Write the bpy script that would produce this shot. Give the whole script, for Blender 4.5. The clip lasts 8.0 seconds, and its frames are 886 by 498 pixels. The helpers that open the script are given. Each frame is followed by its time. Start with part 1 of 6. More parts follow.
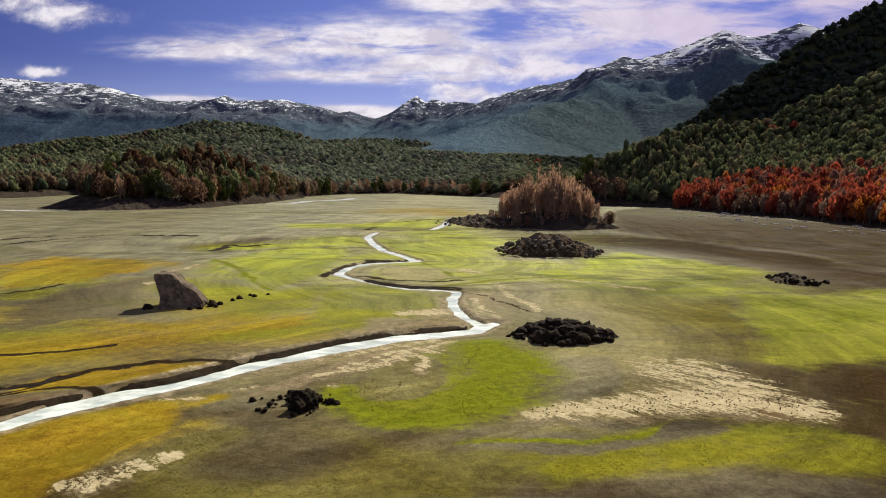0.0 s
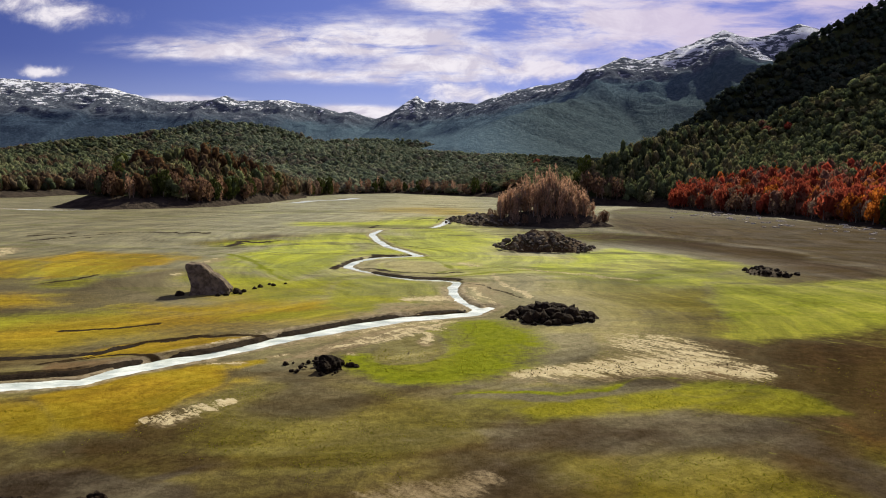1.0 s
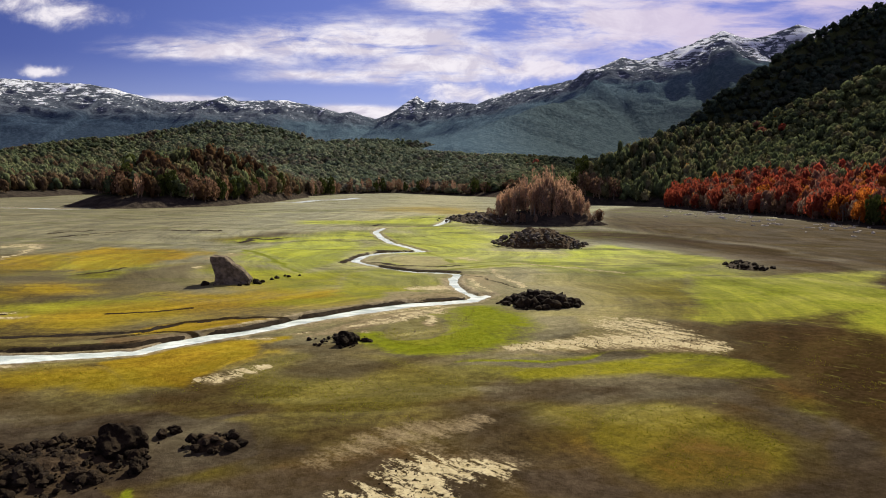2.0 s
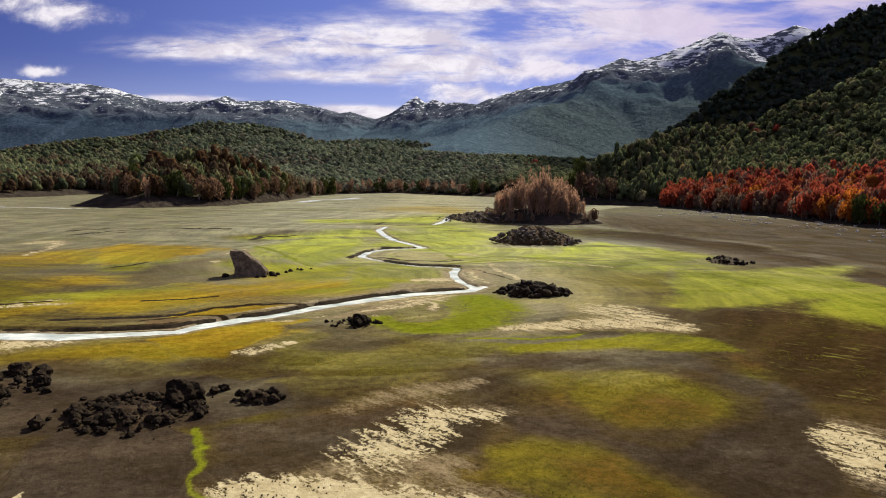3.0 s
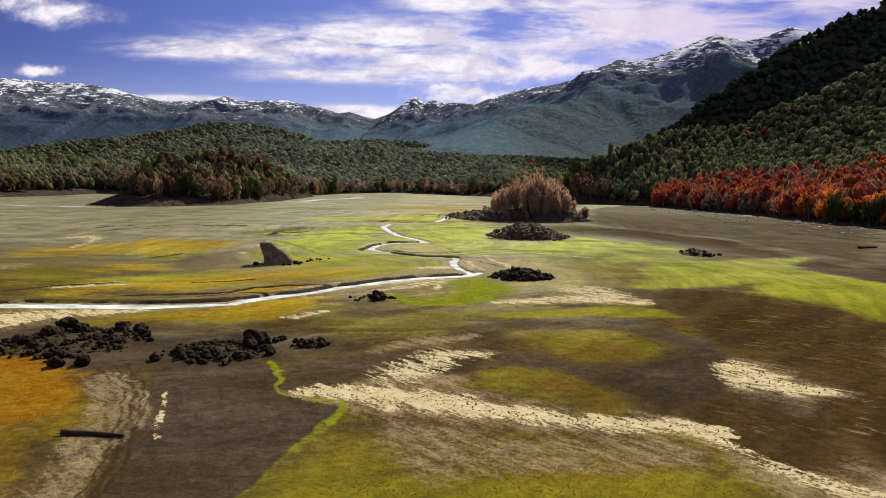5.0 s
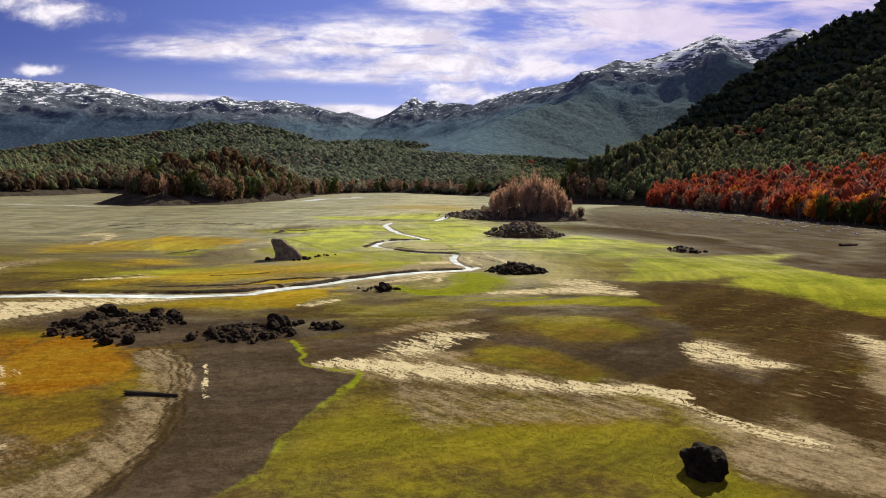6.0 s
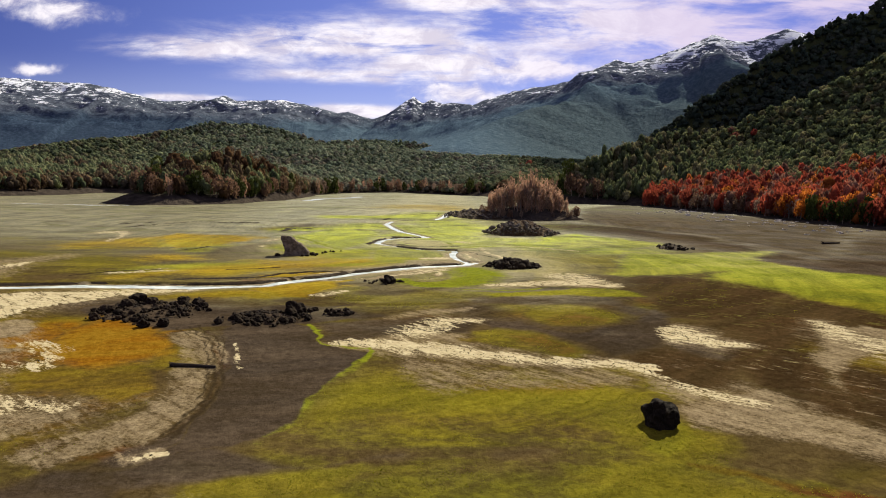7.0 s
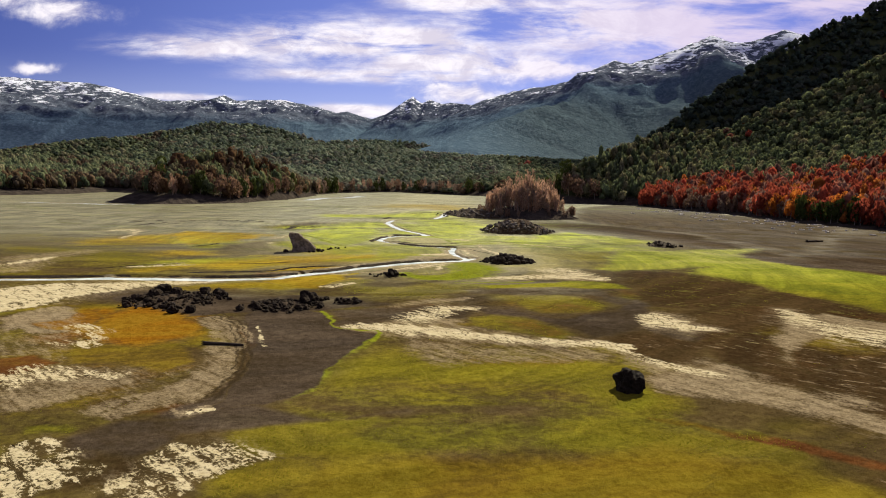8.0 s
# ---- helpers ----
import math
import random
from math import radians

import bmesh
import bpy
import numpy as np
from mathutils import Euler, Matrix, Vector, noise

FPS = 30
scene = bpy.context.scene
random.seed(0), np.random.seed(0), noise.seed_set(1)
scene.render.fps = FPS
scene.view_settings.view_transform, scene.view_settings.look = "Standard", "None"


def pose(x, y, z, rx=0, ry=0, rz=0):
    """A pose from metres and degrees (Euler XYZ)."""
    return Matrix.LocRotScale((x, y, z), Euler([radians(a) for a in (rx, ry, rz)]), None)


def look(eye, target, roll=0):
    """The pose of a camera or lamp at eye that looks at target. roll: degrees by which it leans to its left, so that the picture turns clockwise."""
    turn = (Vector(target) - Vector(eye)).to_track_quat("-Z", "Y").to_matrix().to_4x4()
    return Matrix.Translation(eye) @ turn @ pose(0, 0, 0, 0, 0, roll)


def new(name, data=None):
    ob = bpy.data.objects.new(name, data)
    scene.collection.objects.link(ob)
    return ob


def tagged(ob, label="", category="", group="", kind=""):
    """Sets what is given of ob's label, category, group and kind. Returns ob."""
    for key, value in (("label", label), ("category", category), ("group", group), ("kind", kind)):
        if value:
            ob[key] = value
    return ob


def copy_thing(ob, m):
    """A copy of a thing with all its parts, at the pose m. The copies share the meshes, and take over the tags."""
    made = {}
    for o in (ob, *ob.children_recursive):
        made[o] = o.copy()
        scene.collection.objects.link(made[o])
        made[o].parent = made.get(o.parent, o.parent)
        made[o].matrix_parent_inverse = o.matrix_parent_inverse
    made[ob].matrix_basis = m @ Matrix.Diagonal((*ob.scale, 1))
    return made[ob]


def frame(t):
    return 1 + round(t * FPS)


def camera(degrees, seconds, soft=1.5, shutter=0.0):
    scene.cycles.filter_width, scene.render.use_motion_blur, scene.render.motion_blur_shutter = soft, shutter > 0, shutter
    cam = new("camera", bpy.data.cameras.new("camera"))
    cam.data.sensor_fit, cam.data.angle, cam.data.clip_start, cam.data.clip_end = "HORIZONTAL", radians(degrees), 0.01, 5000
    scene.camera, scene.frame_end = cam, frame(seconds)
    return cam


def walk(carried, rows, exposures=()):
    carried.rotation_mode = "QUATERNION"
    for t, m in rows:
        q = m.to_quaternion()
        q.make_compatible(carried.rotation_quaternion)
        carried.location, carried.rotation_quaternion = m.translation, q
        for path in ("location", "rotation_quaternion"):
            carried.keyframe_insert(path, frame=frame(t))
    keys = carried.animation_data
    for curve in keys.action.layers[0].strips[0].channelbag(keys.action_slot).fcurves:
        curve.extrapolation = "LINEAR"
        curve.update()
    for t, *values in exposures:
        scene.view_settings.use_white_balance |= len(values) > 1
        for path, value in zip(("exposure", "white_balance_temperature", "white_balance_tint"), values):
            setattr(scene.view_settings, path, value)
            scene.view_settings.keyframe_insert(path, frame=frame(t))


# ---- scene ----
cam = camera(70, 8.0, soft=1.0)
PATH = [
    (0, (0.00, 0.00, 20.00), (0.00, 99.41, 9.18), 0.734),
    (1, (-0.19, -11.20, 19.98), (-0.22, 88.22, 9.17), 0.750),
    (2, (-0.45, -21.97, 20.02), (-0.46, 77.44, 9.21), 0.765),
    (3, (-0.78, -32.39, 20.11), (-0.71, 67.03, 9.30), 0.782),
    (4, (-1.13, -42.49, 20.24), (-0.96, 56.92, 9.41), 0.806),
    (5, (-1.50, -52.35, 20.38), (-1.18, 47.06, 9.55), 0.840),
    (6, (-1.85, -62.01, 20.52), (-1.37, 37.40, 9.68), 0.890),
    (7, (-2.17, -71.53, 20.66), (-1.51, 27.88, 9.81), 0.958),
    (8, (-2.43, -80.97, 20.78), (-1.58, 18.44, 9.91), 1.049),
]
walk(cam, [(t, look(eye, target, roll)) for t, eye, target, roll in PATH], [(0, 0.62), (4, 0.74), (8, 0.84)])

# ---- node helpers ----


class Nodes:
    """Short hand for building a node tree."""

    def __init__(self, tree):
        self.tree = tree
        tree.nodes.clear()

    def put(self, socket, value):
        if isinstance(value, bpy.types.NodeSocket):
            self.tree.links.new(value, socket)
        elif value is not None:
            if socket.type == "RGBA" and not isinstance(value, (int, float)):
                value = (*value[:3], 1.0)
            socket.default_value = value

    def node(self, kind, **props):
        n = self.tree.nodes.new(kind)
        for key, value in props.items():
            setattr(n, key, value)
        return n

    def math(self, op, a, b=None, c=None, clamp=False):
        n = self.node("ShaderNodeMath", operation=op, use_clamp=clamp)
        for socket, value in zip(n.inputs, (a, b, c)):
            self.put(socket, value)
        return n.outputs[0]

    def mix(self, fac, a, b, mode="MIX"):
        n = self.node("ShaderNodeMix", data_type="RGBA", blend_type=mode)
        self.put(n.inputs[0], fac)
        self.put(n.inputs[6], a)
        self.put(n.inputs[7], b)
        return n.outputs[2]

    def step(self, value, low, high):
        n = self.node("ShaderNodeMapRange", interpolation_type="SMOOTHSTEP")
        self.put(n.inputs[0], value)
        self.put(n.inputs[1], low)
        self.put(n.inputs[2], high)
        return n.outputs[0]

    def noise(self, vector, scale, detail=4.0, rough=0.55, stretch=(1, 1, 1), turn=0.0, warp=0.0, lie=None):
        if lie is not None:
            first = self.node("ShaderNodeMapping")
            self.put(first.inputs[0], vector)
            first.inputs[2].default_value = (0, 0, -lie)
            vector = first.outputs[0]
        m = self.node("ShaderNodeMapping")
        self.put(m.inputs[0], vector)
        m.inputs[2].default_value = (0, 0, turn)
        m.inputs[3].default_value = stretch
        n = self.node("ShaderNodeTexNoise")
        self.put(n.inputs["Vector"], m.outputs[0])
        n.inputs["Scale"].default_value = scale
        n.inputs["Detail"].default_value = detail
        n.inputs["Roughness"].default_value = rough
        n.inputs["Distortion"].default_value = warp
        return n.outputs[0]

    def attribute(self, name):
        n = self.node("ShaderNodeAttribute", attribute_name=name)
        return n

    def split(self, colour):
        n = self.node("ShaderNodeSeparateColor")
        self.put(n.inputs[0], colour)
        return n.outputs

    def bump(self, height, distance, strength=1.0):
        n = self.node("ShaderNodeBump")
        n.inputs["Strength"].default_value = strength
        n.inputs["Distance"].default_value = distance
        self.put(n.inputs["Height"], height)
        return n.outputs[0]

    def principled(self, colour, rough, normal=None, specular=0.4):
        n = self.node("ShaderNodeBsdfPrincipled")
        self.put(n.inputs["Base Color"], colour)
        self.put(n.inputs["Roughness"], rough)
        n.inputs["Specular IOR Level"].default_value = specular
        if normal is not None:
            self.put(n.inputs["Normal"], normal)
        return n.outputs[0]

    def output(self, shader):
        n = self.node("ShaderNodeOutputMaterial")
        self.tree.links.new(shader, n.inputs[0])


def material(name):
    m = bpy.data.materials.new(name)
    m.use_nodes = True
    return m, Nodes(m.node_tree)


# ---- world and sun ----
SUN_HIGH, SUN_SIDE = radians(38), radians(26)  # height, and turn from straight ahead towards +x
world = bpy.data.worlds.new("sky")
scene.world = world
world.use_nodes = True
n = Nodes(world.node_tree)
sky = n.node("ShaderNodeTexSky", sky_type="NISHITA", sun_disc=False, sun_elevation=SUN_HIGH, sun_rotation=SUN_SIDE)
sky.air_density, sky.dust_density, sky.ozone_density, sky.altitude = 1.0, 0.6, 3.0, 900
way = n.node("ShaderNodeTexCoord").outputs["Generated"]
xyz = n.node("ShaderNodeSeparateXYZ")
n.put(xyz.inputs[0], way)
ahead = n.math("MAXIMUM", n.math("ABSOLUTE", xyz.outputs[1]), 0.18)
cu = n.math("DIVIDE", xyz.outputs[0], ahead)
cv = n.math("DIVIDE", xyz.outputs[2], ahead)
plane = n.node("ShaderNodeCombineXYZ")
n.put(plane.inputs[0], cu)
n.put(plane.inputs[1], cv)
curl = n.node("ShaderNodeTexNoise")
n.put(curl.inputs["Vector"], plane.outputs[0])
curl.inputs["Scale"].default_value, curl.inputs["Detail"].default_value, curl.inputs["Roughness"].default_value = 16.0, 7.0, 0.62
bend = n.split(curl.outputs["Color"])
cu_bent = n.math("ADD", cu, n.math("MULTIPLY", n.math("SUBTRACT", bend[0], 0.5), 0.14))
cv_bent = n.math("ADD", cv, n.math("MULTIPLY", n.math("SUBTRACT", bend[1], 0.5), 0.045))
streak = n.noise(plane.outputs[0], 5.5, 10, 0.64, (0.85, 4.2, 1), 0.12, 0.3)
puff = n.noise(plane.outputs[0], 14.0, 9, 0.66, (1, 1.9, 1), 0.0, 0.5)
# banks of cloud: across, up, half width, half height, thickness, share of puff
BANKS = [
    (-0.575, 0.246, 0.062, 0.017, 0.80, 1), (-0.65, 0.266, 0.06, 0.016, 0.65, 1), (-0.631, 0.161, 0.042, 0.008, 0.70, 1),
    (0.150, 0.172, 0.075, 0.018, 1.0, 1), (-0.401, 0.120, 0.070, 0.007, 1.0, 0), (-0.129, 0.102, 0.080, 0.010, 1.25, 0),
    (0.030, 0.134, 0.070, 0.018, 0.9, 1), (0.02, 0.272, 0.10, 0.020, 1.0, 0), (-0.12, 0.205, 0.22, 0.034, 1.05, 0),
    (-0.36, 0.196, 0.13, 0.018, 0.95, 0), (0.04, 0.180, 0.22, 0.022, 0.9, 0), (0.30, 0.240, 0.32, 0.050, 0.95, 0),
    (-0.08, 0.158, 0.20, 0.012, 0.8, 0), (0.50, 0.29, 0.30, 0.04, 0.85, 0), (0.10, 0.33, 0.5, 0.035, 0.55, 0),
]
total = None
for across, up, wide, high, thick, fluffy in BANKS:
    a = n.math("DIVIDE", n.math("SUBTRACT", cu_bent if fluffy else cu, across), wide)
    b = n.math("DIVIDE", n.math("SUBTRACT", cv_bent if fluffy else cv, up), high)
    r = n.math("ADD", n.math("MULTIPLY", a, a), n.math("MULTIPLY", b, b))
    soft = n.math("MULTIPLY", n.math("POWER", 2.718, n.math("MULTIPLY", r, -0.8)), thick)
    grain = n.math("MULTIPLY", n.math("SUBTRACT", puff if fluffy else streak, 0.5), 2.6 if fluffy else 4.6)
    here = n.math("MULTIPLY", soft, n.math("ADD", grain, 1.0))
    total = here if total is None else n.math("MAXIMUM", total, here)
beyond = n.math("MULTIPLY", n.step(cv, 0.30, 0.6), n.math("MULTIPLY", streak, 0.85))
total = n.math("MAXIMUM", total, beyond)
cloud = n.math("MULTIPLY", n.step(total, 0.10, 0.95), 0.95)
tone = n.mix(n.step(cu, 0.0, 0.5), n.mix(n.step(puff, 0.38, 0.6), (6.2, 5.7, 6.6), (8.6, 8.1, 8.5)), (6.3, 5.4, 6.9))
tinted = n.mix(1.0, sky.outputs[0], (0.47, 0.42, 0.72), "MULTIPLY")
tinted = n.mix(n.math("MULTIPLY", n.step(n.math("ABSOLUTE", n.math("SUBTRACT", cu, 0.05)), 0.15, 0.9), 0.68), tinted, n.mix(1.0, tinted, (0.30, 0.34, 0.55), "MULTIPLY"))
low = n.math("SUBTRACT", 1.0, n.step(cv, 0.02, 0.20))
tinted = n.mix(n.math("MULTIPLY", low, 0.45), tinted, (5.6, 6.3, 8.0))
back = n.node("ShaderNodeBackground")
n.put(back.inputs[0], n.mix(cloud, tinted, tone))
back.inputs[1].default_value = 0.070
out = n.node("ShaderNodeOutputWorld")
n.tree.links.new(back.outputs[0], out.inputs[0])

sun = new("sun", bpy.data.lights.new("sun", "SUN"))
sun.data.energy, sun.data.angle, sun.data.color = 5.0, radians(0.6), (1.0, 0.93, 0.73)
toward = Vector((math.sin(SUN_SIDE) * math.cos(SUN_HIGH), math.cos(SUN_SIDE) * math.cos(SUN_HIGH), math.sin(SUN_HIGH)))
sun.matrix_world = look(toward * 200, (0, 0, 0))

# ---- fields over the plan ----
rng = np.random.default_rng(7)


def lattice(ix, iy, seed):
    h = (ix.astype(np.int64) * 374761393 + iy.astype(np.int64) * 668265263 + seed * 982451653) & 0x7FFFFFFF
    h = ((h ^ (h >> 13)) * 1274126177) & 0x7FFFFFFF
    return ((h ^ (h >> 16)) & 0xFFFF) / 65535.0


def value_noise(x, y, seed=0):
    ix, iy = np.floor(x), np.floor(y)
    u, v = x - ix, y - iy
    u, v = u * u * (3 - 2 * u), v * v * (3 - 2 * v)
    a, b = lattice(ix, iy, seed), lattice(ix + 1, iy, seed)
    c, d = lattice(ix, iy + 1, seed), lattice(ix + 1, iy + 1, seed)
    return (a * (1 - u) + b * u) * (1 - v) + (c * (1 - u) + d * u) * v


def fbm(x, y, octaves=4, seed=0):
    total, gain = 0.0, 0.5
    for k in range(octaves):
        total = total + gain * (value_noise(x * 2**k, y * 2**k, seed + k) - 0.5)
        gain *= 0.5
    return total


def ridged(x, y, octaves=5, seed=0):
    total, gain = 0.0, 0.5
    for k in range(octaves):
        total = total + gain * (1 - abs(2 * value_noise(x * 2**k, y * 2**k, seed + k) - 1))
        gain *= 0.5
    return total


def ease(v, low, high):
    t = np.clip((v - low) / (high - low), 0, 1)
    return t * t * (3 - 2 * t)


def along(x, y, line):
    """The distance to a line of points, the last value of the points there, and the side (+1: left of its way)."""
    best, value, side = np.full(x.shape, 1e9), np.zeros(x.shape), np.ones(x.shape)
    for p, q in zip(line, line[1:]):
        dx, dy = q[0] - p[0], q[1] - p[1]
        t = np.clip(((x - p[0]) * dx + (y - p[1]) * dy) / (dx * dx + dy * dy), 0, 1)
        ox, oy = x - p[0] - t * dx, y - p[1] - t * dy
        d = np.hypot(ox, oy)
        near = d < best
        best = np.where(near, d, best)
        value = np.where(near, p[-1] + t * (q[-1] - p[-1]), value)
        side = np.where(near, np.sign(dx * oy - dy * ox), side)
    return best, value, side


def inside(x, y, ring):
    odd = np.zeros(x.shape, bool)
    for p, q in zip(ring, ring[1:] + ring[:1]):
        if p[1] != q[1]:
            odd ^= ((p[1] > y) != (q[1] > y)) & (x < (q[0] - p[0]) * (y - p[1]) / (q[1] - p[1]) + p[0])
    return odd


# the river: places and half widths
RIVER = [(-130, 40, 0.87), (-95, 41, 1.01), (-78, 43.5, 1.16), (-69, 45.8, 1.59), (-56.5, 45.8, 1.73), (-47.8, 46, 1.66), (-40.6, 48, 1.44), (-35.5, 49.1, 1.08),
         (-33.4, 53.1, 1.30), (-30.2, 56.3, 1.37), (-26.6, 60.1, 1.65), (-22.6, 64.6, 1.65), (-18, 69.8, 1.82), (-12.4, 74.5, 1.74),
         (-6, 79.5, 1.57), (-0.1, 81.3, 1.33), (4.4, 83.8, 1.24), (5.8, 87, 0.91), (3.5, 91.5, 0.83), (1.7, 99.7, 0.83), (1.7, 108, 0.91), (3.2, 113.6, 0.58)]
UPPER = [(3.2, 113.6, 0.70), (-0.3, 115.2, 0.43), (-6.6, 115.9, 0.62), (-13.6, 122.5, 0.78), (-19, 128.5, 0.78), (-22.4, 134, 0.94), (-21.3, 144.3, 0.78),
         (-18.1, 150.5, 1.27), (-11.6, 154.3, 1.27), (-6.4, 156.4, 1.36), (-10.3, 166, 1.16), (-16.7, 178.6, 1.36), (-22.1, 198.7, 1.36), (-26.7, 222, 1.36),
         (-25.2, 241.5, 1.12), (-12, 252, 0.89), (-4.4, 258, 1.57), (0.1, 282, 1.80), (4.6, 338, 1.80)]
FAR_STREAM = [(-298, 366, 5), (-258, 362, 5), (-222, 357, 5), (-194, 387, 5), (-172, 441, 5.5), (-153, 506, 6), (-124, 508, 6.5), (-120, 565, 7), (-100, 606, 7), (-92, 667, 8)]
BAR = [(7.9, 89.2, 0.6), (6.3, 87.4, 0.9), (5.4, 86.4, 0.9)]
# cut banks: the low side lies to the right of the line's way
CUTS = []
CUTS.append((0.75, 10.0, [(-95, 45, 1), (-76, 47.5, 1), (-66, 49.6, 1), (-55, 49.6, 1), (-46, 50, 1), (-38.5, 52, 1), (-34.3, 56.2, 1), (-28.9, 60.6, 1), (-25, 64.4, 1), (-21.7, 68.3, 1), (-17.4, 72.9, 1), (-13.2, 77.1, 1), (-8.2, 80.8, 1), (-3, 84.6, 1), (3.2, 86.3, 1)]))
CUTS.append((0.32, 4.0, [(-60, 54, 1), (-41.2, 58.5, 1), (-38.6, 61.7, 1), (-34.6, 64.8, 1), (-29.9, 67.7, 1), (-22.1, 70.5, 1)]))
CUTS.append((0.6, 7.0, [(-24.6, 130, 1), (-24, 142, 1), (-19, 152.5, 1), (-9, 157.6, 1)]))
CUTS.append((0.5, 6.0, [(-15, 125.5, 1), (-7, 119, 1), (3.6, 117, 1)]))
STROKES = []


def stroke(kind, weight, *points):
    """A band of one ground cover along points of the plan, each with its half width."""
    STROKES.append((kind, weight, points))


stroke("sand", 1, (-14.2, 7, 1.7), (-8.2, 6.4, 2.7), (-1.8, 4.1, 2.9), (4.2, 1.4, 2.1), (10.8, 0, 1.8), (17.3, -0.7, 1.7), (21.2, -2.4, 1.9))
stroke("pale", 0.85, (21.2, -2.4, 1.8), (22.7, -8.6, 2.8), (25.6, -13.3, 3.4), (29.5, -15.6, 3.8), (32.7, -20.8, 3.0), (35.2, -25.6, 2.4), (36.9, -28.2, 1.6))
stroke("sand", 0.6, (20.2, -2.6, 1.2), (22.2, -6.6, 1.3), (25.0, -10.8, 1.5), (28.6, -13.4, 1.5))
stroke("sand", 0.75, (-5.2, 13.2, 4), (-0.9, 19.4, 3.6), (2.8, 19.7, 1.8))
stroke("sand", 0.55, (56.1, 23.2, 1.9), (55, 14.6, 4.1), (56.5, 7.4, 6.3), (59.9, 4.4, 6.6))
stroke("sand", 1, (8.6, 52.8, 1.6), (16.8, 55.3, 2.4), (24.1, 57.8, 3.4), (32.7, 54.7, 2.4))
stroke("sand", 0.64, (25.5, 65.8, 5.7), (29.1, 60.9, 6.2), (31.8, 56.2, 3.3))
stroke("sand", 0.38, (-32.4, -39, 2.1), (-31.5, -36.8, 2.7), (-29.7, -36.3, 1.3))
stroke("sand", 0.42, (-23.5, -41.2, 1.1), (-22, -38.7, 2.4), (-20.8, -36, 1.9), (-18.2, -34.9, 1.5), (-15.4, -35.8, 0.7))
stroke("pale", 0.7, (-35.5, 9.8, 1.2), (-29.7, -1.4, 1.2), (-27, -11.4, 1.4), (-27.1, -19.3, 1.4), (-29.3, -23.5, 1.5), (-32, -26.6, 1.5))
stroke("sand", 0.8, (-82, 18, 8), (-74, 23.7, 7.5), (-68.1, 31, 6.8), (-61.6, 36.5, 4.5), (-54.4, 40.5, 2.8), (-46.7, 43.2, 1.2))
stroke("sand", 0.5, (-52.4, 4.9, 1.6), (-47.8, 2, 2.1), (-44.4, -5.6, 1.5), (-49.4, -4.1, 1.3))
stroke("sand", 0.48, (-44.2, -20.1, 2.4), (-44.9, -15.5, 2.7), (-40.3, -16.3, 2.7), (-35.8, -17, 1.9))
stroke("sand", 1, (-23.9, -27.3, 0.4), (-21.9, -26.1, 0.4))
stroke("sand", 0.6, (-27.3, 6, 0.2), (-24.8, -1.1, 0.3), (-23.5, -4.3, 0.3))
stroke("sand", 0.8, (-22.6, 38.4, 0.5), (-20.6, 40.9, 0.7), (-18.9, 43.2, 0.8))
stroke("sand", 0.6, (-24.8, 38.6, 0.9), (-21.7, 41, 1.6), (-19.5, 43.1, 1))
stroke("sand", 1, (-4.9, 93.2, 1.8), (-0.7, 95.1, 2.4))
stroke("sand", 0.6, (-11.1, 63.4, 0.6), (-5.7, 68.2, 1.3), (-0.8, 72.6, 1))
stroke("sand", 0.9, (11.4, 124, 0.5), (12, 108.7, 0.5), (14, 101.3, 0.5), (13.9, 96, 0.4))
stroke("sand", 0.55, (3.9, 103.1, 0.7), (5.3, 94.2, 1.2), (6.5, 89.2, 0.8))
stroke("sand", 0.8, (-25, 55.2, 0.3), (-21.7, 55.3, 0.4))
stroke("sand", 0.7, (-2.2, 67.3, 0.7), (-1.9, 65.2, 0.8))
stroke("sand", 0.6, (-71.7, 61.3, 1), (-63.8, 67.4, 1.6))
stroke("sand", 0.8, (-123.4, 152.8, 2.4), (-120.2, 158.9, 3.7), (-115, 154.6, 2.4))
stroke("sand", 0.7, (-100, 59.6, 1.7), (-98.9, 67.7, 2.4), (-98.3, 75.5, 1.6))
stroke("sand", 0.6, (6.6, 135.5, 2.1), (5.1, 141.1, 2.3))
stroke("moss", 1, (-9.7, 58.5, 1.7), (-8.2, 55.2, 2), (-4.8, 51.9, 2), (-0.9, 51, 2.2), (2.4, 53.1, 2.9), (5.3, 57.5, 3.6), (6.4, 64.6, 5.1), (5.9, 73.4, 4.9))
stroke("green", 0.7, (-5.4, 58.7, 2.5), (-1.1, 57.3, 2.3), (2.3, 64.4, 2.9))
stroke("green", 0.75, (-59.3, 181.2, 8.9), (-44.5, 187.8, 12.8), (-30.6, 207.7, 15.6), (-15.1, 200.2, 18.2), (-0.7, 185.2, 25.2), (8.8, 213.1, 29.1), (-3.5, 270.7, 23.2), (4.4, 318.5, 22.8))
stroke("green", 0.65, (-49.5, 143.3, 7.5), (-37.2, 127.3, 10.4), (-27.5, 136.2, 12.8), (-23, 156.3, 11.1))
stroke("green", 0.7, (-14.8, 133.1, 6.5), (-5.3, 134, 9.9), (5.5, 130.9, 9.4), (14.7, 140, 7.2))
stroke("green", 0.95, (33.4, 134.1, 16.2), (48.3, 123.7, 18.4), (56.7, 95.7, 14.5), (66.2, 82.7, 12.9), (74.3, 69.2, 10.5), (79.4, 54, 8.4), (84.9, 39.5, 6.1))
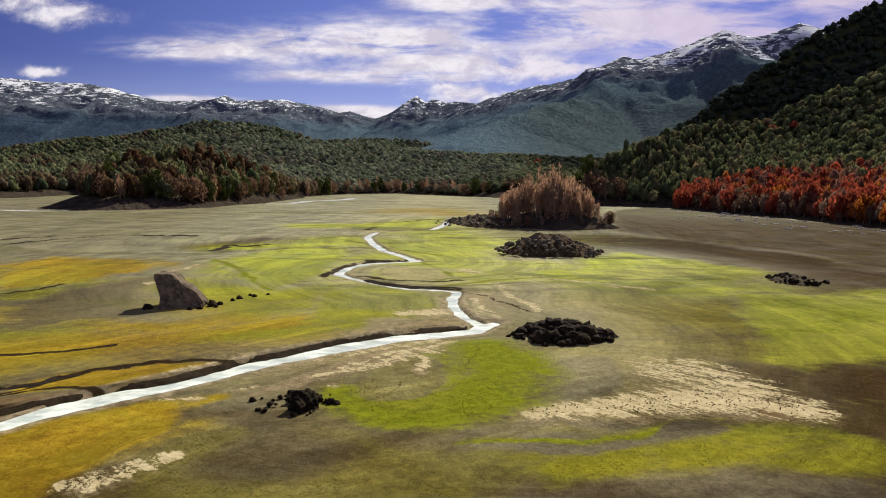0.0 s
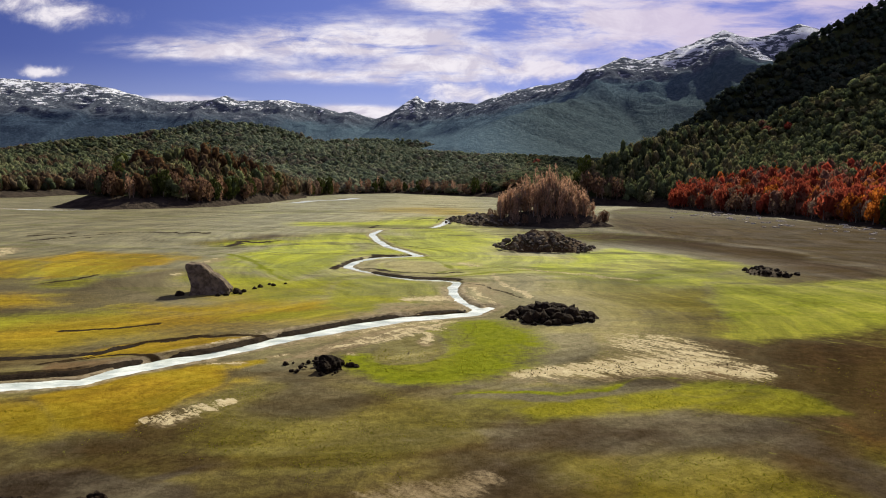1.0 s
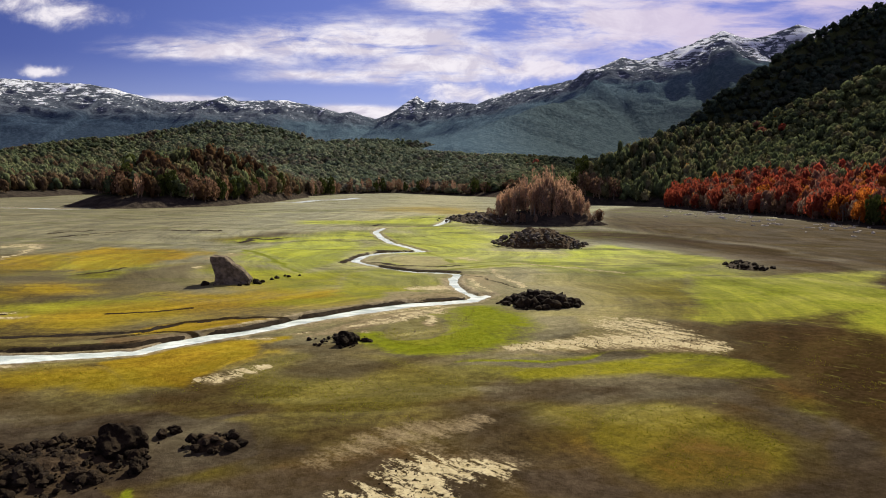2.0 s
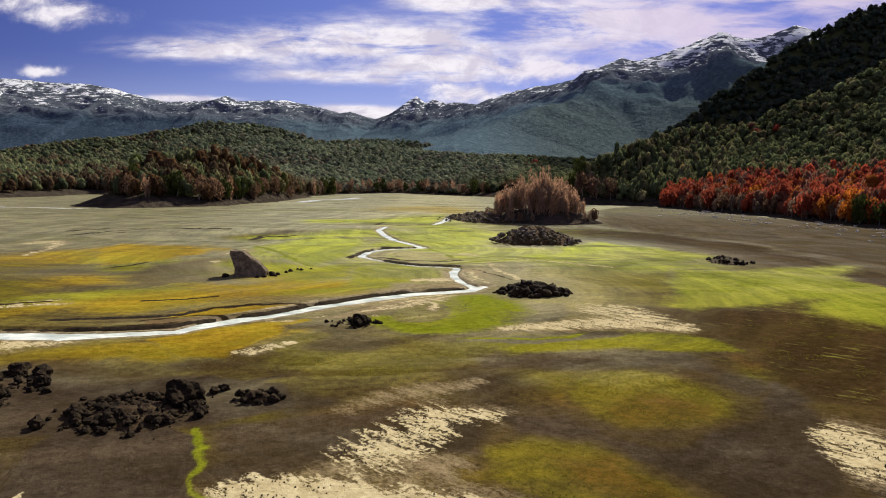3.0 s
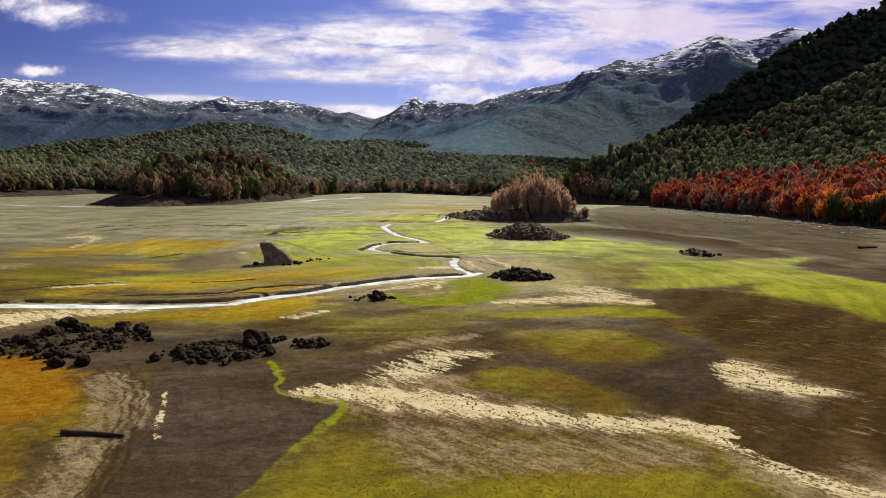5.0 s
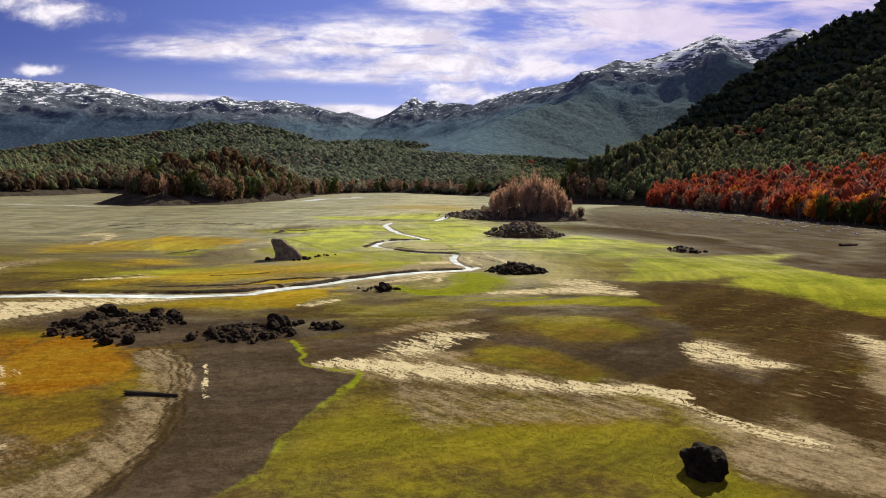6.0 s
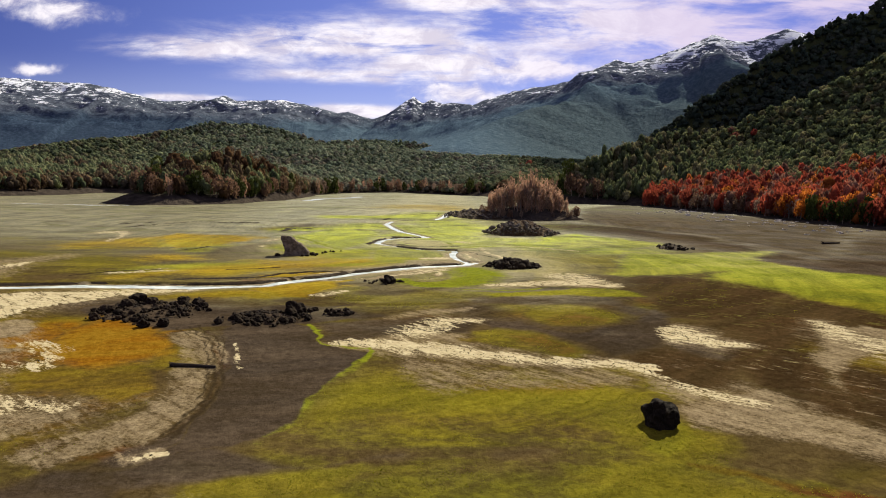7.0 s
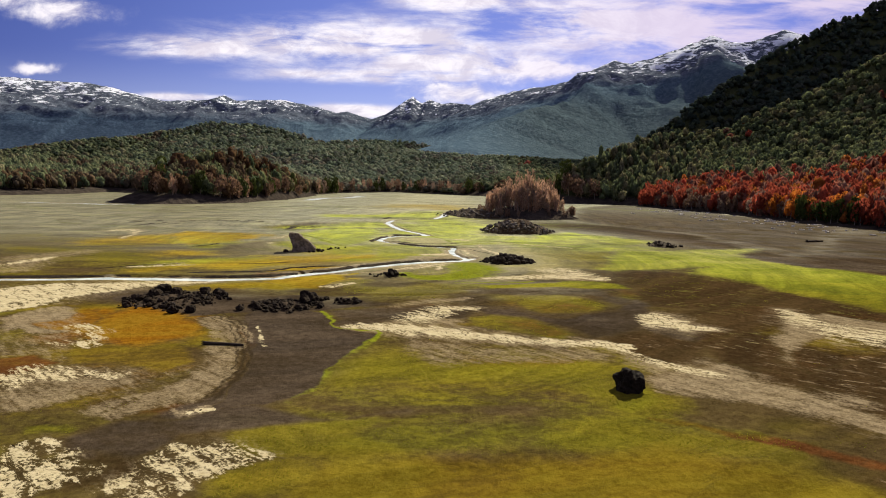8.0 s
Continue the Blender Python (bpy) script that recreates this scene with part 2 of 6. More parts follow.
stroke("green", 0.85, (42.9, 160.8, 10.6), (54, 151.1, 12.5), (61.5, 137.3, 6.9))
stroke("green", 0.37, (-10.6, -12.7, 4.7), (-3.1, -14.3, 5.3), (5.6, -12.9, 5.1), (11.8, -13.6, 4.1), (13.5, -19.1, 3.5))
stroke("green", 0.53, (-20.2, -28.8, 1.8), (-14.7, -27.9, 1.6), (-8.3, -27.9, 1.8), (-1.9, -27.1, 1.9), (4, -27.8, 2), (11.6, -27.1, 1.7), (18.8, -27.8, 1.3), (24.1, -30.1, 0.8))
stroke("green", 0.7, (-34.7, -31.7, 0.7), (-31.4, -31.9, 0.7))
stroke("green", 0.8, (13.1, 44.7, 1.7), (21.5, 46.2, 2.9), (28.9, 49.3, 2.7), (34.9, 52, 2))
stroke("green", 0.6, (2.6, 47.1, 0.5), (7.4, 47, 0.5), (11.9, 47.4, 0.6), (17, 49.4, 0.7), (21.3, 52.4, 0.8))
stroke("green", 0.6, (-5.8, 44.8, 1), (-0.8, 43.5, 0.9), (5, 44.1, 0.9), (11, 43.4, 1.1), (17.8, 45.5, 1.5), (23.3, 48.3, 1.1))
stroke("green", 0.5, (-19.7, 35.9, 2.3), (-7.1, 39, 2.4), (7.9, 40.4, 2.5))
stroke("green", 0.5, (28.5, 38.5, 3), (34.9, 33.3, 3.7), (42.7, 28.8, 3.3))
stroke("green", 0.55, (-83.6, 132.7, 9.9), (-52.8, 82, 5.8), (-69.2, 63.6, 4.6))
stroke("ochre", 0.9, (-51, 66.1, 7.3), (-49.8, 69.6, 6.9), (-42.2, 73.1, 6.6), (-33.8, 76.8, 5), (-26.4, 80.1, 4.5), (-20.8, 86.9, 4.9), (-15.1, 91, 3.8))
stroke("ochre", 0.8, (-92.9, 119, 10.5), (-88.6, 125.2, 10.1), (-82, 133, 8.9), (-74.1, 140.9, 7.2), (-65.2, 143.7, 4.7))
stroke("ochre", 1, (-32, 38.9, 3.4), (-30.7, 42.2, 3.3), (-28.8, 45.6, 3.3), (-26.5, 49.3, 2.6), (-23.5, 52.8, 1.6), (-20.6, 55.8, 0.9))
stroke("ochre", 0.9, (-50.6, 32.8, 2.4), (-43.4, 37.5, 3.2), (-33.9, 41.2, 2.9), (-25.1, 45.2, 2.5), (-19.5, 49.3, 1.5))
stroke("orange", 1, (-54.1, 12.2, 3.9), (-46.2, 6.4, 6.1), (-40.4, 5.8, 5.4), (-36.5, 1.2, 2.4))
stroke("ochre", 0.8, (-59.6, 16, 5), (-52.9, 16.5, 4.2), (-36.4, -1.8, 5.6), (-38.2, -9.7, 5), (-44.5, -10.1, 4.1), (-48, -12.6, 3.8))
stroke("ochre", 0.43, (-36.7, -25.4, 3.1), (-33.6, -21.3, 2.9), (-39.3, -27.6, 1.8))
stroke("ochre", 0.46, (-14.8, -39.3, 2.9), (-9.2, -37.4, 3.4), (-1.1, -36.7, 3.9), (7.2, -36.4, 3.9), (15.5, -36.6, 3.5), (23, -38.2, 2.6))
stroke("ochre", 0.37, (-6.4, -20.1, 3.1), (2.1, -19.7, 3.8), (9.2, -21, 3))
stroke("ochre", 0.6, (12.6, 25.2, 3.4), (18.9, 25.5, 3.9), (23.2, 23.6, 2.2))
stroke("ochre", 0.5, (2.3, 8.6, 1.7), (7.1, 9.4, 1.8), (11.8, 8.7, 2.1), (15, 6.7, 1.6))
stroke("ochre", 0.5, (36.8, 153.6, 5.4), (47.8, 144.8, 6.7), (53.8, 133.4, 4.1))
stroke("ochre", 0.6, (49.7, 7, 4.2), (50.7, 0.8, 4.2))
stroke("rust", 1, (16.7, -26.9, 0.4), (20.2, -28, 0.5), (22.7, -30.2, 0.7), (26.3, -32.3, 0.8), (31.2, -36.1, 0.9))
stroke("rust", 0.22, (44.4, 27, 6.2), (54.7, 27.9, 7.4), (60.7, 21.3, 7.5), (67.7, 15.5, 7.5))
stroke("rust", 0.22, (36.1, -1.5, 5.1), (40, -7.7, 5.4), (42.6, -14, 4.5), (44.9, -19.4, 4.4))
stroke("rust", 0.22, (51.8, -7, 4), (48.9, -2.1, 2.5))
stroke("rust", 0.22, (10.2, 34.7, 1.7), (13.5, 29.8, 1.9), (5.3, 27, 2.7))
stroke("dark", 0.9, (-28, 12.3, 3.9), (-20.8, -0.8, 7), (-19.3, -13.1, 5.9), (-20.2, -22.3, 3.5), (-24.1, -27.6, 1.8), (-26.8, -32, 2), (-28.6, -35.2, 1.4))
stroke("dark", 0.8, (2.4, 34, 3.5), (8.9, 17.2, 5.2), (17.2, 13.7, 5.6), (22.6, 5.1, 3.3), (28.7, 2.4, 3.1))
stroke("dark", 0.7, (94.9, 330.8, 59.5), (126.5, 257.8, 50.6), (145.8, 205.9, 51.5), (151.8, 154.9, 45.1), (155.9, 119.2, 36.1))
stroke("dark", 0.6, (-7.3, 49, 1.2), (-0.9, 47, 1.5), (5.5, 49.4, 1.4), (10.7, 52.7, 1.3))
stroke("dark", 0.7, (21.3, 51.1, 1.3), (24, 51.8, 1.2))
stroke("dark", 0.6, (13.8, 69.1, 3.1), (17.8, 65, 2.8))
stroke("dark", 0.6, (-62.5, 101, 6.6), (-56.3, 106.6, 7.3), (-43.6, 119.6, 5.2))
stroke("dark", 0.5, (15.9, 111.8, 6.9), (23.2, 118.3, 7.7), (25.7, 102.1, 4.8))
stroke("dark", 0.7, (-41.9, 60.7, 1), (-35, 58.4, 1), (-30.5, 60.3, 0.7))
stroke("dark", 0.6, (-14.9, 26.1, 1.7), (-10.6, 15.1, 2.5), (-13.8, 10.6, 1.9))
stroke("ochre", 0.8, (-70.4, 87.7, 7.2), (-58.9, 88.4, 5.1), (-44.5, 83.9, 3.3), (-34.1, 82.8, 2.6))
stroke("green", 0.7, (-26.5, 96.4, 6), (-21, 103.8, 7), (-13.5, 104.4, 6), (-4, 102.5, 3.9))
stroke("green", 0.6, (-30.3, 76.9, 2.8), (-20.7, 80.4, 3), (-12.7, 85.7, 2.7))
stroke("olive", 0.9, (-69.2, 105.7, 5.1), (-57.1, 118.5, 6.4), (-37.4, 113.7, 5.9))
stroke("green", 0.75, (-4.9, 66.1, 2.9), (1.2, 70.8, 3.3), (4.3, 68.6, 3.1))
stroke("olive", 1, (-12.1, 46.6, 2.6), (-5.4, 44.8, 2.4), (2.8, 42.3, 2.2), (10.7, 42.5, 1.8), (17.1, 43.6, 1.8))
stroke("olive", 0.9, (21, 106.7, 7.9), (31.3, 93.8, 8.2), (39.4, 83.6, 6.5), (55.4, 91.3, 7.8))
stroke("green", 0.6, (31.3, 102.5, 6.8), (40, 94.3, 7.4), (53.3, 95.1, 10.1), (63, 88.2, 8.7))
stroke("olive", 0.9, (-10.2, 35.8, 3.6), (6, 40.5, 3.9), (22.2, 38.9, 3.8), (41.4, 47.4, 4.4))
stroke("olive", 0.8, (10.3, 29.2, 4.3), (24.3, 25.3, 4.5), (29.4, 16.7, 3))
stroke("ochre", 0.5, (7.8, 23.9, 3.4), (19.4, 24.9, 3.5))
stroke("green", 0.2, (38.9, 50.8, 4.6), (49.2, 38.4, 5.1), (56.5, 33.3, 4.6))
stroke("olive", 1, (-11.6, -14.8, 5), (-3.7, -12.3, 5.4), (6, -9.6, 4.6), (13.5, -11.4, 4))
stroke("olive", 1, (-16.4, -33.8, 2.1), (-7.8, -32.4, 2.7), (1.3, -32.1, 2.8), (10.5, -31.8, 2.8), (19.3, -32.5, 2.2), (25.7, -33.4, 2.1))
stroke("green", 0.46, (-10.6, -21.9, 3.2), (-3, -22.4, 3.5), (4.6, -22, 3.5), (10.7, -24, 2.4))
stroke("green", 0.37, (-1, -31, 2.3), (6, -30.8, 2.6), (13.1, -30.5, 2.4))
stroke("brown", 0.9, (35.6, 6, 4.8), (40.6, 0.2, 5.4), (44.1, -9.7, 4.6), (45.6, -15.8, 4.3))
stroke("brown", 0.9, (43.5, 29.5, 4.3), (51.4, 25.1, 5), (57.4, 18.8, 5.3))
stroke("brown", 0.8, (-28.6, -35.2, 1.4), (-24, -37.9, 1.7), (-26.6, -39.7, 1.6))
stroke("brown", 0.8, (-30.5, 12.1, 1), (-25.5, -1.1, 1), (-22.9, -13.3, 1), (-22.9, -20.8, 1), (-24.6, -26.3, 1.1), (-27.4, -30.9, 1.2))
stroke("pale", 0.7, (28.2, -8.3, 2.9), (29.9, -18.4, 2.5), (34.6, -22.3, 2.2), (41.4, -19.5, 2.4))
stroke("pale", 0.4, (-50.2, -2.7, 6.9), (-44.3, -16.5, 4.7), (-34.5, -19.7, 3.8), (-32.6, -13.8, 3.7))
stroke("pale", 0.8, (-33.2, 8.6, 0.9), (-28.2, 3.1, 0.9), (-26.2, -2.2, 0.9))
stroke("pale", 0.8, (-34.5, 51.8, 0.8), (-31.1, 56.1, 0.8), (-25, 56.4, 0.6))
stroke("pale", 0.7, (-8.5, 65.9, 1.2), (-12.9, 63.7, 1), (-3.4, 73, 1))
stroke("pale", 0.6, (-10.3, 85.8, 1.7), (-6.6, 87.8, 1.8), (-12.2, 82.4, 0.9))
stroke("pale", 0.7, (-9.1, 20.3, 1.5), (-5.9, 23.3, 1.6), (-2.4, 26.7, 1.8), (2.8, 29.2, 1.2))
stroke("pale", 0.8, (-9.7, 9.5, 1.8), (-4.1, 12.4, 2.6), (-0.1, 9.8, 2.1))
stroke("pale", 0.6, (25, 74.3, 3.6), (28.6, 69.7, 3.7), (30.6, 61.8, 2.2), (23.1, 59.8, 1.7))
stroke("green", 0.8, (-53.9, 268.4, 13), (-30.4, 272.6, 13.4), (-6.5, 295.3, 19.6))
stroke("ochre", 0.6, (-30, 395.7, 21), (-9.4, 423.9, 32.2), (5, 371.3, 18.5))
stroke("olive", 0.8, (-62.9, 182.4, 6), (-57.5, 186.2, 6.3))
stroke("olive", 0.8, (-67.3, 183, 9), (-53.8, 186.2, 9.2))
stroke("olive", 0.6, (-114.7, 92.3, 7.8), (-89.6, 82.8, 9.3), (-70.3, 85.6, 6))
stroke("pale", 0.6, (-92.3, 51.8, 3.9), (-102.2, 74.9, 6.3), (-97, 88.2, 5))
stroke("ochre", 0.75, (-105.6, 113.1, 8.2), (-97.6, 125.9, 11.1), (-85.1, 136.8, 12.3), (-73.7, 143.6, 8.7))
stroke("ochre", 0.7, (-66, 56.6, 4.1), (-54.4, 73.7, 6.3), (-38.8, 78.1, 5.5), (-29.1, 89.1, 5))
stroke("dark", 0.8, (58.2, 220.2, 31.7), (87.3, 209.3, 37), (104.5, 169.3, 27.5), (106.4, 111.8, 23), (110.4, 75.9, 15.3))
stroke("brown", 1, (-32.8, 11.9, 0.45), (-26.7, -1.2, 0.45), (-24, -11.2, 0.45), (-23.3, -19.1, 0.45), (-24.3, -24.4, 0.3), (-26.4, -29, 0.3))
stroke("brown", 1, (-33.5, 9.9, 0.45), (-28, -1.3, 0.45), (-25.1, -11.3, 0.45), (-24.4, -18.8, 0.45), (-26.1, -23.9, 0.45))
stroke("green", 0.8, (-44.3, 139.1, 0.6), (-36.7, 123.7, 0.5), (-31.2, 113, 0.5))
stroke("green", 0.8, (-55.1, 149.7, 1), (-40.4, 121.1, 0.9), (-31.7, 105.7, 0.7))
stroke("pale", 0.8, (-58.2, 133.5, 2.4), (-54.5, 142.8, 2.8))
stroke("sand", 0.8, (-55.9, 118.6, 1.3), (-54.6, 118.1, 1.3))
stroke("brown", 0.7, (38.2, 62.1, 3.7), (42.7, 58.9, 4), (33.7, 46, 3.1), (25.3, 43.8, 1.9))
stroke("green", 0.75, (-45, 112, 10), (-25, 108, 12), (-12, 100, 9))
stroke("green", 0.7, (-34, 150, 16), (-12, 170, 18), (0, 150, 16), (8, 200, 18), (2, 250, 16))
stroke("green", 0.6, (18, 150, 12), (12, 125, 9))
stroke("olive", 0.9, (-30, 95, 10), (10, 60, 12), (20, 100, 10), (45, 75, 14))
stroke("olive", 1, (-12.8, -14.8, 6), (-3.1, -12.3, 7.3), (5.8, -11.8, 7.5), (13.4, -14.5, 6.1), (16.6, -22.3, 4.1))
stroke("olive", 1, (-15.6, -31.6, 2.9), (-8, -30.1, 3.6), (1.3, -31, 3.7), (10.6, -31.2, 3.5), (19.3, -32.5, 2.9), (25.1, -34.4, 2.2))
stroke("olive", 1, (-15.9, -39.4, 2.5), (-9, -39.1, 2.8), (0.8, -38.8, 2.9), (10.8, -38.5, 2.9), (20.5, -39.1, 2.5))
stroke("green", 0.31, (-6, -24.8, 2), (4.3, -25, 2), (13.6, -25.4, 1.7))
stroke("mud", 0.9, (-2.0, 35.7, 1.5), (6.3, 37.6, 1.8), (14.0, 36.1, 2.1), (23.1, 39.4, 2.9), (26.6, 36.4, 2.2), (28.5, 31.4, 2.6), (30.5, 27.9, 2.5))
stroke("mud", 0.8, (7.4, 47.4, 1.2), (14.7, 46.2, 1.7), (20.4, 50.4, 2.2), (25.2, 50.6, 1.4))
stroke("mud", 0.4, (-10.0, 44.8, 3.9), (-4.1, 49.4, 4.0), (2.0, 45.3, 3.5))
stroke("mud", 0.8, (-20.7, 28.0, 0.5), (-17.0, 30.6, 0.6), (-12.4, 32.4, 0.7), (-6.9, 35.0, 0.7), (-0.1, 38.2, 0.7))
stroke("mud", 0.75, (-21.6, 24.1, 1.4), (-19.7, 27.6, 1.3), (-14.8, 22.7, 2.0), (-11.0, 22.8, 1.3))
stroke("green", 0.7, (-0.2, 43.9, 1.1), (6.8, 42.0, 1.7), (15.4, 41.7, 2.1), (21.8, 45.2, 2.3), (28.6, 48.3, 2.0), (32.8, 45.2, 1.6))
stroke("brown", 1, (33.3, 60.3, 4.6), (39.8, 59.0, 5.9), (48.8, 62.9, 4.9), (51.6, 55.5, 6.3))
stroke("brown", 0.9, (30.1, 40.1, 3.4), (32.6, 33.4, 4.7), (34.2, 30.6, 5.6))
stroke("rust", 0.8, (33.0, 41.7, 3.1), (34.7, 36.6, 3.2), (37.4, 35.1, 2.5))
stroke("rust", 0.65, (13.3, 23.0, 1.8), (18.4, 24.4, 2.1), (22.7, 23.3, 1.8))
stroke("mud", 0.9, (19.6, 6.0, 5.3), (27.5, 15.0, 7.9), (25.0, 3.1, 5.8), (26.0, -4.2, 3.0), (28.9, -7.4, 1.9))
stroke("mud", 0.45, (1.7, 18.5, 3.8), (10.2, 19.0, 4.7), (17.5, 13.5, 4.9))
stroke("brown", 1, (35.4, 2.4, 5.7), (36.5, -6.0, 4.4), (35.4, -13.6, 4.3))
stroke("brown", 0.9, (36.3, 40.4, 8.0), (49.5, 35.3, 12.2), (61.5, 30.6, 8.3))
stroke("mud", 0.8, (-27.5, 10.0, 3.1), (-21.8, -0.3, 3.1), (-18.9, -11.3, 2.6), (-18.7, -18.5, 2.3), (-18.9, -24.2, 1.8))
stroke("brown", 0.9, (-32.0, -25.1, 2.1), (-28.3, -25.0, 2.1), (-25.0, -24.1, 2.0), (-23.2, -21.4, 1.9))
stroke("rust", 0.6, (-29.2, -27.1, 1.4), (-25.8, -25.5, 1.3))
stroke("mud", 0.5, (3.0, -24.9, 0.9), (7.0, -24.0, 0.7))
stroke("rust", 0.75, (-35.2, -20.5, 2.6), (-34.1, -16.9, 3.0), (-31.8, -13.5, 2.5), (-32.4, -7.9, 2.1))
stroke("rust", 0.7, (-48.4, 1.1, 5.4), (-41.5, -8.2, 3.1), (-39.1, -13.8, 2.5))
stroke("brown", 0.8, (-23.6, -17.3, 0.5), (-24.8, -10.5, 0.5), (-28.9, 2.1, 0.6), (-34.3, 11.4, 0.4))
stroke("mud", 0.8, (-56, 27, 6), (-46, 27, 7.5), (-36, 24, 6), (-28, 23, 6), (-20, 25, 3.5))
stroke("mud", 0.6, (12, 80, 4), (19, 80, 4))
stroke("mud", 0.6, (22, 172, 10), (38, 172, 10), (20, 280, 16), (30, 262, 12), (62, 262, 12))
stroke("ochre", 0.6, (-41.5, -8.2, 4.1), (-36.8, -8.0, 4.1), (-36.5, 0.3, 4.0), (-37.3, 6.1, 2.2))
stroke("ochre", 0.5, (-36.8, -14.6, 2.1), (-31.6, -16.0, 2.3), (-31.0, -12.6, 1.7))
stroke("sand", 0.5, (-27.7, 62.6, 1.1), (-23.5, 67.0, 1.7), (-15.4, 69.8, 2.1), (-6.9, 74.8, 2.1), (-1.8, 77.2, 1.6))
stroke("pale", 0.7, (-28.8, 59.3, 1.6), (-23.1, 65.8, 3.4), (-15.2, 68.7, 4.2), (-4.6, 73.7, 3.5))
stroke("brown", 1, (15.6, 39.7, 2.0), (22.4, 41.0, 3.2), (31.1, 44.6, 4.9), (38.5, 47.3, 6.8))
stroke("brown", 1, (34.0, 62.1, 5.7), (40.4, 60.3, 7.1), (49.2, 62.8, 8.9))
stroke("rust", 0.6, (28.6, 54.4, 2.7), (34.9, 53.0, 3.9), (40.4, 50.1, 4.5))
stroke("brown", 0.8, (0.1, 34.8, 1.6), (6.5, 35.4, 1.7), (14.1, 35.2, 1.6))
stroke("brown", 0.8, (-28.5, 33.3, 1.5), (-23.5, 34.2, 1.6), (-17.8, 38.7, 1.5), (-13.6, 43.1, 1.6), (-7.6, 39.0, 1.9), (-3.1, 34.7, 1.6))
stroke("mud", 0.7, (11.4, 51.3, 0.9), (16.3, 50.0, 1.2), (20.2, 52.4, 1.1), (24.0, 51.3, 0.9))
stroke("brown", 1, (-36.9, 8.5, 1.8), (-31.3, 6.3, 2.2), (-24.9, -0.5, 2.3))
stroke("rust", 0.7, (-36.7, 11.1, 1.4), (-28.4, 2.1, 1.2), (-25.3, -3.7, 1.1))
stroke("rust", 0.5, (8.2, 25.0, 3.4), (14.6, 23.3, 3.6), (20.1, 21.6, 2.7))
stroke("rust", 0.55, (9.7, 10.2, 1.8), (13.6, 6.6, 2.3), (16.6, 3.5, 1.6))
stroke("moss", 1, (-20.0, 17.1, 0.28), (-18.3, 11.3, 0.28), (-16.1, 6.8, 0.28), (-13.5, 4.6, 0.28), (-10.9, 4.7, 0.28), (-9.9, 2.9, 0.28), (-10.4, -0.9, 0.4))
stroke("moss", 0.34, (-10.4, -0.9, 0.5), (-11.5, -4.4, 0.6), (-12.6, -7.6, 0.6), (-13.5, -10.2, 0.6), (-14.1, -12.3, 0.5), (-14.3, -14.9, 0.3), (-14.1, -17.9, 0.3))
stroke("moss", 0.35, (-14.1, -17.9, 0.3), (-13.7, -20.7, 0.3), (-14.6, -22.3, 0.4), (-15.4, -23.6, 0.5))
stroke("sand", 0.95, (32.0, 16.6, 2.8), (32.5, 12.5, 4.3), (34.5, 10.2, 2.9), (37.9, 9.2, 1.2))
stroke("soil", 0.55, (-31.3, 11.1, 0.2), (-27.9, 3.5, 0.2), (-25.4, -4.4, 0.2), (-23.6, -12.4, 0.2), (-23.0, -18.6, 0.2), (-23.2, -22.9, 0.2))
stroke("soil", 0.5, (-33.1, 11.0, 0.2), (-28.9, 2.5, 0.2), (-26.2, -5.6, 0.2), (-24.2, -13.6, 0.2), (-23.8, -19.1, 0.2))
stroke("soil", 0.35, (-30.6, 13.8, 0.3), (-25.1, 0.7, 0.3), (-22.3, -9.9, 0.2), (-21.4, -17.6, 0.2), (-21.5, -22.7, 0.3))
stroke("pale", 0.95, (6.7, 107.1, 6.3), (5.9, 98.0, 5.4), (4.4, 91.1, 3.2))
stroke("pale", 0.8, (-10.1, 80.9, 2.6), (-4.3, 85.4, 3.4), (3.4, 88.9, 2.6))
stroke("ochre", 0.6, (-33.2, 73.2, 8.3), (-22.1, 82.3, 8.2), (-10.5, 92.2, 6.5))
stroke("ochre", 0.5, (-52.3, 102.2, 6.5), (-36.7, 94.1, 6.8), (-24.8, 104.5, 6.7))
stroke("brown", 0.75, (-64.6, 182.5, 5.4), (-57.3, 206.5, 9.0), (-40.9, 204.4, 8.8))
stroke("brown", 0.6, (-19.3, 129.6, 2.9), (-8.4, 123.1, 2.7), (1.7, 118.9, 2.5))
stroke("moss", 0.6, (0.9, 46.0, 0.3), (3.5, 46.8, 0.3), (7.5, 47.2, 0.3), (11.3, 46.8, 0.3), (14.2, 47.6, 0.3), (16.9, 49.2, 0.3), (20.2, 52.1, 0.3), (23.6, 53.1, 0.3), (25.5, 53.1, 0.3))
stroke("moss", 0.5, (-10.0, 2.3, 0.35), (-13.1, -7.8, 0.35), (-14.8, -13.9, 0.35), (-14.2, -19.6, 0.35), (-15.8, -22.5, 0.35))
stroke("sand", 0.8, (-70.9, 61.3, 0.6), (-66.6, 63.0, 0.6), (-59.8, 65.5, 0.6))
stroke("soil", 1, (-42.9, 53.9, 0.39), (-39.7, 57.4, 0.39), (-38.1, 60.8, 0.39), (-35.8, 63.7, 0.39), (-31.1, 66.4, 0.39), (-27.4, 67.6, 0.39), (-21.6, 67.0, 0.39))
stroke("soil", 1, (-41.3, 54.6, 0.33), (-37.9, 57.1, 0.33), (-34.7, 57.9, 0.33), (-30.7, 57.4, 0.33))
stroke("soil", 0.88, (-49.3, 68.9, 0.39), (-44.0, 70.5, 0.39), (-38.8, 73.0, 0.39))
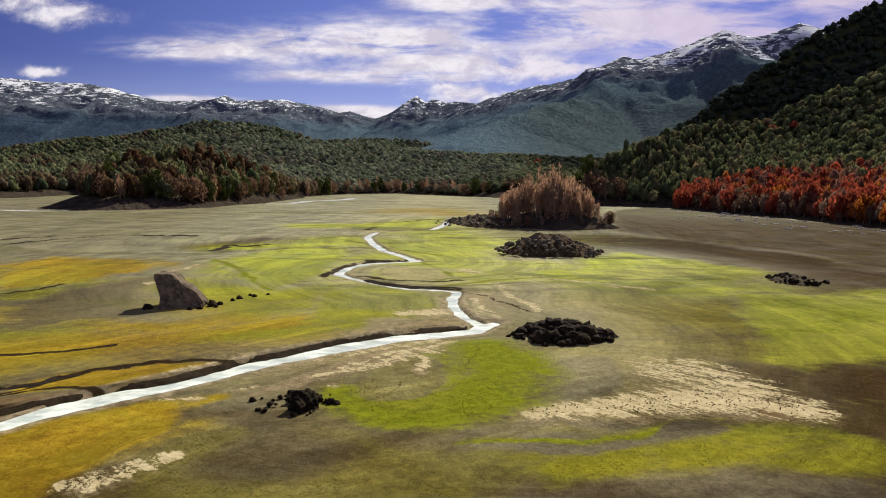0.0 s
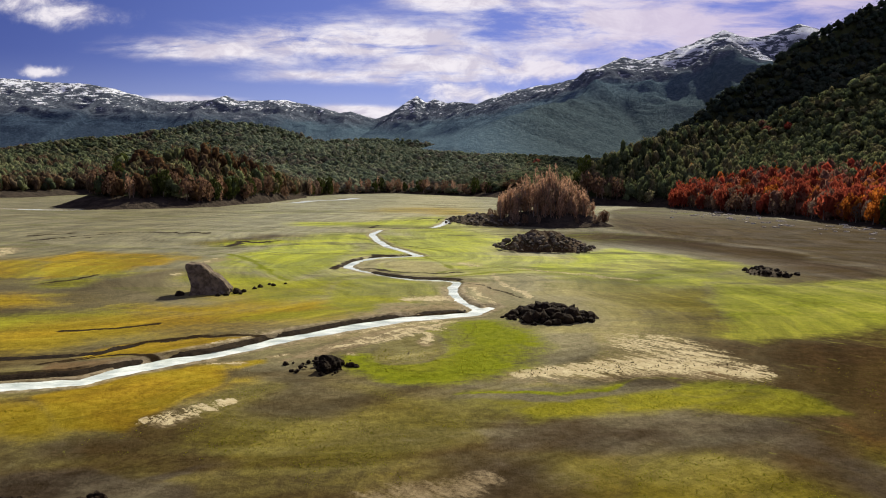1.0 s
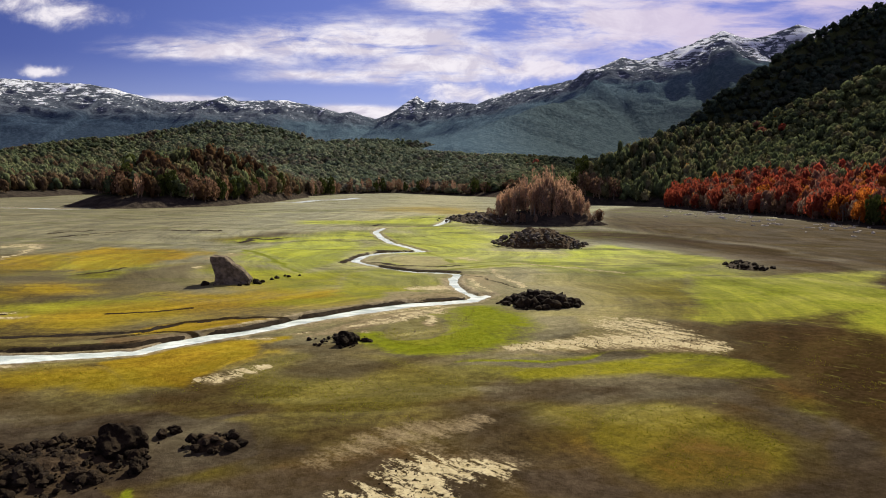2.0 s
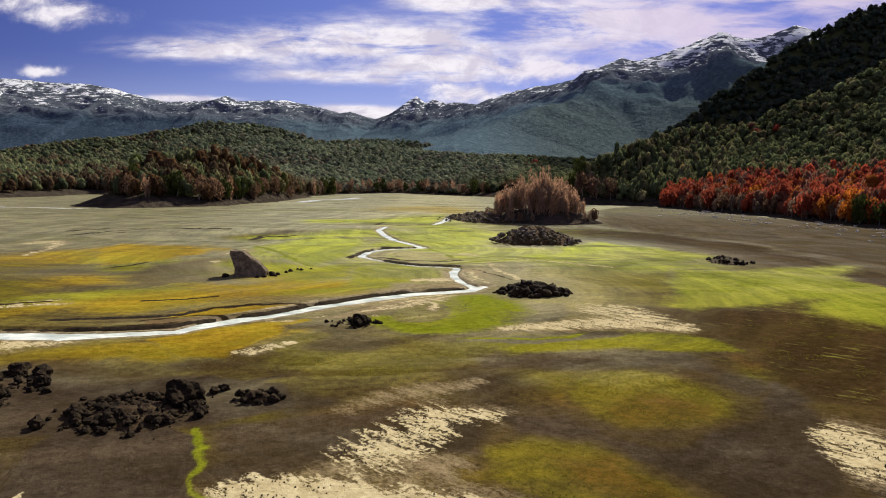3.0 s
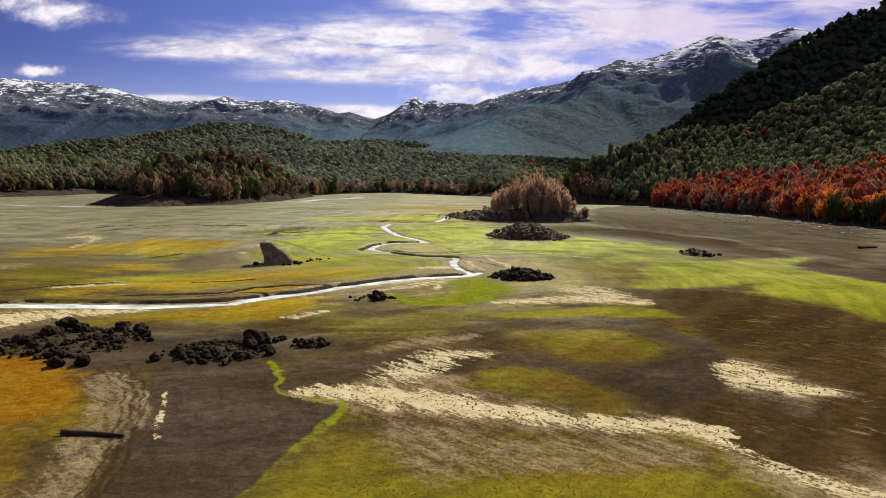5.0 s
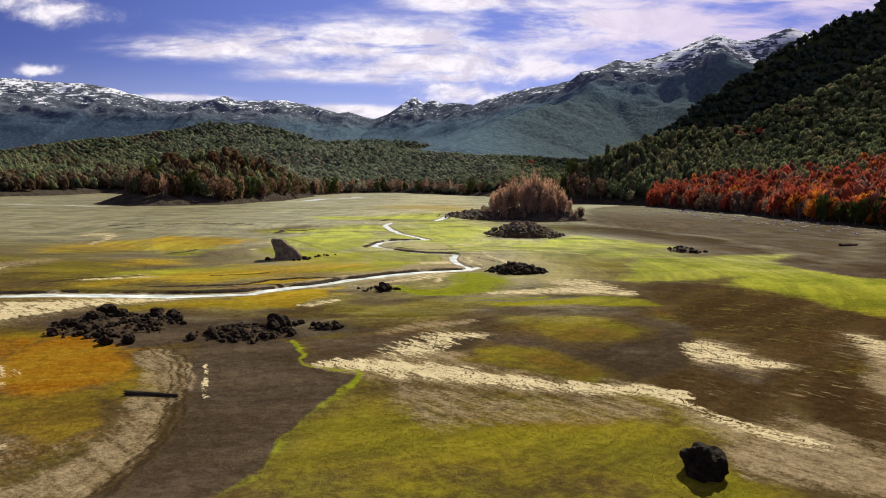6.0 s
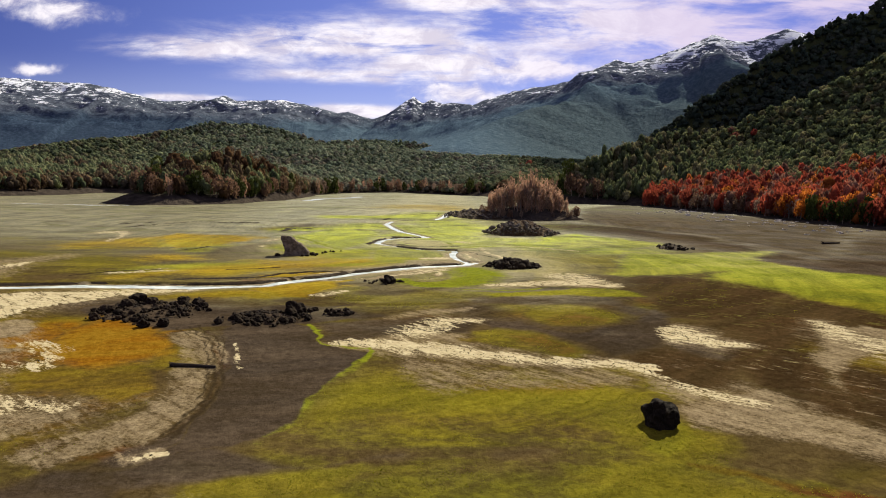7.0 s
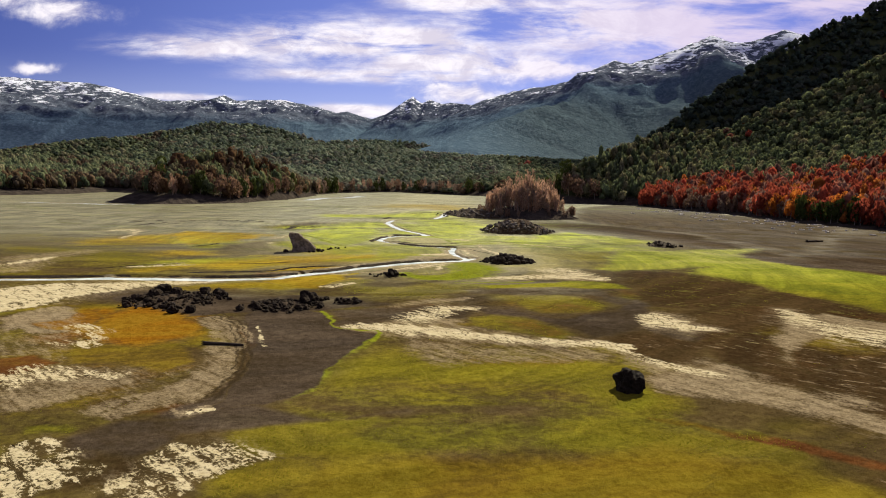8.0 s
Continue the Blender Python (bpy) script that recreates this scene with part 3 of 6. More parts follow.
stroke("soil", 1, (-126.4, 184.1, 1.2), (-121.1, 197.2, 1.2), (-114.4, 214.7, 1.2), (-85.5, 214.5, 1.2))
stroke("soil", 0.88, (-76.8, 57.2, 0.65), (-72.7, 63.2, 0.65), (-63.3, 67.1, 0.65))
stroke("soil", 0.98, (-22.0, 64.5, 0.45), (-18.1, 70.3, 0.45), (-13.2, 75.6, 0.45), (-6.1, 81.1, 0.45), (0.6, 84.1, 0.45), (4.1, 84.9, 0.45))
stroke("pale", 0.8, (11.4, 124.0, 0.5), (12.5, 108.8, 0.5), (13.2, 99.0, 0.5), (14.6, 99.1, 0.5))
stroke("sand", 0.8, (11.3, 124.0, 0.4), (12.1, 114.4, 0.4), (13.1, 101.3, 0.4))
stroke("sand", 0.7, (17.7, 133.5, 1.2), (24.0, 128.6, 1.2), (30.9, 123.5, 1.2), (39.2, 118.2, 1.2))
stroke("sand", 0.75, (-105.2, 125.2, 0.9), (-111.1, 147.8, 0.9), (-110.9, 151.2, 0.9), (-119.5, 158.9, 0.9))
stroke("soil", 0.6, (-35.3, 15.1, 0.26), (-30.2, 6.7, 0.26), (-26.5, -1.0, 0.26), (-24.6, -7.2, 0.26), (-23.4, -13.5, 0.26), (-23.0, -19.4, 0.26), (-22.8, -23.5, 0.26))
stroke("soil", 0.6, (-36.0, 14.2, 0.26), (-31.1, 6.7, 0.26), (-27.4, -1.0, 0.26), (-25.4, -7.2, 0.26), (-24.0, -14.0, 0.26), (-23.8, -19.4, 0.26), (-23.7, -23.5, 0.26))
stroke("soil", 0.6, (-37.3, 13.6, 0.22), (-32.0, 6.6, 0.22), (-28.2, -1.0, 0.22), (-26.0, -7.9, 0.22), (-24.9, -14.1, 0.22))
stroke("soil", 1, (-23.8, 128.4, 1), (-24.5, 139.1, 1), (-21.5, 146.0, 1), (-17.2, 154.7, 1), (-11.8, 156.3, 1))
stroke("soil", 1, (-15.0, 124.7, 0.65), (-10.1, 120.3, 0.65), (-6.7, 117.3, 0.65), (0.7, 115.4, 0.65), (3.4, 116.8, 0.65))
stroke("soil", 0.83, (-16.7, 129.0, 0.65), (-9.4, 124.5, 0.65), (-2.6, 122.9, 0.65), (4.2, 125.5, 0.65))
stroke("moss", 1, (-55.6, 153.0, 0.78), (-45.8, 139.9, 0.78), (-38.0, 124.3, 0.78), (-31.3, 112.4, 0.78))
stroke("moss", 0.9, (-1.4, 117.7, 0.65), (5.2, 122.8, 0.65), (13.5, 128.5, 0.65), (24.2, 133.3, 0.65))
stroke("moss", 0.85, (-6.1, 155.8, 0.65), (-0.4, 140.4, 0.65), (1.9, 129.1, 0.65), (-1.5, 123.0, 0.65))
stroke("moss", 0.85, (-16.0, 189.7, 0.65), (-8.5, 175.5, 0.65), (-0.6, 168.3, 0.65))
stroke("soil", 0.78, (4.6, 112.1, 0.45), (8.1, 108.4, 0.45), (10.8, 101.1, 0.45), (12.4, 95.9, 0.45))
stroke("soil", 0.78, (-10.3, 179.5, 0.78), (-7.9, 179.8, 0.78))
stroke("soil", 0.83, (-29.9, 248.0, 1.2), (-27.3, 266.5, 1.2))
stroke("soil", 0.78, (-19.3, 296.8, 0.78), (-7.1, 320.7, 0.78))
stroke("sand", 0.8, (5.7, 105.7, 0.5), (7.0, 97.3, 0.5), (8.0, 90.4, 0.5), (7.5, 86.4, 0.5))
stroke("sand", 0.95, (11.3, 124.7, 0.6), (12.1, 114.4, 0.6), (13.3, 103.2, 0.6), (13.9, 97.3, 0.6))
stroke("sand", 0.8, (13.7, 106.2, 0.35), (14.7, 100.9, 0.35), (14.1, 96.4, 0.35))
stroke("sand", 0.75, (-12.9, 61.9, 0.6), (-8.5, 65.9, 0.6), (-4.0, 71.2, 0.6), (1.3, 76.6, 0.6))
stroke("sand", 0.65, (-10.9, 65.4, 0.5), (-6.5, 70.4, 0.5), (-2.8, 73.5, 0.5))
stroke("soil", 0.5, (-12.4, 61.2, 0.25), (-9.4, 63.3, 0.25), (-5.5, 66.1, 0.25))
stroke("soil", 0.5, (-9.2, 58.9, 0.25), (-7.4, 57.0, 0.25), (-5.8, 56.8, 0.25), (-4.4, 58.6, 0.25), (-3.7, 61.3, 0.25))
stroke("soil", 0.5, (3.8, 77.0, 0.25), (3.7, 70.9, 0.25), (2.5, 66.0, 0.25))
stroke("sand", 0.95, (-2.0, 70.1, 0.5), (-1.8, 67.9, 0.5), (-2.2, 65.2, 0.5))
stroke("sand", 0.95, (-11.1, 59.6, 0.3), (-10.3, 59.0, 0.3))
stroke("sand", 0.9, (-19.5, 58.5, 0.3), (-18.3, 59.4, 0.3))
stroke("soil", 0.88, (-49.6, 69.3, 0.45), (-44.6, 70.5, 0.45))
stroke("soil", 0.88, (-43.7, 70.6, 0.45), (-41.4, 71.6, 0.45), (-39.2, 73.8, 0.45))
stroke("sand", 0.85, (-57.9, 133.5, 0.4), (-56.5, 139.8, 0.4), (-54.8, 145.7, 0.4))
stroke("soil", 0.78, (-74.3, 104.8, 0.65), (-72.2, 108.8, 0.65), (-71.1, 116.8, 0.65))
stroke("soil", 0.83, (-62.5, 173.5, 1.6), (-62.9, 187.2, 1.6), (-56.6, 183.1, 1.6), (-52.3, 188.5, 1.6))
stroke("soil", 0.88, (-126.4, 184.1, 0.91), (-113.2, 192.7, 0.91))
stroke("soil", 0.88, (-137.3, 195.0, 1.2), (-129.6, 208.1, 1.2))
AREAS = []


def area(kind, weight, soft, clear, *ring):
    """A patch of one ground cover within a ring of the plan, laid over what was there before.

    soft: how far its margin fades, in metres; clear: how much of the older covers it hides."""
    AREAS.append((kind, weight, soft, clear, list(ring)))


area("mud", 0.75, 5, 0.8, (-69.7, 98.1), (-66.2, 110.3), (-59.1, 125.4), (-39.3, 89.5), (-46.1, 86.9), (-52.0, 81.2), (-56.0, 78.5))
area("ochre", 0.9, 4, 0.6, (-98.0, 138.6), (-95.1, 154.5), (-72.7, 151.2), (-62.4, 140.2), (-67.2, 123.3), (-74.2, 113.3), (-77.6, 109.5))
area("mud", 0.5, 5, 0.6, (7.5, 123.7), (19.9, 124.7), (27.2, 112.6), (23.3, 86.0), (12.5, 81.5), (8.2, 92.4))
area("olive", 0.9, 4, 0.75, (17.6, 116.6), (32.4, 113.0), (50.9, 108.8), (44.2, 87.1), (31.4, 82.5), (27.0, 93.5), (16.3, 101.5))
area("green", 0.85, 4, 0.5, (34.0, 159.9), (52.2, 183.8), (67.1, 159.8), (77.3, 143.8), (61.4, 126.6), (39.2, 118.2), (29.6, 132.9))
area("ochre", 0.45, 4, 0.3, (34.9, 140.0), (51.5, 156.1), (61.0, 151.8), (58.2, 135.3), (45.4, 126.7), (33.7, 125.8))
area("green", 0.8, 4, 0.6, (61.5, 113.9), (105.9, 127.9), (68.6, 82.0), (44.2, 72.3), (36.8, 76.2), (44.6, 87.1))
area("mud", 0.62, 9, 0.95, (107, 424), (173, 543), (195, 432), (219, 256), (103, 99), (104, 137), (102, 185), (84, 221), (68, 264))
area("green", 0.95, 3.5, 0.85, (53.5, 116.1), (80.5, 112.4), (90.9, 84.0), (108.1, 62.9), (75.2, 19.3), (69.7, 36.1), (61.6, 53.1), (45.3, 59.3), (36.3, 69.0))
area("olive", 0.6, 2.5, 0.4, (21.4, 75.9), (34.6, 86.3), (42.6, 77.5), (36.7, 64.1), (28.9, 65.9), (20.9, 67.8))
area("green", 0.7, 2, 0.5, (-22.0, 109.0), (-14.7, 121.9), (-2.3, 110.5), (-0.2, 96.0), (-6.3, 84.3), (-13.4, 80.8), (-19.2, 87.0))
area("green", 0.75, 5, 0.6, (-54.4, 159.1), (-46.7, 191.4), (-25.3, 183.2), (-22.7, 132.4), (-30.2, 108.9), (-42.0, 123.9))
area("brown", 0.95, 3, 0.85, (31.2, 69.8), (38.3, 67.6), (66.2, 79.0), (27.8, 31.7), (14.7, 37.2), (19.6, 41.9), (24.7, 47.5), (34.0, 52.6), (33.2, 58.3), (30.9, 60.1))
area("brown", 0.95, 3, 0.85, (36.4, 63.2), (49.0, 68.8), (59.6, 67.1), (66.0, 50.2), (45.3, 22.2), (33.8, 23.4), (33.6, 31.0), (36.8, 43.8))
area("olive", 0.5, 2, 0.1, (37.9, 57.7), (52.2, 60.3), (57.2, 51.4), (46.0, 33.8), (39.4, 31.3), (37.1, 38.3))
area("mud", 0.95, 1.6, 0.9, (3.8, 19.8), (9.8, 20.8), (12.9, 15.8), (18.4, 14.7), (26.8, 21.5), (33.6, 31.0), (34.2, 25.2), (29.2, 13.2), (26.4, 4.2), (24.9, 1.1), (17.5, 0.9), (17.6, 6.6), (14.9, 11.0), (9.4, 13.2), (4.9, 14.2))
area("mud", 0.85, 1.5, 0.8, (2.5, 39.1), (12.1, 42.4), (20.8, 42.0), (28.9, 40.5), (30.7, 33.1), (29.6, 27.8), (28.1, 33.0), (24.7, 36.4), (17.7, 35.3), (10.8, 34.0), (3.0, 34.1))
area("green", 0.75, 1.5, 0.6, (6.3, 42.1), (12.9, 47.1), (22.0, 52.9), (31.4, 51.6), (35.9, 46.8), (36.0, 42.0), (29.4, 41.9), (21.2, 43.5), (13.5, 41.7), (7.4, 38.8))
area("olive", 0.9, 2, 0.7, (13.7, 32.3), (20.2, 34.9), (24.4, 31.7), (25.4, 24.8), (24.8, 20.6), (19.6, 18.2), (14.4, 17.7), (11.9, 20.6), (11.3, 26.0))
area("rust", 0.5, 2.5, 0.2, (12.9, 22.6), (19.6, 28.3), (23.6, 23.0), (23.4, 19.8), (18.5, 17.8), (13.3, 17.6))
area("olive", 0.8, 2, 0.6, (2.6, 13.2), (7.0, 16.1), (11.1, 14.9), (15.4, 9.0), (17.2, 3.8), (14.4, -0.1), (10.3, 2.5), (5.9, 5.9), (2.9, 8.4))
area("rust", 0.5, 2, 0.2, (6.7, 12.9), (12.2, 13.2), (15.6, 7.2), (16.1, 3.1), (11.6, 2.9), (7.4, 7.5))
area("brown", 1, 1.5, 0.85, (27.1, 2.3), (30.2, 0.4), (32.8, -8.5), (37.2, -12.7), (39.0, -19.7), (42.2, -23.0), (56.0, -4.3), (45.6, -7.4), (38.7, -12.2), (38.6, -7.8), (43.0, 3.3), (39.4, 5.6), (33.9, 2.1))
area("pale", 0.8, 1.5, 0.8, (25.8, -11.2), (32.1, -8.6), (33.1, -14.5), (35.3, -18.1), (36.3, -23.0), (39.3, -27.1), (36.5, -30.8), (33.2, -27.0), (30.1, -23.5), (25.5, -20.6), (21.0, -19.1), (21.1, -15.5))
area("pale", 0.75, 1.5, 0.7, (52.7, 18.4), (61.6, 22.6), (68.2, 9.9), (61.3, 0.9), (54.3, 6.6), (48.2, 3.0), (42.0, -3.1), (39.4, -8.9), (43.1, 3.3))
area("ochre", 0.85, 2.5, 0.85, (-2.4, -34.9), (7.8, -33.5), (16.8, -33.2), (22.1, -36.0), (26.8, -38.5), (30.2, -41.9), (-12.3, -44.4), (-10.9, -37.0))
area("green", 0.6, 1.2, 0.5, (-11.6, -33.6), (-5.8, -28.6), (-0.9, -27.6), (6.5, -28.0), (11.0, -29.7), (16.6, -31.2), (12.4, -33.0), (3.4, -33.3), (-5.4, -33.9))
area("green", 0.8, 0.8, 0.3, (18.1, -18.9), (19.5, -18.3), (19.7, -21.5), (16.1, -25.6), (14.1, -23.6))
area("pale", 0.5, 2.2, 0.55, (-6.7, -0.1), (-0.5, -1.6), (7.7, -2.9), (15.8, -3.3), (20.8, -5.7), (18.0, -9.4), (11.6, -9.6), (4.1, -10.9), (-2.5, -12.3), (-6.2, -6.8))
area("rust", 0.3, 2, 0.1, (-2.6, -6.3), (7.0, -7.4), (15.5, -7.7), (10.9, -12.3), (1.6, -12.6))
area("mud", 0.85, 1, 0.85, (-21.0, -25.7), (-23.6, -27.6), (-25.9, -29.0), (-28.8, -29.5), (-31.1, -32.4), (-32.0, -33.5), (-29.4, -35.5), (-27.3, -35.4), (-24.1, -36.7), (-22.7, -34.2), (-22.9, -32.5), (-19.4, -31.3), (-16.1, -30.0), (-12.6, -28.6), (-8.8, -27.4), (-4.9, -25.0), (-4.2, -25.7), (-8.8, -27.9), (-12.8, -27.6), (-16.0, -26.3), (-19.0, -24.7))
area("brown", 0.85, 2, 0.8, (19.5, 2.1), (26.9, 6.7), (33.1, -0.7), (29.0, -9.3), (22.8, -9.4), (21.0, -1.6))
area("mud", 1, 1, 0.9, (-57.9, 26.4), (-53.9, 32.9), (-41.2, 29.5), (-35.0, 26.6), (-24.7, 30.4), (-16.4, 28.1), (-13.2, 22.4), (-19.2, 17.8), (-26.8, 14.4), (-34.4, 14.8), (-39.6, 10.5), (-48.5, 13.9))
area("mud", 0.7, 1.2, 0.75, (-18.9, 17.4), (-12.4, 19.1), (-5.3, 21.8), (3.4, 20.5), (2.4, 12.3), (-3.6, 12.1), (-8.4, 10.6), (-12.6, 7.5), (-14.9, 6.3), (-17.1, 8.4))
area("rust", 0.35, 2, 0.1, (-12.5, 19.9), (-4.3, 23.6), (2.4, 22.1), (-1.9, 17.3), (-7.8, 15.7))
area("mud", 1, 0.35, 0.95, (-31.1, 13.6), (-31.2, 19.2), (-19.3, 15.8), (-17.4, 8.5), (-14.2, 4.3), (-10.1, 2.9), (-13.1, -7.8), (-14.9, -14.0), (-14.3, -19.6), (-15.8, -22.5), (-17.9, -24.8), (-20.0, -25.7), (-22.3, -27.1), (-22.3, -20.8), (-23.2, -12.3), (-25.3, -2.5))
area("olive", 0.35, 1.2, 0.2, (-23.6, 4.9), (-22.8, 7.1), (-20.2, -2.4), (-20.3, -7.0), (-22.1, -2.5))
area("ochre", 0.7, 1.5, 0.7, (-48.8, -2.6), (-34.4, -3.1), (-29.1, -11.5), (-30.9, -16.2), (-37.8, -13.1), (-42.6, -13.3))
area("orange", 1, 2.6, 0.8, (-50.8, 10.5), (-53.4, 20.1), (-47.6, 18.3), (-40.1, 12.9), (-35.3, 4.4), (-35.7, -1.8), (-38.1, -5.8), (-42.9, -4.5), (-46.2, -3.6), (-48.1, 2.9))
area("pale", 0.85, 1.2, 0.8, (-65.1, 8.6), (-64.1, 14.7), (-61.2, 17.1), (-54.7, 11.8), (-51.2, 5.0), (-51.2, 0.2), (-53.6, -0.6), (-58.4, 2.2), (-58.5, -0.9))
area("orange", 0.7, 0.6, 0.5, (-58.3, 5.5), (-55.7, 7.9), (-55.0, 16.3), (-51.1, 10.5), (-49.2, 1.9), (-52.8, 1.6))
area("pale", 0.6, 1.2, 0.6, (-48.8, -15.1), (-46.0, -12.9), (-40.0, -13.6), (-35.3, -14.4), (-31.8, -18.1), (-33.5, -21.7), (-35.9, -24.9), (-38.1, -27.1), (-40.0, -27.9))
area("rust", 0.8, 0.8, 0.8, (-52.8, -12.8), (-48.6, -9.6), (-43.8, -12.3), (-45.1, -16.1), (-47.9, -19.6))
area("pale", 0.62, 0.8, 0.8, (-37.6, 10.7), (-34.1, 13.0), (-29.8, 6.5), (-26.0, -4.0), (-23.9, -13.4), (-23.5, -20.9), (-25.3, -24.4), (-28.1, -27.4), (-29.2, -29.5), (-31.3, -28.3), (-29.6, -23.1), (-27.9, -17.9), (-27.1, -11.9), (-28.3, -4.1), (-31.4, 2.4), (-35.6, 5.4))
area("sand", 0.38, 1, 0.7, (-35.5, -34.5), (-33.6, -33.4), (-31.6, -33.8), (-30.1, -35.3), (-30.4, -36.5), (-28.8, -36.4), (-25.7, -37.6), (-26.2, -39.7), (-27.7, -41.0), (-28.0, -42.8), (-30.5, -42.8))
area("sand", 0.42, 1, 0.7, (-23.5, -38.1), (-23.2, -34.3), (-20.0, -33.5), (-16.8, -33.9), (-14.7, -36.0), (-16.0, -37.8), (-17.4, -39.6), (-19.1, -41.2), (-21.0, -42.6), (-23.5, -42.6), (-22.8, -40.4))
area("sand", 0.8, 1, 0.8, (-82.8, 28.8), (-77.5, 35.9), (-71.6, 38.5), (-54.9, 39.5), (-60.3, 30.9), (-63.7, 24.6), (-64.8, 17.3), (-69.2, 9.8))
area("olive", 0.75, 3, 0.65, (-21.6, 49.5), (-7.3, 48.6), (6.2, 41.5), (2.3, 33.6), (-6.0, 30.9), (-14.2, 28.4), (-20.8, 34.8))
area("mud", 0.8, 1.2, 0.85, (9.6, 70.7), (19.4, 71.1), (18.5, 63.2), (16.0, 57.9), (10.4, 56.8), (7.0, 54.3), (5.5, 49.4), (2.2, 47.4), (-0.8, 46.4), (3.8, 51.5), (6.7, 58.8))
area("olive", 0.95, 2, 0.85, (-15.8, 136.4), (-10.9, 145.0), (-3.0, 142.9), (2.0, 130.6), (-1.5, 123.0), (-9.3, 123.7))
area("mud", 0.7, 1.5, 0.8, (-21.4, 135.0), (-17.6, 146.3), (-12.4, 146.8), (-15.9, 137.2), (-15.8, 126.1))
area("mud", 0.6, 0.8, 0.8, (2.1, 98.3), (3.9, 107.6), (5.7, 105.7), (6.9, 98.6), (7.9, 90.4), (6.8, 85.7), (5.4, 87.7), (3.9, 91.4))
area("pale", 0.6, 1.2, 0.7, (-11.5, 81.8), (-10.0, 90.1), (-6.9, 91.5), (-3.4, 87.9), (-6.3, 83.7), (-9.6, 80.0))
area("green", 1, 1, 0.95, (-9.8, 58.2), (-7.1, 54.9), (-3.8, 51.0), (-0.5, 49.8), (2.4, 51.2), (5.7, 56.9), (8.1, 66.7), (8.4, 76.1), (5.8, 78.8), (3.7, 68.2), (1.6, 60.3), (-2.1, 56.9), (-5.2, 56.5), (-7.5, 58.0))
area("ochre", 0.45, 1.5, 0.1, (-1.0, 54.3), (1.0, 57.4), (4.0, 62.6), (6.2, 68.7), (6.1, 60.9), (3.5, 55.2), (1.0, 52.3))
area("olive", 0.95, 0.8, 0.9, (-9.2, 58.6), (-7.3, 65.6), (-3.9, 70.1), (-0.1, 70.7), (0.8, 63.4), (-1.6, 57.6), (-5.3, 56.8), (-7.4, 57.3))
area("mud", 0.8, 0.6, 0.85, (-2.8, 66.2), (-1.0, 68.8), (0.3, 66.3), (-0.6, 61.3), (-2.0, 59.8), (-3.1, 62.6))
area("olive", 0.85, 0.6, 0.8, (1.6, 77.2), (3.7, 77.3), (3.6, 68.6), (2.0, 66.0), (1.0, 68.5))
area("pale", 0.6, 0.6, 0.7, (8.0, 72.3), (9.6, 73.1), (8.8, 65.7), (7.6, 65.2))
area("olive", 0.9, 1, 0.8, (-9.2, 58.2), (-7.3, 65.6), (-3.9, 70.1), (-0.1, 68.0), (0.5, 62.4), (-1.6, 57.6), (-5.2, 56.5))
area("pale", 0.8, 0.5, 0.6, (-3.2, 65.1), (-2.5, 68.3), (-1.0, 68.8), (-1.1, 64.2), (-2.5, 62.7))
area("pale", 0.8, 0.8, 0.8, (-17.0, 59.3), (-13.3, 65.3), (-6.8, 73.6), (1.3, 76.9), (1.2, 74.7), (-5.1, 67.8), (-9.4, 63.5), (-12.3, 60.6), (-15.0, 58.0), (-18.2, 56.3))
area("ochre", 0.95, 1.2, 0.8, (-37.9, 43.8), (-31.2, 51.0), (-27.0, 55.2), (-22.8, 54.1), (-21.6, 48.5), (-23.0, 44.1), (-24.5, 39.7), (-24.5, 36.2), (-29.8, 36.1))
area("mud", 0.55, 2, 0.6, (-22.2, 53.3), (-15.6, 56.4), (-13.6, 50.6), (-9.7, 47.5), (-5.8, 44.6), (-10.3, 39.3), (-14.6, 39.2), (-17.4, 41.5), (-15.8, 47.3))
area("ochre", 0.9, 0.8, 0.7, (-41.0, 57.0), (-36.7, 63.3), (-30.6, 66.6), (-21.5, 66.6), (-22.4, 64.1), (-25.5, 61.5), (-28.7, 58.6), (-34.5, 57.6), (-38.7, 55.8))
area("rust", 0.8, 0.8, 0.8, (-41.9, 54.0), (-34.4, 56.5), (-26.6, 57.7), (-29.4, 53.8), (-37.2, 47.8))
area("mud", 1, 0.35, 0.9, (3.5, 45.9), (7.8, 46.6), (12.1, 46.3), (15.6, 47.9), (20.0, 51.6), (23.1, 52.1), (24.0, 50.6), (20.8, 48.7), (16.6, 46.9), (11.8, 45.1), (7.6, 45.1))
area("green", 0.75, 1.2, 0.4, (15.9, 46.2), (21.2, 48.5), (24.3, 47.5), (29.9, 48.8), (31.4, 46.9), (26.3, 45.5), (19.9, 42.6), (15.9, 42.4))
LAKE = [(260, -420), (236, 60), (221, 190), (218, 229), (213, 250), (205, 288), (207, 368), (191, 429), (182, 515), (150, 538), (119, 540), (108, 600), (85, 700),
        (54, 780), (16, 816), (-72, 920), (-140, 800), (-152, 690), (-142, 533), (-160, 410), (-190, 370), (-216, 374), (-236, 382), (-247, 396), (-247, 420), (-248, 480), (-300, 600),
        (-377, 652), (-375, 540), (-392, 483), (-430, 300), (-450, 0), (-460, -420)]


def lake_distance(x, y):
    d, _, _ = along(x, y, [(*p, 0) for p in LAKE + LAKE[:1]])
    return np.where(inside(x, y, LAKE), -d, d)


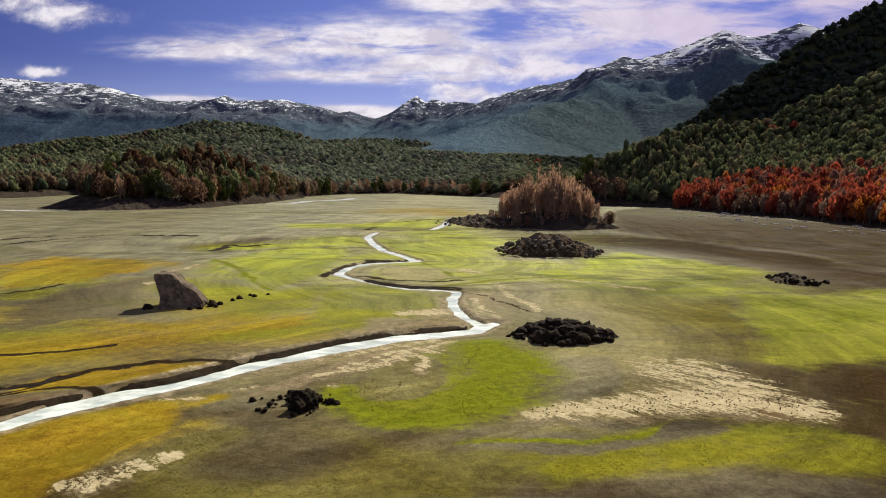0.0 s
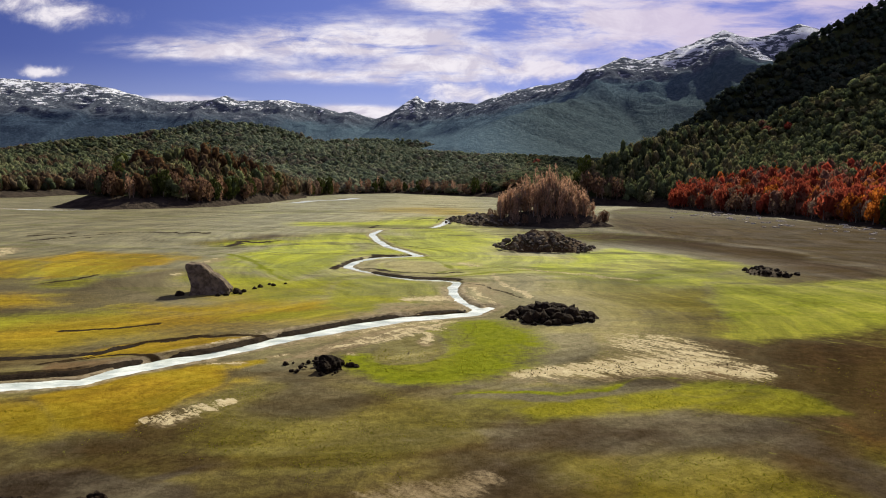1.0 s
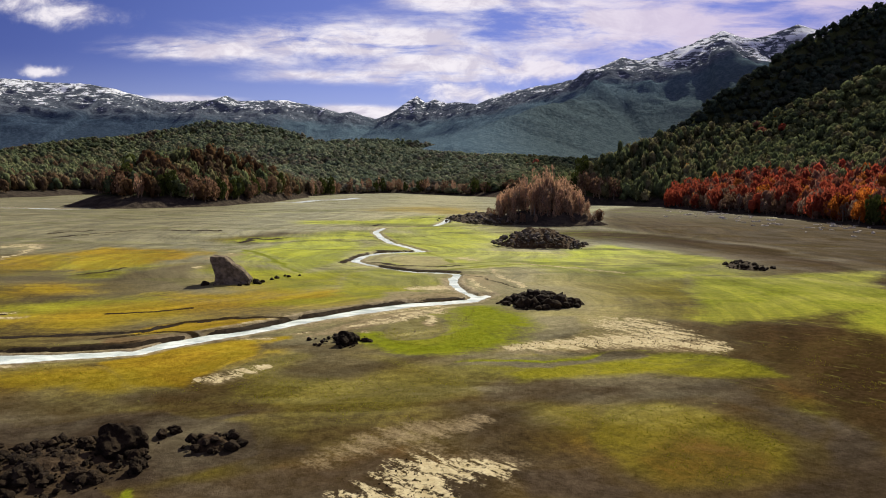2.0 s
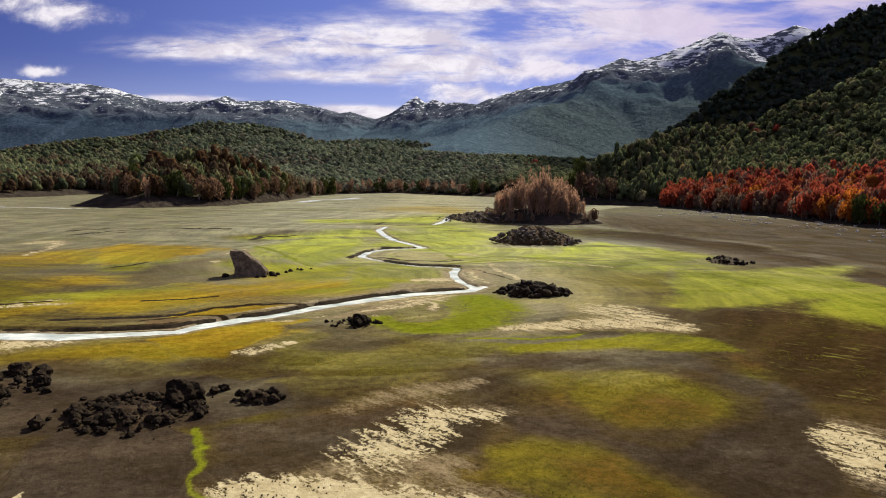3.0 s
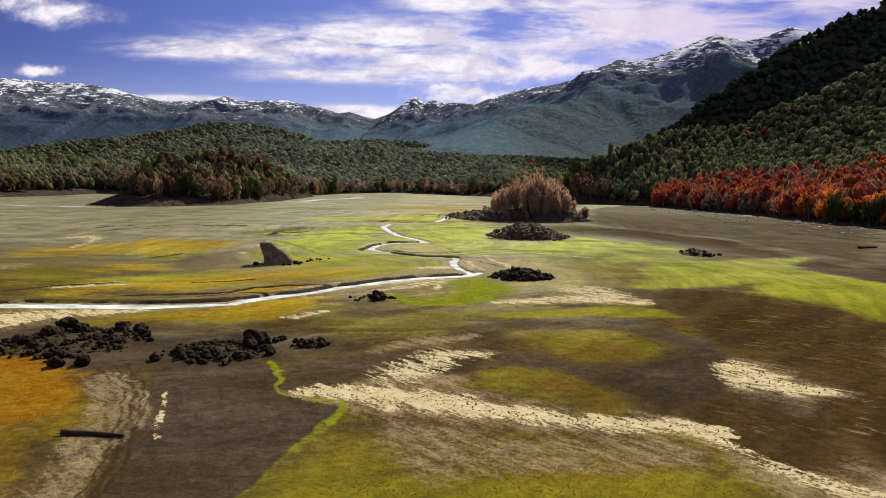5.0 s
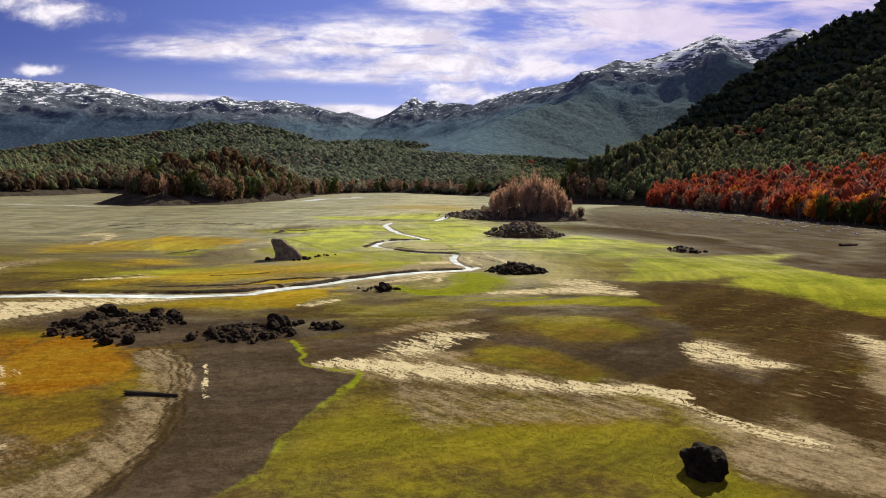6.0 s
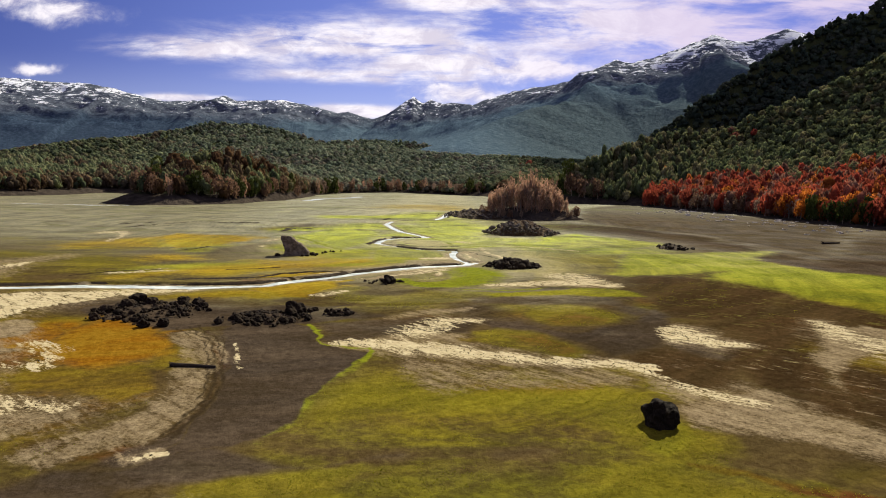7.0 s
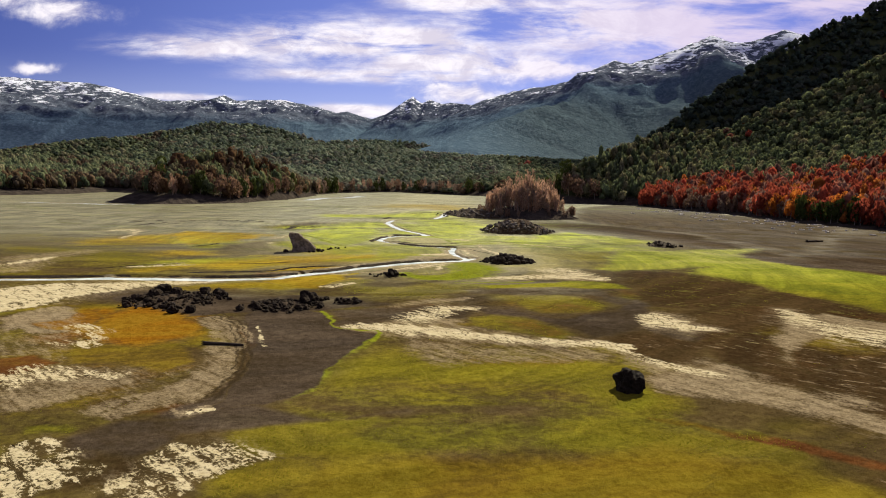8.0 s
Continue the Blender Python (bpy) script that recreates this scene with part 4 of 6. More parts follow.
def river_bed(x, y):
    """How far the streams have cut into the plain, in metres, and how near their margin is (0 to 1)."""
    cut, edge = np.zeros(x.shape), np.zeros(x.shape)
    wx, wy = x + 1.0 * fbm(x * 0.5, y * 0.5, 3, 11), y + 1.0 * fbm(x * 0.5, y * 0.5, 3, 17)
    for line, deep in ((RIVER, 0.7), (UPPER, 0.6), (FAR_STREAM, 0.6), (BAR, 0.6)):
        d, half, _ = along(wx, wy, line)
        half = half * (0.82 + 0.5 * fbm(x * 0.22, y * 0.22, 2, 19))
        cut = np.maximum(cut, deep * (1 - ease(d, half * 0.75, half * 1.15 + 0.5)))
        edge = np.maximum(edge, 1 - ease(d, half + 0.6, half + 2.6))
    return cut, edge


def ground_height(x, y):
    cut, edge = river_bed(x, y)
    h = 0.25 * fbm(x * 0.06, y * 0.06, 4, 3) + 0.10 * fbm(x * 0.7, y * 0.7, 3, 5)
    h = h * (1 - 0.6 * edge) - cut
    wx, wy = x, y
    for deep, reach, line in CUTS:
        d, _, side = along(wx, wy, line)
        ends = np.minimum(np.hypot(wx - line[0][0], wy - line[0][1]), np.hypot(wx - line[-1][0], wy - line[-1][1]))
        low = np.where(side < 0, ease(d, 0.0, 0.9) * (1 - ease(d, 1.2, reach)), 0)
        high = np.where(side > 0, 0.5 * (1 - ease(d, 0.0, 8.0)), 0.5 * (1 - ease(d, 0.0, 0.9)))
        h = h - 0.55 * deep * low * ease(ends, 0, 5) * (1 - edge * 0.4) + deep * 0.6 * high * ease(ends, 0, 6) * (1 - ease(cut, 0.05, 0.3))
    return h


RIDGES = {}
RIDGES["east"] = [(115, 545, 16), (131, 560, 27), (151, 575, 37), (179, 600, 47), (214, 620, 60), (248, 635, 73), (274, 640, 80), (306, 645, 82), (340, 640, 89), (364, 630, 98), (387, 620, 109), (409, 610, 121), (434, 600, 140), (477, 560, 177), (560, 200, 190), (600, -400, 170)]
RIDGES["back"] = [(252, 740, 71), (293, 760, 92), (335, 780, 123), (379, 800, 145), (430, 830, 174), (481, 860, 214), (537, 890, 237), (588, 910, 262), (633, 930, 281), (777, 950, 359), (1025, 950, 419)]
RIDGES["hill"] = [(-866, 900, 24), (-776, 1000, 30), (-755, 1050, 37), (-744, 1120, 48), (-741, 1250, 76), (-692, 1350, 94), (-652, 1420, 112), (-627, 1470, 125), (-577, 1500, 143), (-537, 1520, 148), (-489, 1520, 146), (-418, 1520, 135), (-362, 1520, 125), (-286, 1540, 111), (-196, 1600, 121), (-141, 1640, 125), (-67, 1640, 116), (20, 1600, 101), (73, 1500, 80)]
RIDGES["cape"] = [(-236, 432, 14), (-222, 446, 27), (-200, 470, 32), (-180, 490, 30), (-164, 520, 22), (-157, 570, 15), (-165, 640, 8), (-200, 720, 14)]
RIDGES["west"] = [(-380, 1000, 30), (-480, 720, 26), (-620, 560, 44), (-760, 300, 80), (-760, -400, 120)]
RIDGES["low"] = [(-150, 1150, 22), (0, 1080, 20), (120, 900, 22), (150, 700, 16)]
SPUR = [(788, 2900, 530), (530, 2500, 373), (437, 2350, 331), (307, 2150, 272), (156, 1900, 190), (80, 1700, 139), (18, 1450, 90), (-30, 1250, 20)]
FAR_LEFT = [(-4053, 3900, 542), (-3453, 4000, 599), (-3036, 4100, 640), (-2856, 4150, 640), (-2598, 4200, 622), (-2369, 4250, 622), (-2211, 4300, 595), (-1987, 4300, 535),
            (-1858, 4350, 524), (-1687, 4400, 532), (-1571, 4400, 552), (-1501, 4400, 580), (-1417, 4400, 543), (-1108, 4400, 551), (-887, 4450, 518), (-731, 4450, 474),
            (-653, 4450, 490), (-496, 4450, 450)]
FAR_RIGHT = [(-496, 4450, 450), (-336, 4400, 488), (-238, 4350, 552), (-188, 4350, 580), (-135, 4350, 540), (-74, 4350, 572), (10, 4300, 538), (102, 4200, 530), (223, 4050, 500),
             (316, 3900, 523), (448, 3600, 530), (611, 3300, 527), (734, 3100, 564), (825, 3000, 608), (885, 2980, 592), (953, 2950, 606), (1069, 2920, 630), (1172, 2900, 668),
             (1232, 2870, 697), (1290, 2860, 677), (1408, 2850, 683), (1541, 2850, 718), (1656, 2850, 677), (1992, 2850, 776), (2722, 2850, 833)]


def crest_height(x, y, line):
    """The ridge's height as felt at each place: the near parts of the ridge count most."""
    total, weight = np.zeros(x.shape), np.zeros(x.shape)
    for p, q in zip(line, line[1:]):
        for f in (0.0, 0.25, 0.5, 0.75):
            px, py, pz = (p[k] + f * (q[k] - p[k]) for k in range(3))
            w = 1 / ((x - px) ** 2 + (y - py) ** 2 + 300.0) ** 2
            total, weight = total + w * pz, weight + w
    return total / weight


def hills_height(x, y):
    ds = np.maximum(lake_distance(x, y), 0)
    h = np.zeros(x.shape)
    for name, line in RIDGES.items():
        dr, _, _ = along(x, y, line)
        top = crest_height(x, y, line)
        h = np.maximum(h, top * (ds / (ds + (1.9 if name in ("back", "hill") else 1.5) * dr + 1e-3)) ** (1.5 if name == "back" else 1.0 if name == "east" else 0.75))
    h = h + ease(ds, 10, 160) * (30 * fbm(x * 0.007, y * 0.007, 4, 41)) * ease(h, 8, 90)
    return np.where(ds > 0, h + 0.25, -0.6 - 0.0 * h)


def mountain_height(x, y):
    h = np.zeros(x.shape)
    for line, reach in ((FAR_LEFT, 2000.0), (FAR_RIGHT, 1500.0)):
        dr, top, _ = along(x, y, line)
        h = np.maximum(h, top * (1 - ease(dr, -reach * 0.55, reach)) / (1 - ease(np.array(0.0), -reach * 0.55, reach)))
    dr, top, _ = along(x, y, SPUR)
    h = np.maximum(h, (top + 12) * (1 - ease(dr, -350, 800)) / (1 - ease(np.array(0.0), -350, 800)) - 6)
    crest = np.minimum(along(x, y, FAR_LEFT)[0], along(x, y, FAR_RIGHT)[0])
    calm = 0.3 + 0.7 * ease(crest, 0, 260)
    rough = calm * (ridged(x * 0.0022, y * 0.0022, 6, 51) - 0.62)
    return h * (1 + 0.12 * rough) + 55 * rough * ease(h, 120, 420) + calm * (40 * (ridged(x * 0.009, y * 0.009, 4, 57) - 0.6) + 22 * fbm(x * 0.03, y * 0.03, 3, 61)) * ease(h, 200, 480)


# ---- materials ----


def ground_material():
    m, n = material("lake_bed")
    at = n.node("ShaderNodeTexCoord").outputs["Object"]
    one, two = n.attribute("cover_one"), n.attribute("cover_two")
    green, ochre, sand = n.split(one.outputs[0])
    rust, dark, orange = n.split(two.outputs[0])
    wet, far = one.outputs[3], two.outputs[3]
    flow = n.noise(at, 0.075, 10, 0.62, (0.6, 1.0, 1), -0.25, 1.0)
    fine = n.noise(at, 0.9, 10, 0.72, (0.9, 1.0, 1), -0.3, 0.3)
    comb = n.noise(at, 0.55, 9, 0.72, (0.42, 1.7, 1), 0.0, 0.5, lie=-0.75)
    speck = n.noise(at, 2.6, 5, 0.75)
    broad = n.noise(at, 0.03, 5, 0.6, (0.6, 1.0, 1), 0.2, 0.5)
    def spread(v):
        return n.math("SUBTRACT", n.step(v, 0.30, 0.70), 0.5)

    jitter = n.math("ADD", n.math("MULTIPLY", spread(flow), 0.9), n.math("MULTIPLY", spread(fine), 0.5))
    combed = n.math("ADD", n.math("MULTIPLY", spread(comb), 1.15), n.math("MULTIPLY", spread(speck), 0.75))

    def broken(mask, low, high, amount, by=None):
        v = n.math("ADD", mask, n.math("MULTIPLY", by or jitter, n.math("MULTIPLY", amount, n.step(mask, 0.0, 0.3))))
        return n.step(v, low, high)

    def two(low, high):
        return n.mix(n.step(fine, 0.3, 0.7), low, high)

    place = n.node("ShaderNodeSeparateXYZ")
    n.put(place.inputs[0], at)
    three = n.attribute("cover_three")
    olive, brown, pale = n.split(three.outputs[0])
    # Far plain: pale silt, lightened further with the haze in its colour.
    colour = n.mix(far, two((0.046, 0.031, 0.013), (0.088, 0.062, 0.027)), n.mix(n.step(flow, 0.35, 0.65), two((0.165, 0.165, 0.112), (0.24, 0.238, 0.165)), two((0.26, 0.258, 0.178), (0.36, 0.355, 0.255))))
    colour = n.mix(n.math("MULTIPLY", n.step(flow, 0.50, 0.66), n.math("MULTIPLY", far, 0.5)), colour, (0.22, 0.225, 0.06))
    colour = n.mix(broken(olive, 0.0, 0.9, 0.5), colour, n.mix(n.step(flow, 0.35, 0.65), two((0.075, 0.062, 0.010), (0.135, 0.112, 0.017)), two((0.105, 0.088, 0.009), (0.180, 0.150, 0.016))))
    colour = n.mix(broken(brown, 0.0, 1.0, 0.5), colour, two((0.027, 0.016, 0.007), (0.060, 0.037, 0.017)))
    colour = n.mix(broken(rust, 0.1, 0.9, 0.5), colour, two((0.060, 0.022, 0.007), (0.115, 0.048, 0.016)))
    colour = n.mix(broken(dark, 0.05, 0.95, 0.5), colour, n.mix(n.step(n.math("ADD", n.math("MULTIPLY", flow, 0.6), n.math("MULTIPLY", broad, 0.4)), 0.38, 0.62), two((0.027, 0.019, 0.012), (0.052, 0.038, 0.025)), two((0.046, 0.034, 0.024), (0.088, 0.067, 0.047))))
    # Mid-plain lightened with distance: haze put into the colour as a silt tone.
    haze_mix = n.math("MULTIPLY", n.step(n.math("ADD", place.outputs[1], n.math("MULTIPLY", spread(flow), 40.0)), 14.0, 105.0), n.math("MULTIPLY", n.math("MULTIPLY", n.step(place.outputs[0], -75.0, -20.0), n.math("SUBTRACT", 1.0, n.step(place.outputs[0], 14.0, 44.0))), 0.55))
    colour = n.mix(haze_mix, colour, two((0.30, 0.285, 0.165), (0.47, 0.445, 0.28)))
    gold = n.mix(n.step(flow, 0.35, 0.65), two((0.21, 0.132, 0.010), (0.33, 0.222, 0.020)), two((0.22, 0.165, 0.014), (0.34, 0.265, 0.030)))
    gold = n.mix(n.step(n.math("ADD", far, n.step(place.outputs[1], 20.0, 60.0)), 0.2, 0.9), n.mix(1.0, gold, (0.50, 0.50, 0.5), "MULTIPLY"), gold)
    colour = n.mix(broken(ochre, 0.0, 1.0, 0.5), colour, gold)
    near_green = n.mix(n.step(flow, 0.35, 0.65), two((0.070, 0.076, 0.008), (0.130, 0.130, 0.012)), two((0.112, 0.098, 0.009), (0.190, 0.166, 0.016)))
    # Distant green is painted lighter, taking in the haze's glow.
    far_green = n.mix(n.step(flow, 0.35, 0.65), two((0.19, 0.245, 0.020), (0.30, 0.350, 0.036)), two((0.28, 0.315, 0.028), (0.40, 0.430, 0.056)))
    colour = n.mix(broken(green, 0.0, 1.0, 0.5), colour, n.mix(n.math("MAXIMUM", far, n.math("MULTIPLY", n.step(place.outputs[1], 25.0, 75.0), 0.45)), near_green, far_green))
    lines = n.node("ShaderNodeCombineXYZ")
    n.put(lines.inputs[0], n.math("MULTIPLY", n.attribute("flow_line").outputs[2], 0.22))
    n.put(lines.inputs[1], n.math("MULTIPLY", place.outputs[0], 0.02))
    n.put(lines.inputs[2], n.math("MULTIPLY", place.outputs[1], 0.02))
    band = n.noise(lines.outputs[0], 1.0, 6, 0.6)
    colour = n.mix(1.0, colour, n.mix(n.step(band, 0.34, 0.66), (0.78, 0.78, 0.81), (1.18, 1.16, 1.13)), "MULTIPLY")
    thread = n.noise(lines.outputs[0], 4.5, 6, 0.7)
    colour = n.mix(1.0, colour, n.mix(n.math("ADD", 0.5, n.math("MULTIPLY", spread(thread), n.math("ADD", 0.25, n.math("MULTIPLY", n.step(place.outputs[1], 25.0, 70.0), 0.75)))), (0.88, 0.87, 0.87), (1.11, 1.11, 1.10)), "MULTIPLY")
    rill = n.math("SUBTRACT", 1.0, n.step(n.math("ABSOLUTE", n.math("SUBTRACT", band, 0.47)), 0.002, 0.016))
    colour = n.mix(n.math("MULTIPLY", rill, n.math("MULTIPLY", n.step(fine, 0.40, 0.60), 0.4)), colour, n.mix(0.75, colour, (0.040, 0.030, 0.014)))
    fleck = n.math("MULTIPLY", n.step(comb, 0.555, 0.62), n.math("MULTIPLY", n.step(brown, 0.3, 0.8), n.step(flow, 0.42, 0.6)))
    colour = n.mix(n.math("MULTIPLY", fleck, n.math("MULTIPLY", n.math("SUBTRACT", 1.0, n.step(place.outputs[1], 65.0, 95.0)), 0.85)), colour, n.mix(n.step(n.math("ADD", place.outputs[1], n.math("MULTIPLY", spread(flow), 30.0)), 0.0, 26.0), two((0.20, 0.145, 0.085), (0.34, 0.265, 0.165)), two((0.105, 0.105, 0.014), (0.20, 0.185, 0.05))))
    colour = n.mix(broken(orange, 0.05, 0.95, 0.4), colour, n.mix(n.step(flow, 0.35, 0.65), two((0.12, 0.040, 0.003), (0.23, 0.092, 0.006)), two((0.15, 0.075, 0.006), (0.24, 0.140, 0.014))))
    colour = n.mix(n.math("MULTIPLY", broken(pale, 0.1, 1.0, 0.6, combed), 0.75), colour, two((0.20, 0.150, 0.088), (0.34, 0.270, 0.170)))
    colour = n.mix(broken(sand, 0.26, 0.72, 1.15, combed), colour, two((0.37, 0.305, 0.175), (0.56, 0.485, 0.315)))
    colour = n.mix(broken(n.attribute("moss").outputs[2], 0.1, 1.0, 0.8), colour, two((0.105, 0.128, 0.008), (0.200, 0.215, 0.016)))
    colour = n.mix(n.math("MULTIPLY", n.step(wet, 0.2, 0.9), 0.7), colour, two((0.11, 0.085, 0.055), (0.40, 0.34, 0.24)))
    vein = n.math("SUBTRACT", 1.0, n.step(n.math("ABSOLUTE", n.math("SUBTRACT", n.noise(at, 0.035, 6, 0.55, (0.3, 1.0, 1), 0.1, 1.5), 0.5)), 0.002, 0.012))
    colour = n.mix(n.math("MULTIPLY", vein, n.math("MULTIPLY", far, n.step(fine, 0.42, 0.55))), colour, n.mix(0.7, colour, (0.045, 0.034, 0.018)))
    wide_vein = n.math("SUBTRACT", 1.0, n.step(n.math("ABSOLUTE", n.math("SUBTRACT", n.noise(at, 0.012, 8, 0.6, (0.35, 1.3, 1), 0.12, 1.2), 0.5)), 0.003, 0.022))
    colour = n.mix(n.math("MULTIPLY", wide_vein, n.math("MULTIPLY", far, 0.75)), colour, n.mix(n.step(broad, 0.45, 0.55), (0.075, 0.066, 0.036), (0.115, 0.125, 0.030)))
    colour = n.mix(n.step(n.math("ADD", three.outputs[3], n.math("MULTIPLY", n.math("SUBTRACT", fine, 0.5), 0.8)), 0.3, 0.7), colour, (0.030, 0.021, 0.012))
    calm = n.math("SUBTRACT", 1.0, n.math("MULTIPLY", n.step(dark, 0.2, 0.8), 0.75))
    colour = n.mix(n.math("MULTIPLY", n.math("MULTIPLY", n.step(speck, 0.54, 0.70), 0.60), calm), colour, n.mix(0.65, colour, (0.03, 0.026, 0.012)))
    colour = n.mix(1.0, colour, n.mix(n.step(speck, 0.34, 0.66), (0.72, 0.71, 0.70), (0.98, 0.98, 0.97)), "MULTIPLY")
    relief = n.math("ADD", n.math("MULTIPLY", fine, 0.7), n.math("MULTIPLY", speck, 0.3))
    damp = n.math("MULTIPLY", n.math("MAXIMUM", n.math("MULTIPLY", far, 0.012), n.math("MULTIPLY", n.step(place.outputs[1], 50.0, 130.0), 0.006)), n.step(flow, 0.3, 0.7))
    damp = n.math("MULTIPLY", damp, n.math("SUBTRACT", 1.0, n.step(dark, 0.3, 0.8)))
    made = n.node("ShaderNodeBsdfPrincipled")
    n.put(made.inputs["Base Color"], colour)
    n.put(made.inputs["Roughness"], 0.5)
    n.put(made.inputs["Specular IOR Level"], damp)
    n.put(made.inputs["Normal"], n.bump(relief, 0.24, 0.9))
    n.output(made.outputs[0])
    return m


def water_material():
    m, n = material("river_water")
    at = n.node("ShaderNodeTexCoord").outputs["Object"]
    ripple = n.noise(at, 1.6, 3, 0.5, (1, 1.6, 1))
    # Near-white base: glare on the water is painted into its colour.
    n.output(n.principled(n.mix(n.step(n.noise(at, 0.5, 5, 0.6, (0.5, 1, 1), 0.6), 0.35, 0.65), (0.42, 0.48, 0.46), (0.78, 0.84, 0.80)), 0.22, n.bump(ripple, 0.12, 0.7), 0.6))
    return m


def rock_material(name, low, high, lichen):
    m, n = material(name)
    at = n.node("ShaderNodeTexCoord").outputs["Object"]
    shift = n.node("ShaderNodeObjectInfo").outputs["Random"]
    coarse, grain = n.noise(at, 1.2, 5, 0.6), n.noise(at, 7.0, 5, 0.7)
    colour = n.mix(n.step(coarse, 0.3, 0.7), low, high)
    colour = n.mix(n.math("MULTIPLY", n.step(grain, 0.55, 0.75), 0.5), colour, lichen)
    colour = n.mix(1.0, colour, n.mix(shift, (0.7, 0.7, 0.7), (1.25, 1.2, 1.12)), "MULTIPLY")
    n.output(n.principled(colour, 0.95, n.bump(grain, 0.12, 0.9), 0.08))
    return m


def foliage_material(name, tinted=True, colour=(0.1, 0.1, 0.02), spread=0.4, through_leaf=0.28):
    m, n = material(name)
    at = n.node("ShaderNodeTexCoord").outputs["Object"]
    if tinted:
        base = n.attribute("tint").outputs[0]
        shift = n.math("MULTIPLY", n.node("ShaderNodeNewGeometry").outputs["Random Per Island"], 0.8)
    else:
        base = colour
        shift = n.math("FRACT", n.math("ADD", n.node("ShaderNodeObjectInfo").outputs["Random"], n.math("MULTIPLY", n.node("ShaderNodeNewGeometry").outputs["Random Per Island"], 0.35)))
    base = n.mix(1.0, base, n.mix(shift, (1 - spread,) * 3, (1 + spread, 1 + spread * 0.9, 1 + spread * 0.7)), "MULTIPLY")
    dapple = n.noise(at, 0.9, 3, 0.7)
    base = n.mix(1.0, base, n.mix(n.step(dapple, 0.35, 0.65), (0.70, 0.70, 0.70), (1.2, 1.2, 1.18)), "MULTIPLY")
    leaf = n.node("ShaderNodeBsdfDiffuse")
    n.put(leaf.inputs[0], base)
    thin = n.node("ShaderNodeBsdfTranslucent")
    n.put(thin.inputs[0], base)
    both = n.node("ShaderNodeMixShader")
    both.inputs[0].default_value = through_leaf
    n.tree.links.new(leaf.outputs[0], both.inputs[1])
    n.tree.links.new(thin.outputs[0], both.inputs[2])
    n.output(both.outputs[0])
    return m


def bark_material(name, low, high):
    m, n = material(name)
    at = n.node("ShaderNodeTexCoord").outputs["Object"]
    grain = n.noise(at, 3.0, 5, 0.6, (4, 4, 0.6))
    n.output(n.principled(n.mix(grain, low, high), 0.9, n.bump(grain, 0.05, 0.6), 0.05))
    return m


def hill_material():
    m, n = material("forest_floor")
    at = n.node("ShaderNodeTexCoord").outputs["Object"]
    a, b = n.noise(at, 0.02, 6, 0.65), n.noise(at, 0.16, 5, 0.7)
    colour = n.mix(n.step(a, 0.35, 0.7), (0.035, 0.044, 0.018), (0.065, 0.068, 0.028))
    colour = n.mix(n.step(b, 0.5, 0.75), colour, (0.05, 0.04, 0.02))
    xyz = n.node("ShaderNodeSeparateXYZ")
    n.put(xyz.inputs[0], at)
    foot = n.math("SUBTRACT", 1.0, n.step(n.math("ADD", xyz.outputs[2], n.math("MULTIPLY", n.math("SUBTRACT", b, 0.5), 6.0)), 6.0, 9.0))
    colour = n.mix(foot, colour, n.mix(n.step(b, 0.35, 0.65), (0.030, 0.025, 0.022), (0.062, 0.050, 0.040)))
    n.output(n.principled(colour, 0.95, n.bump(b, 4.0, 1.0), 0.0))
    return m


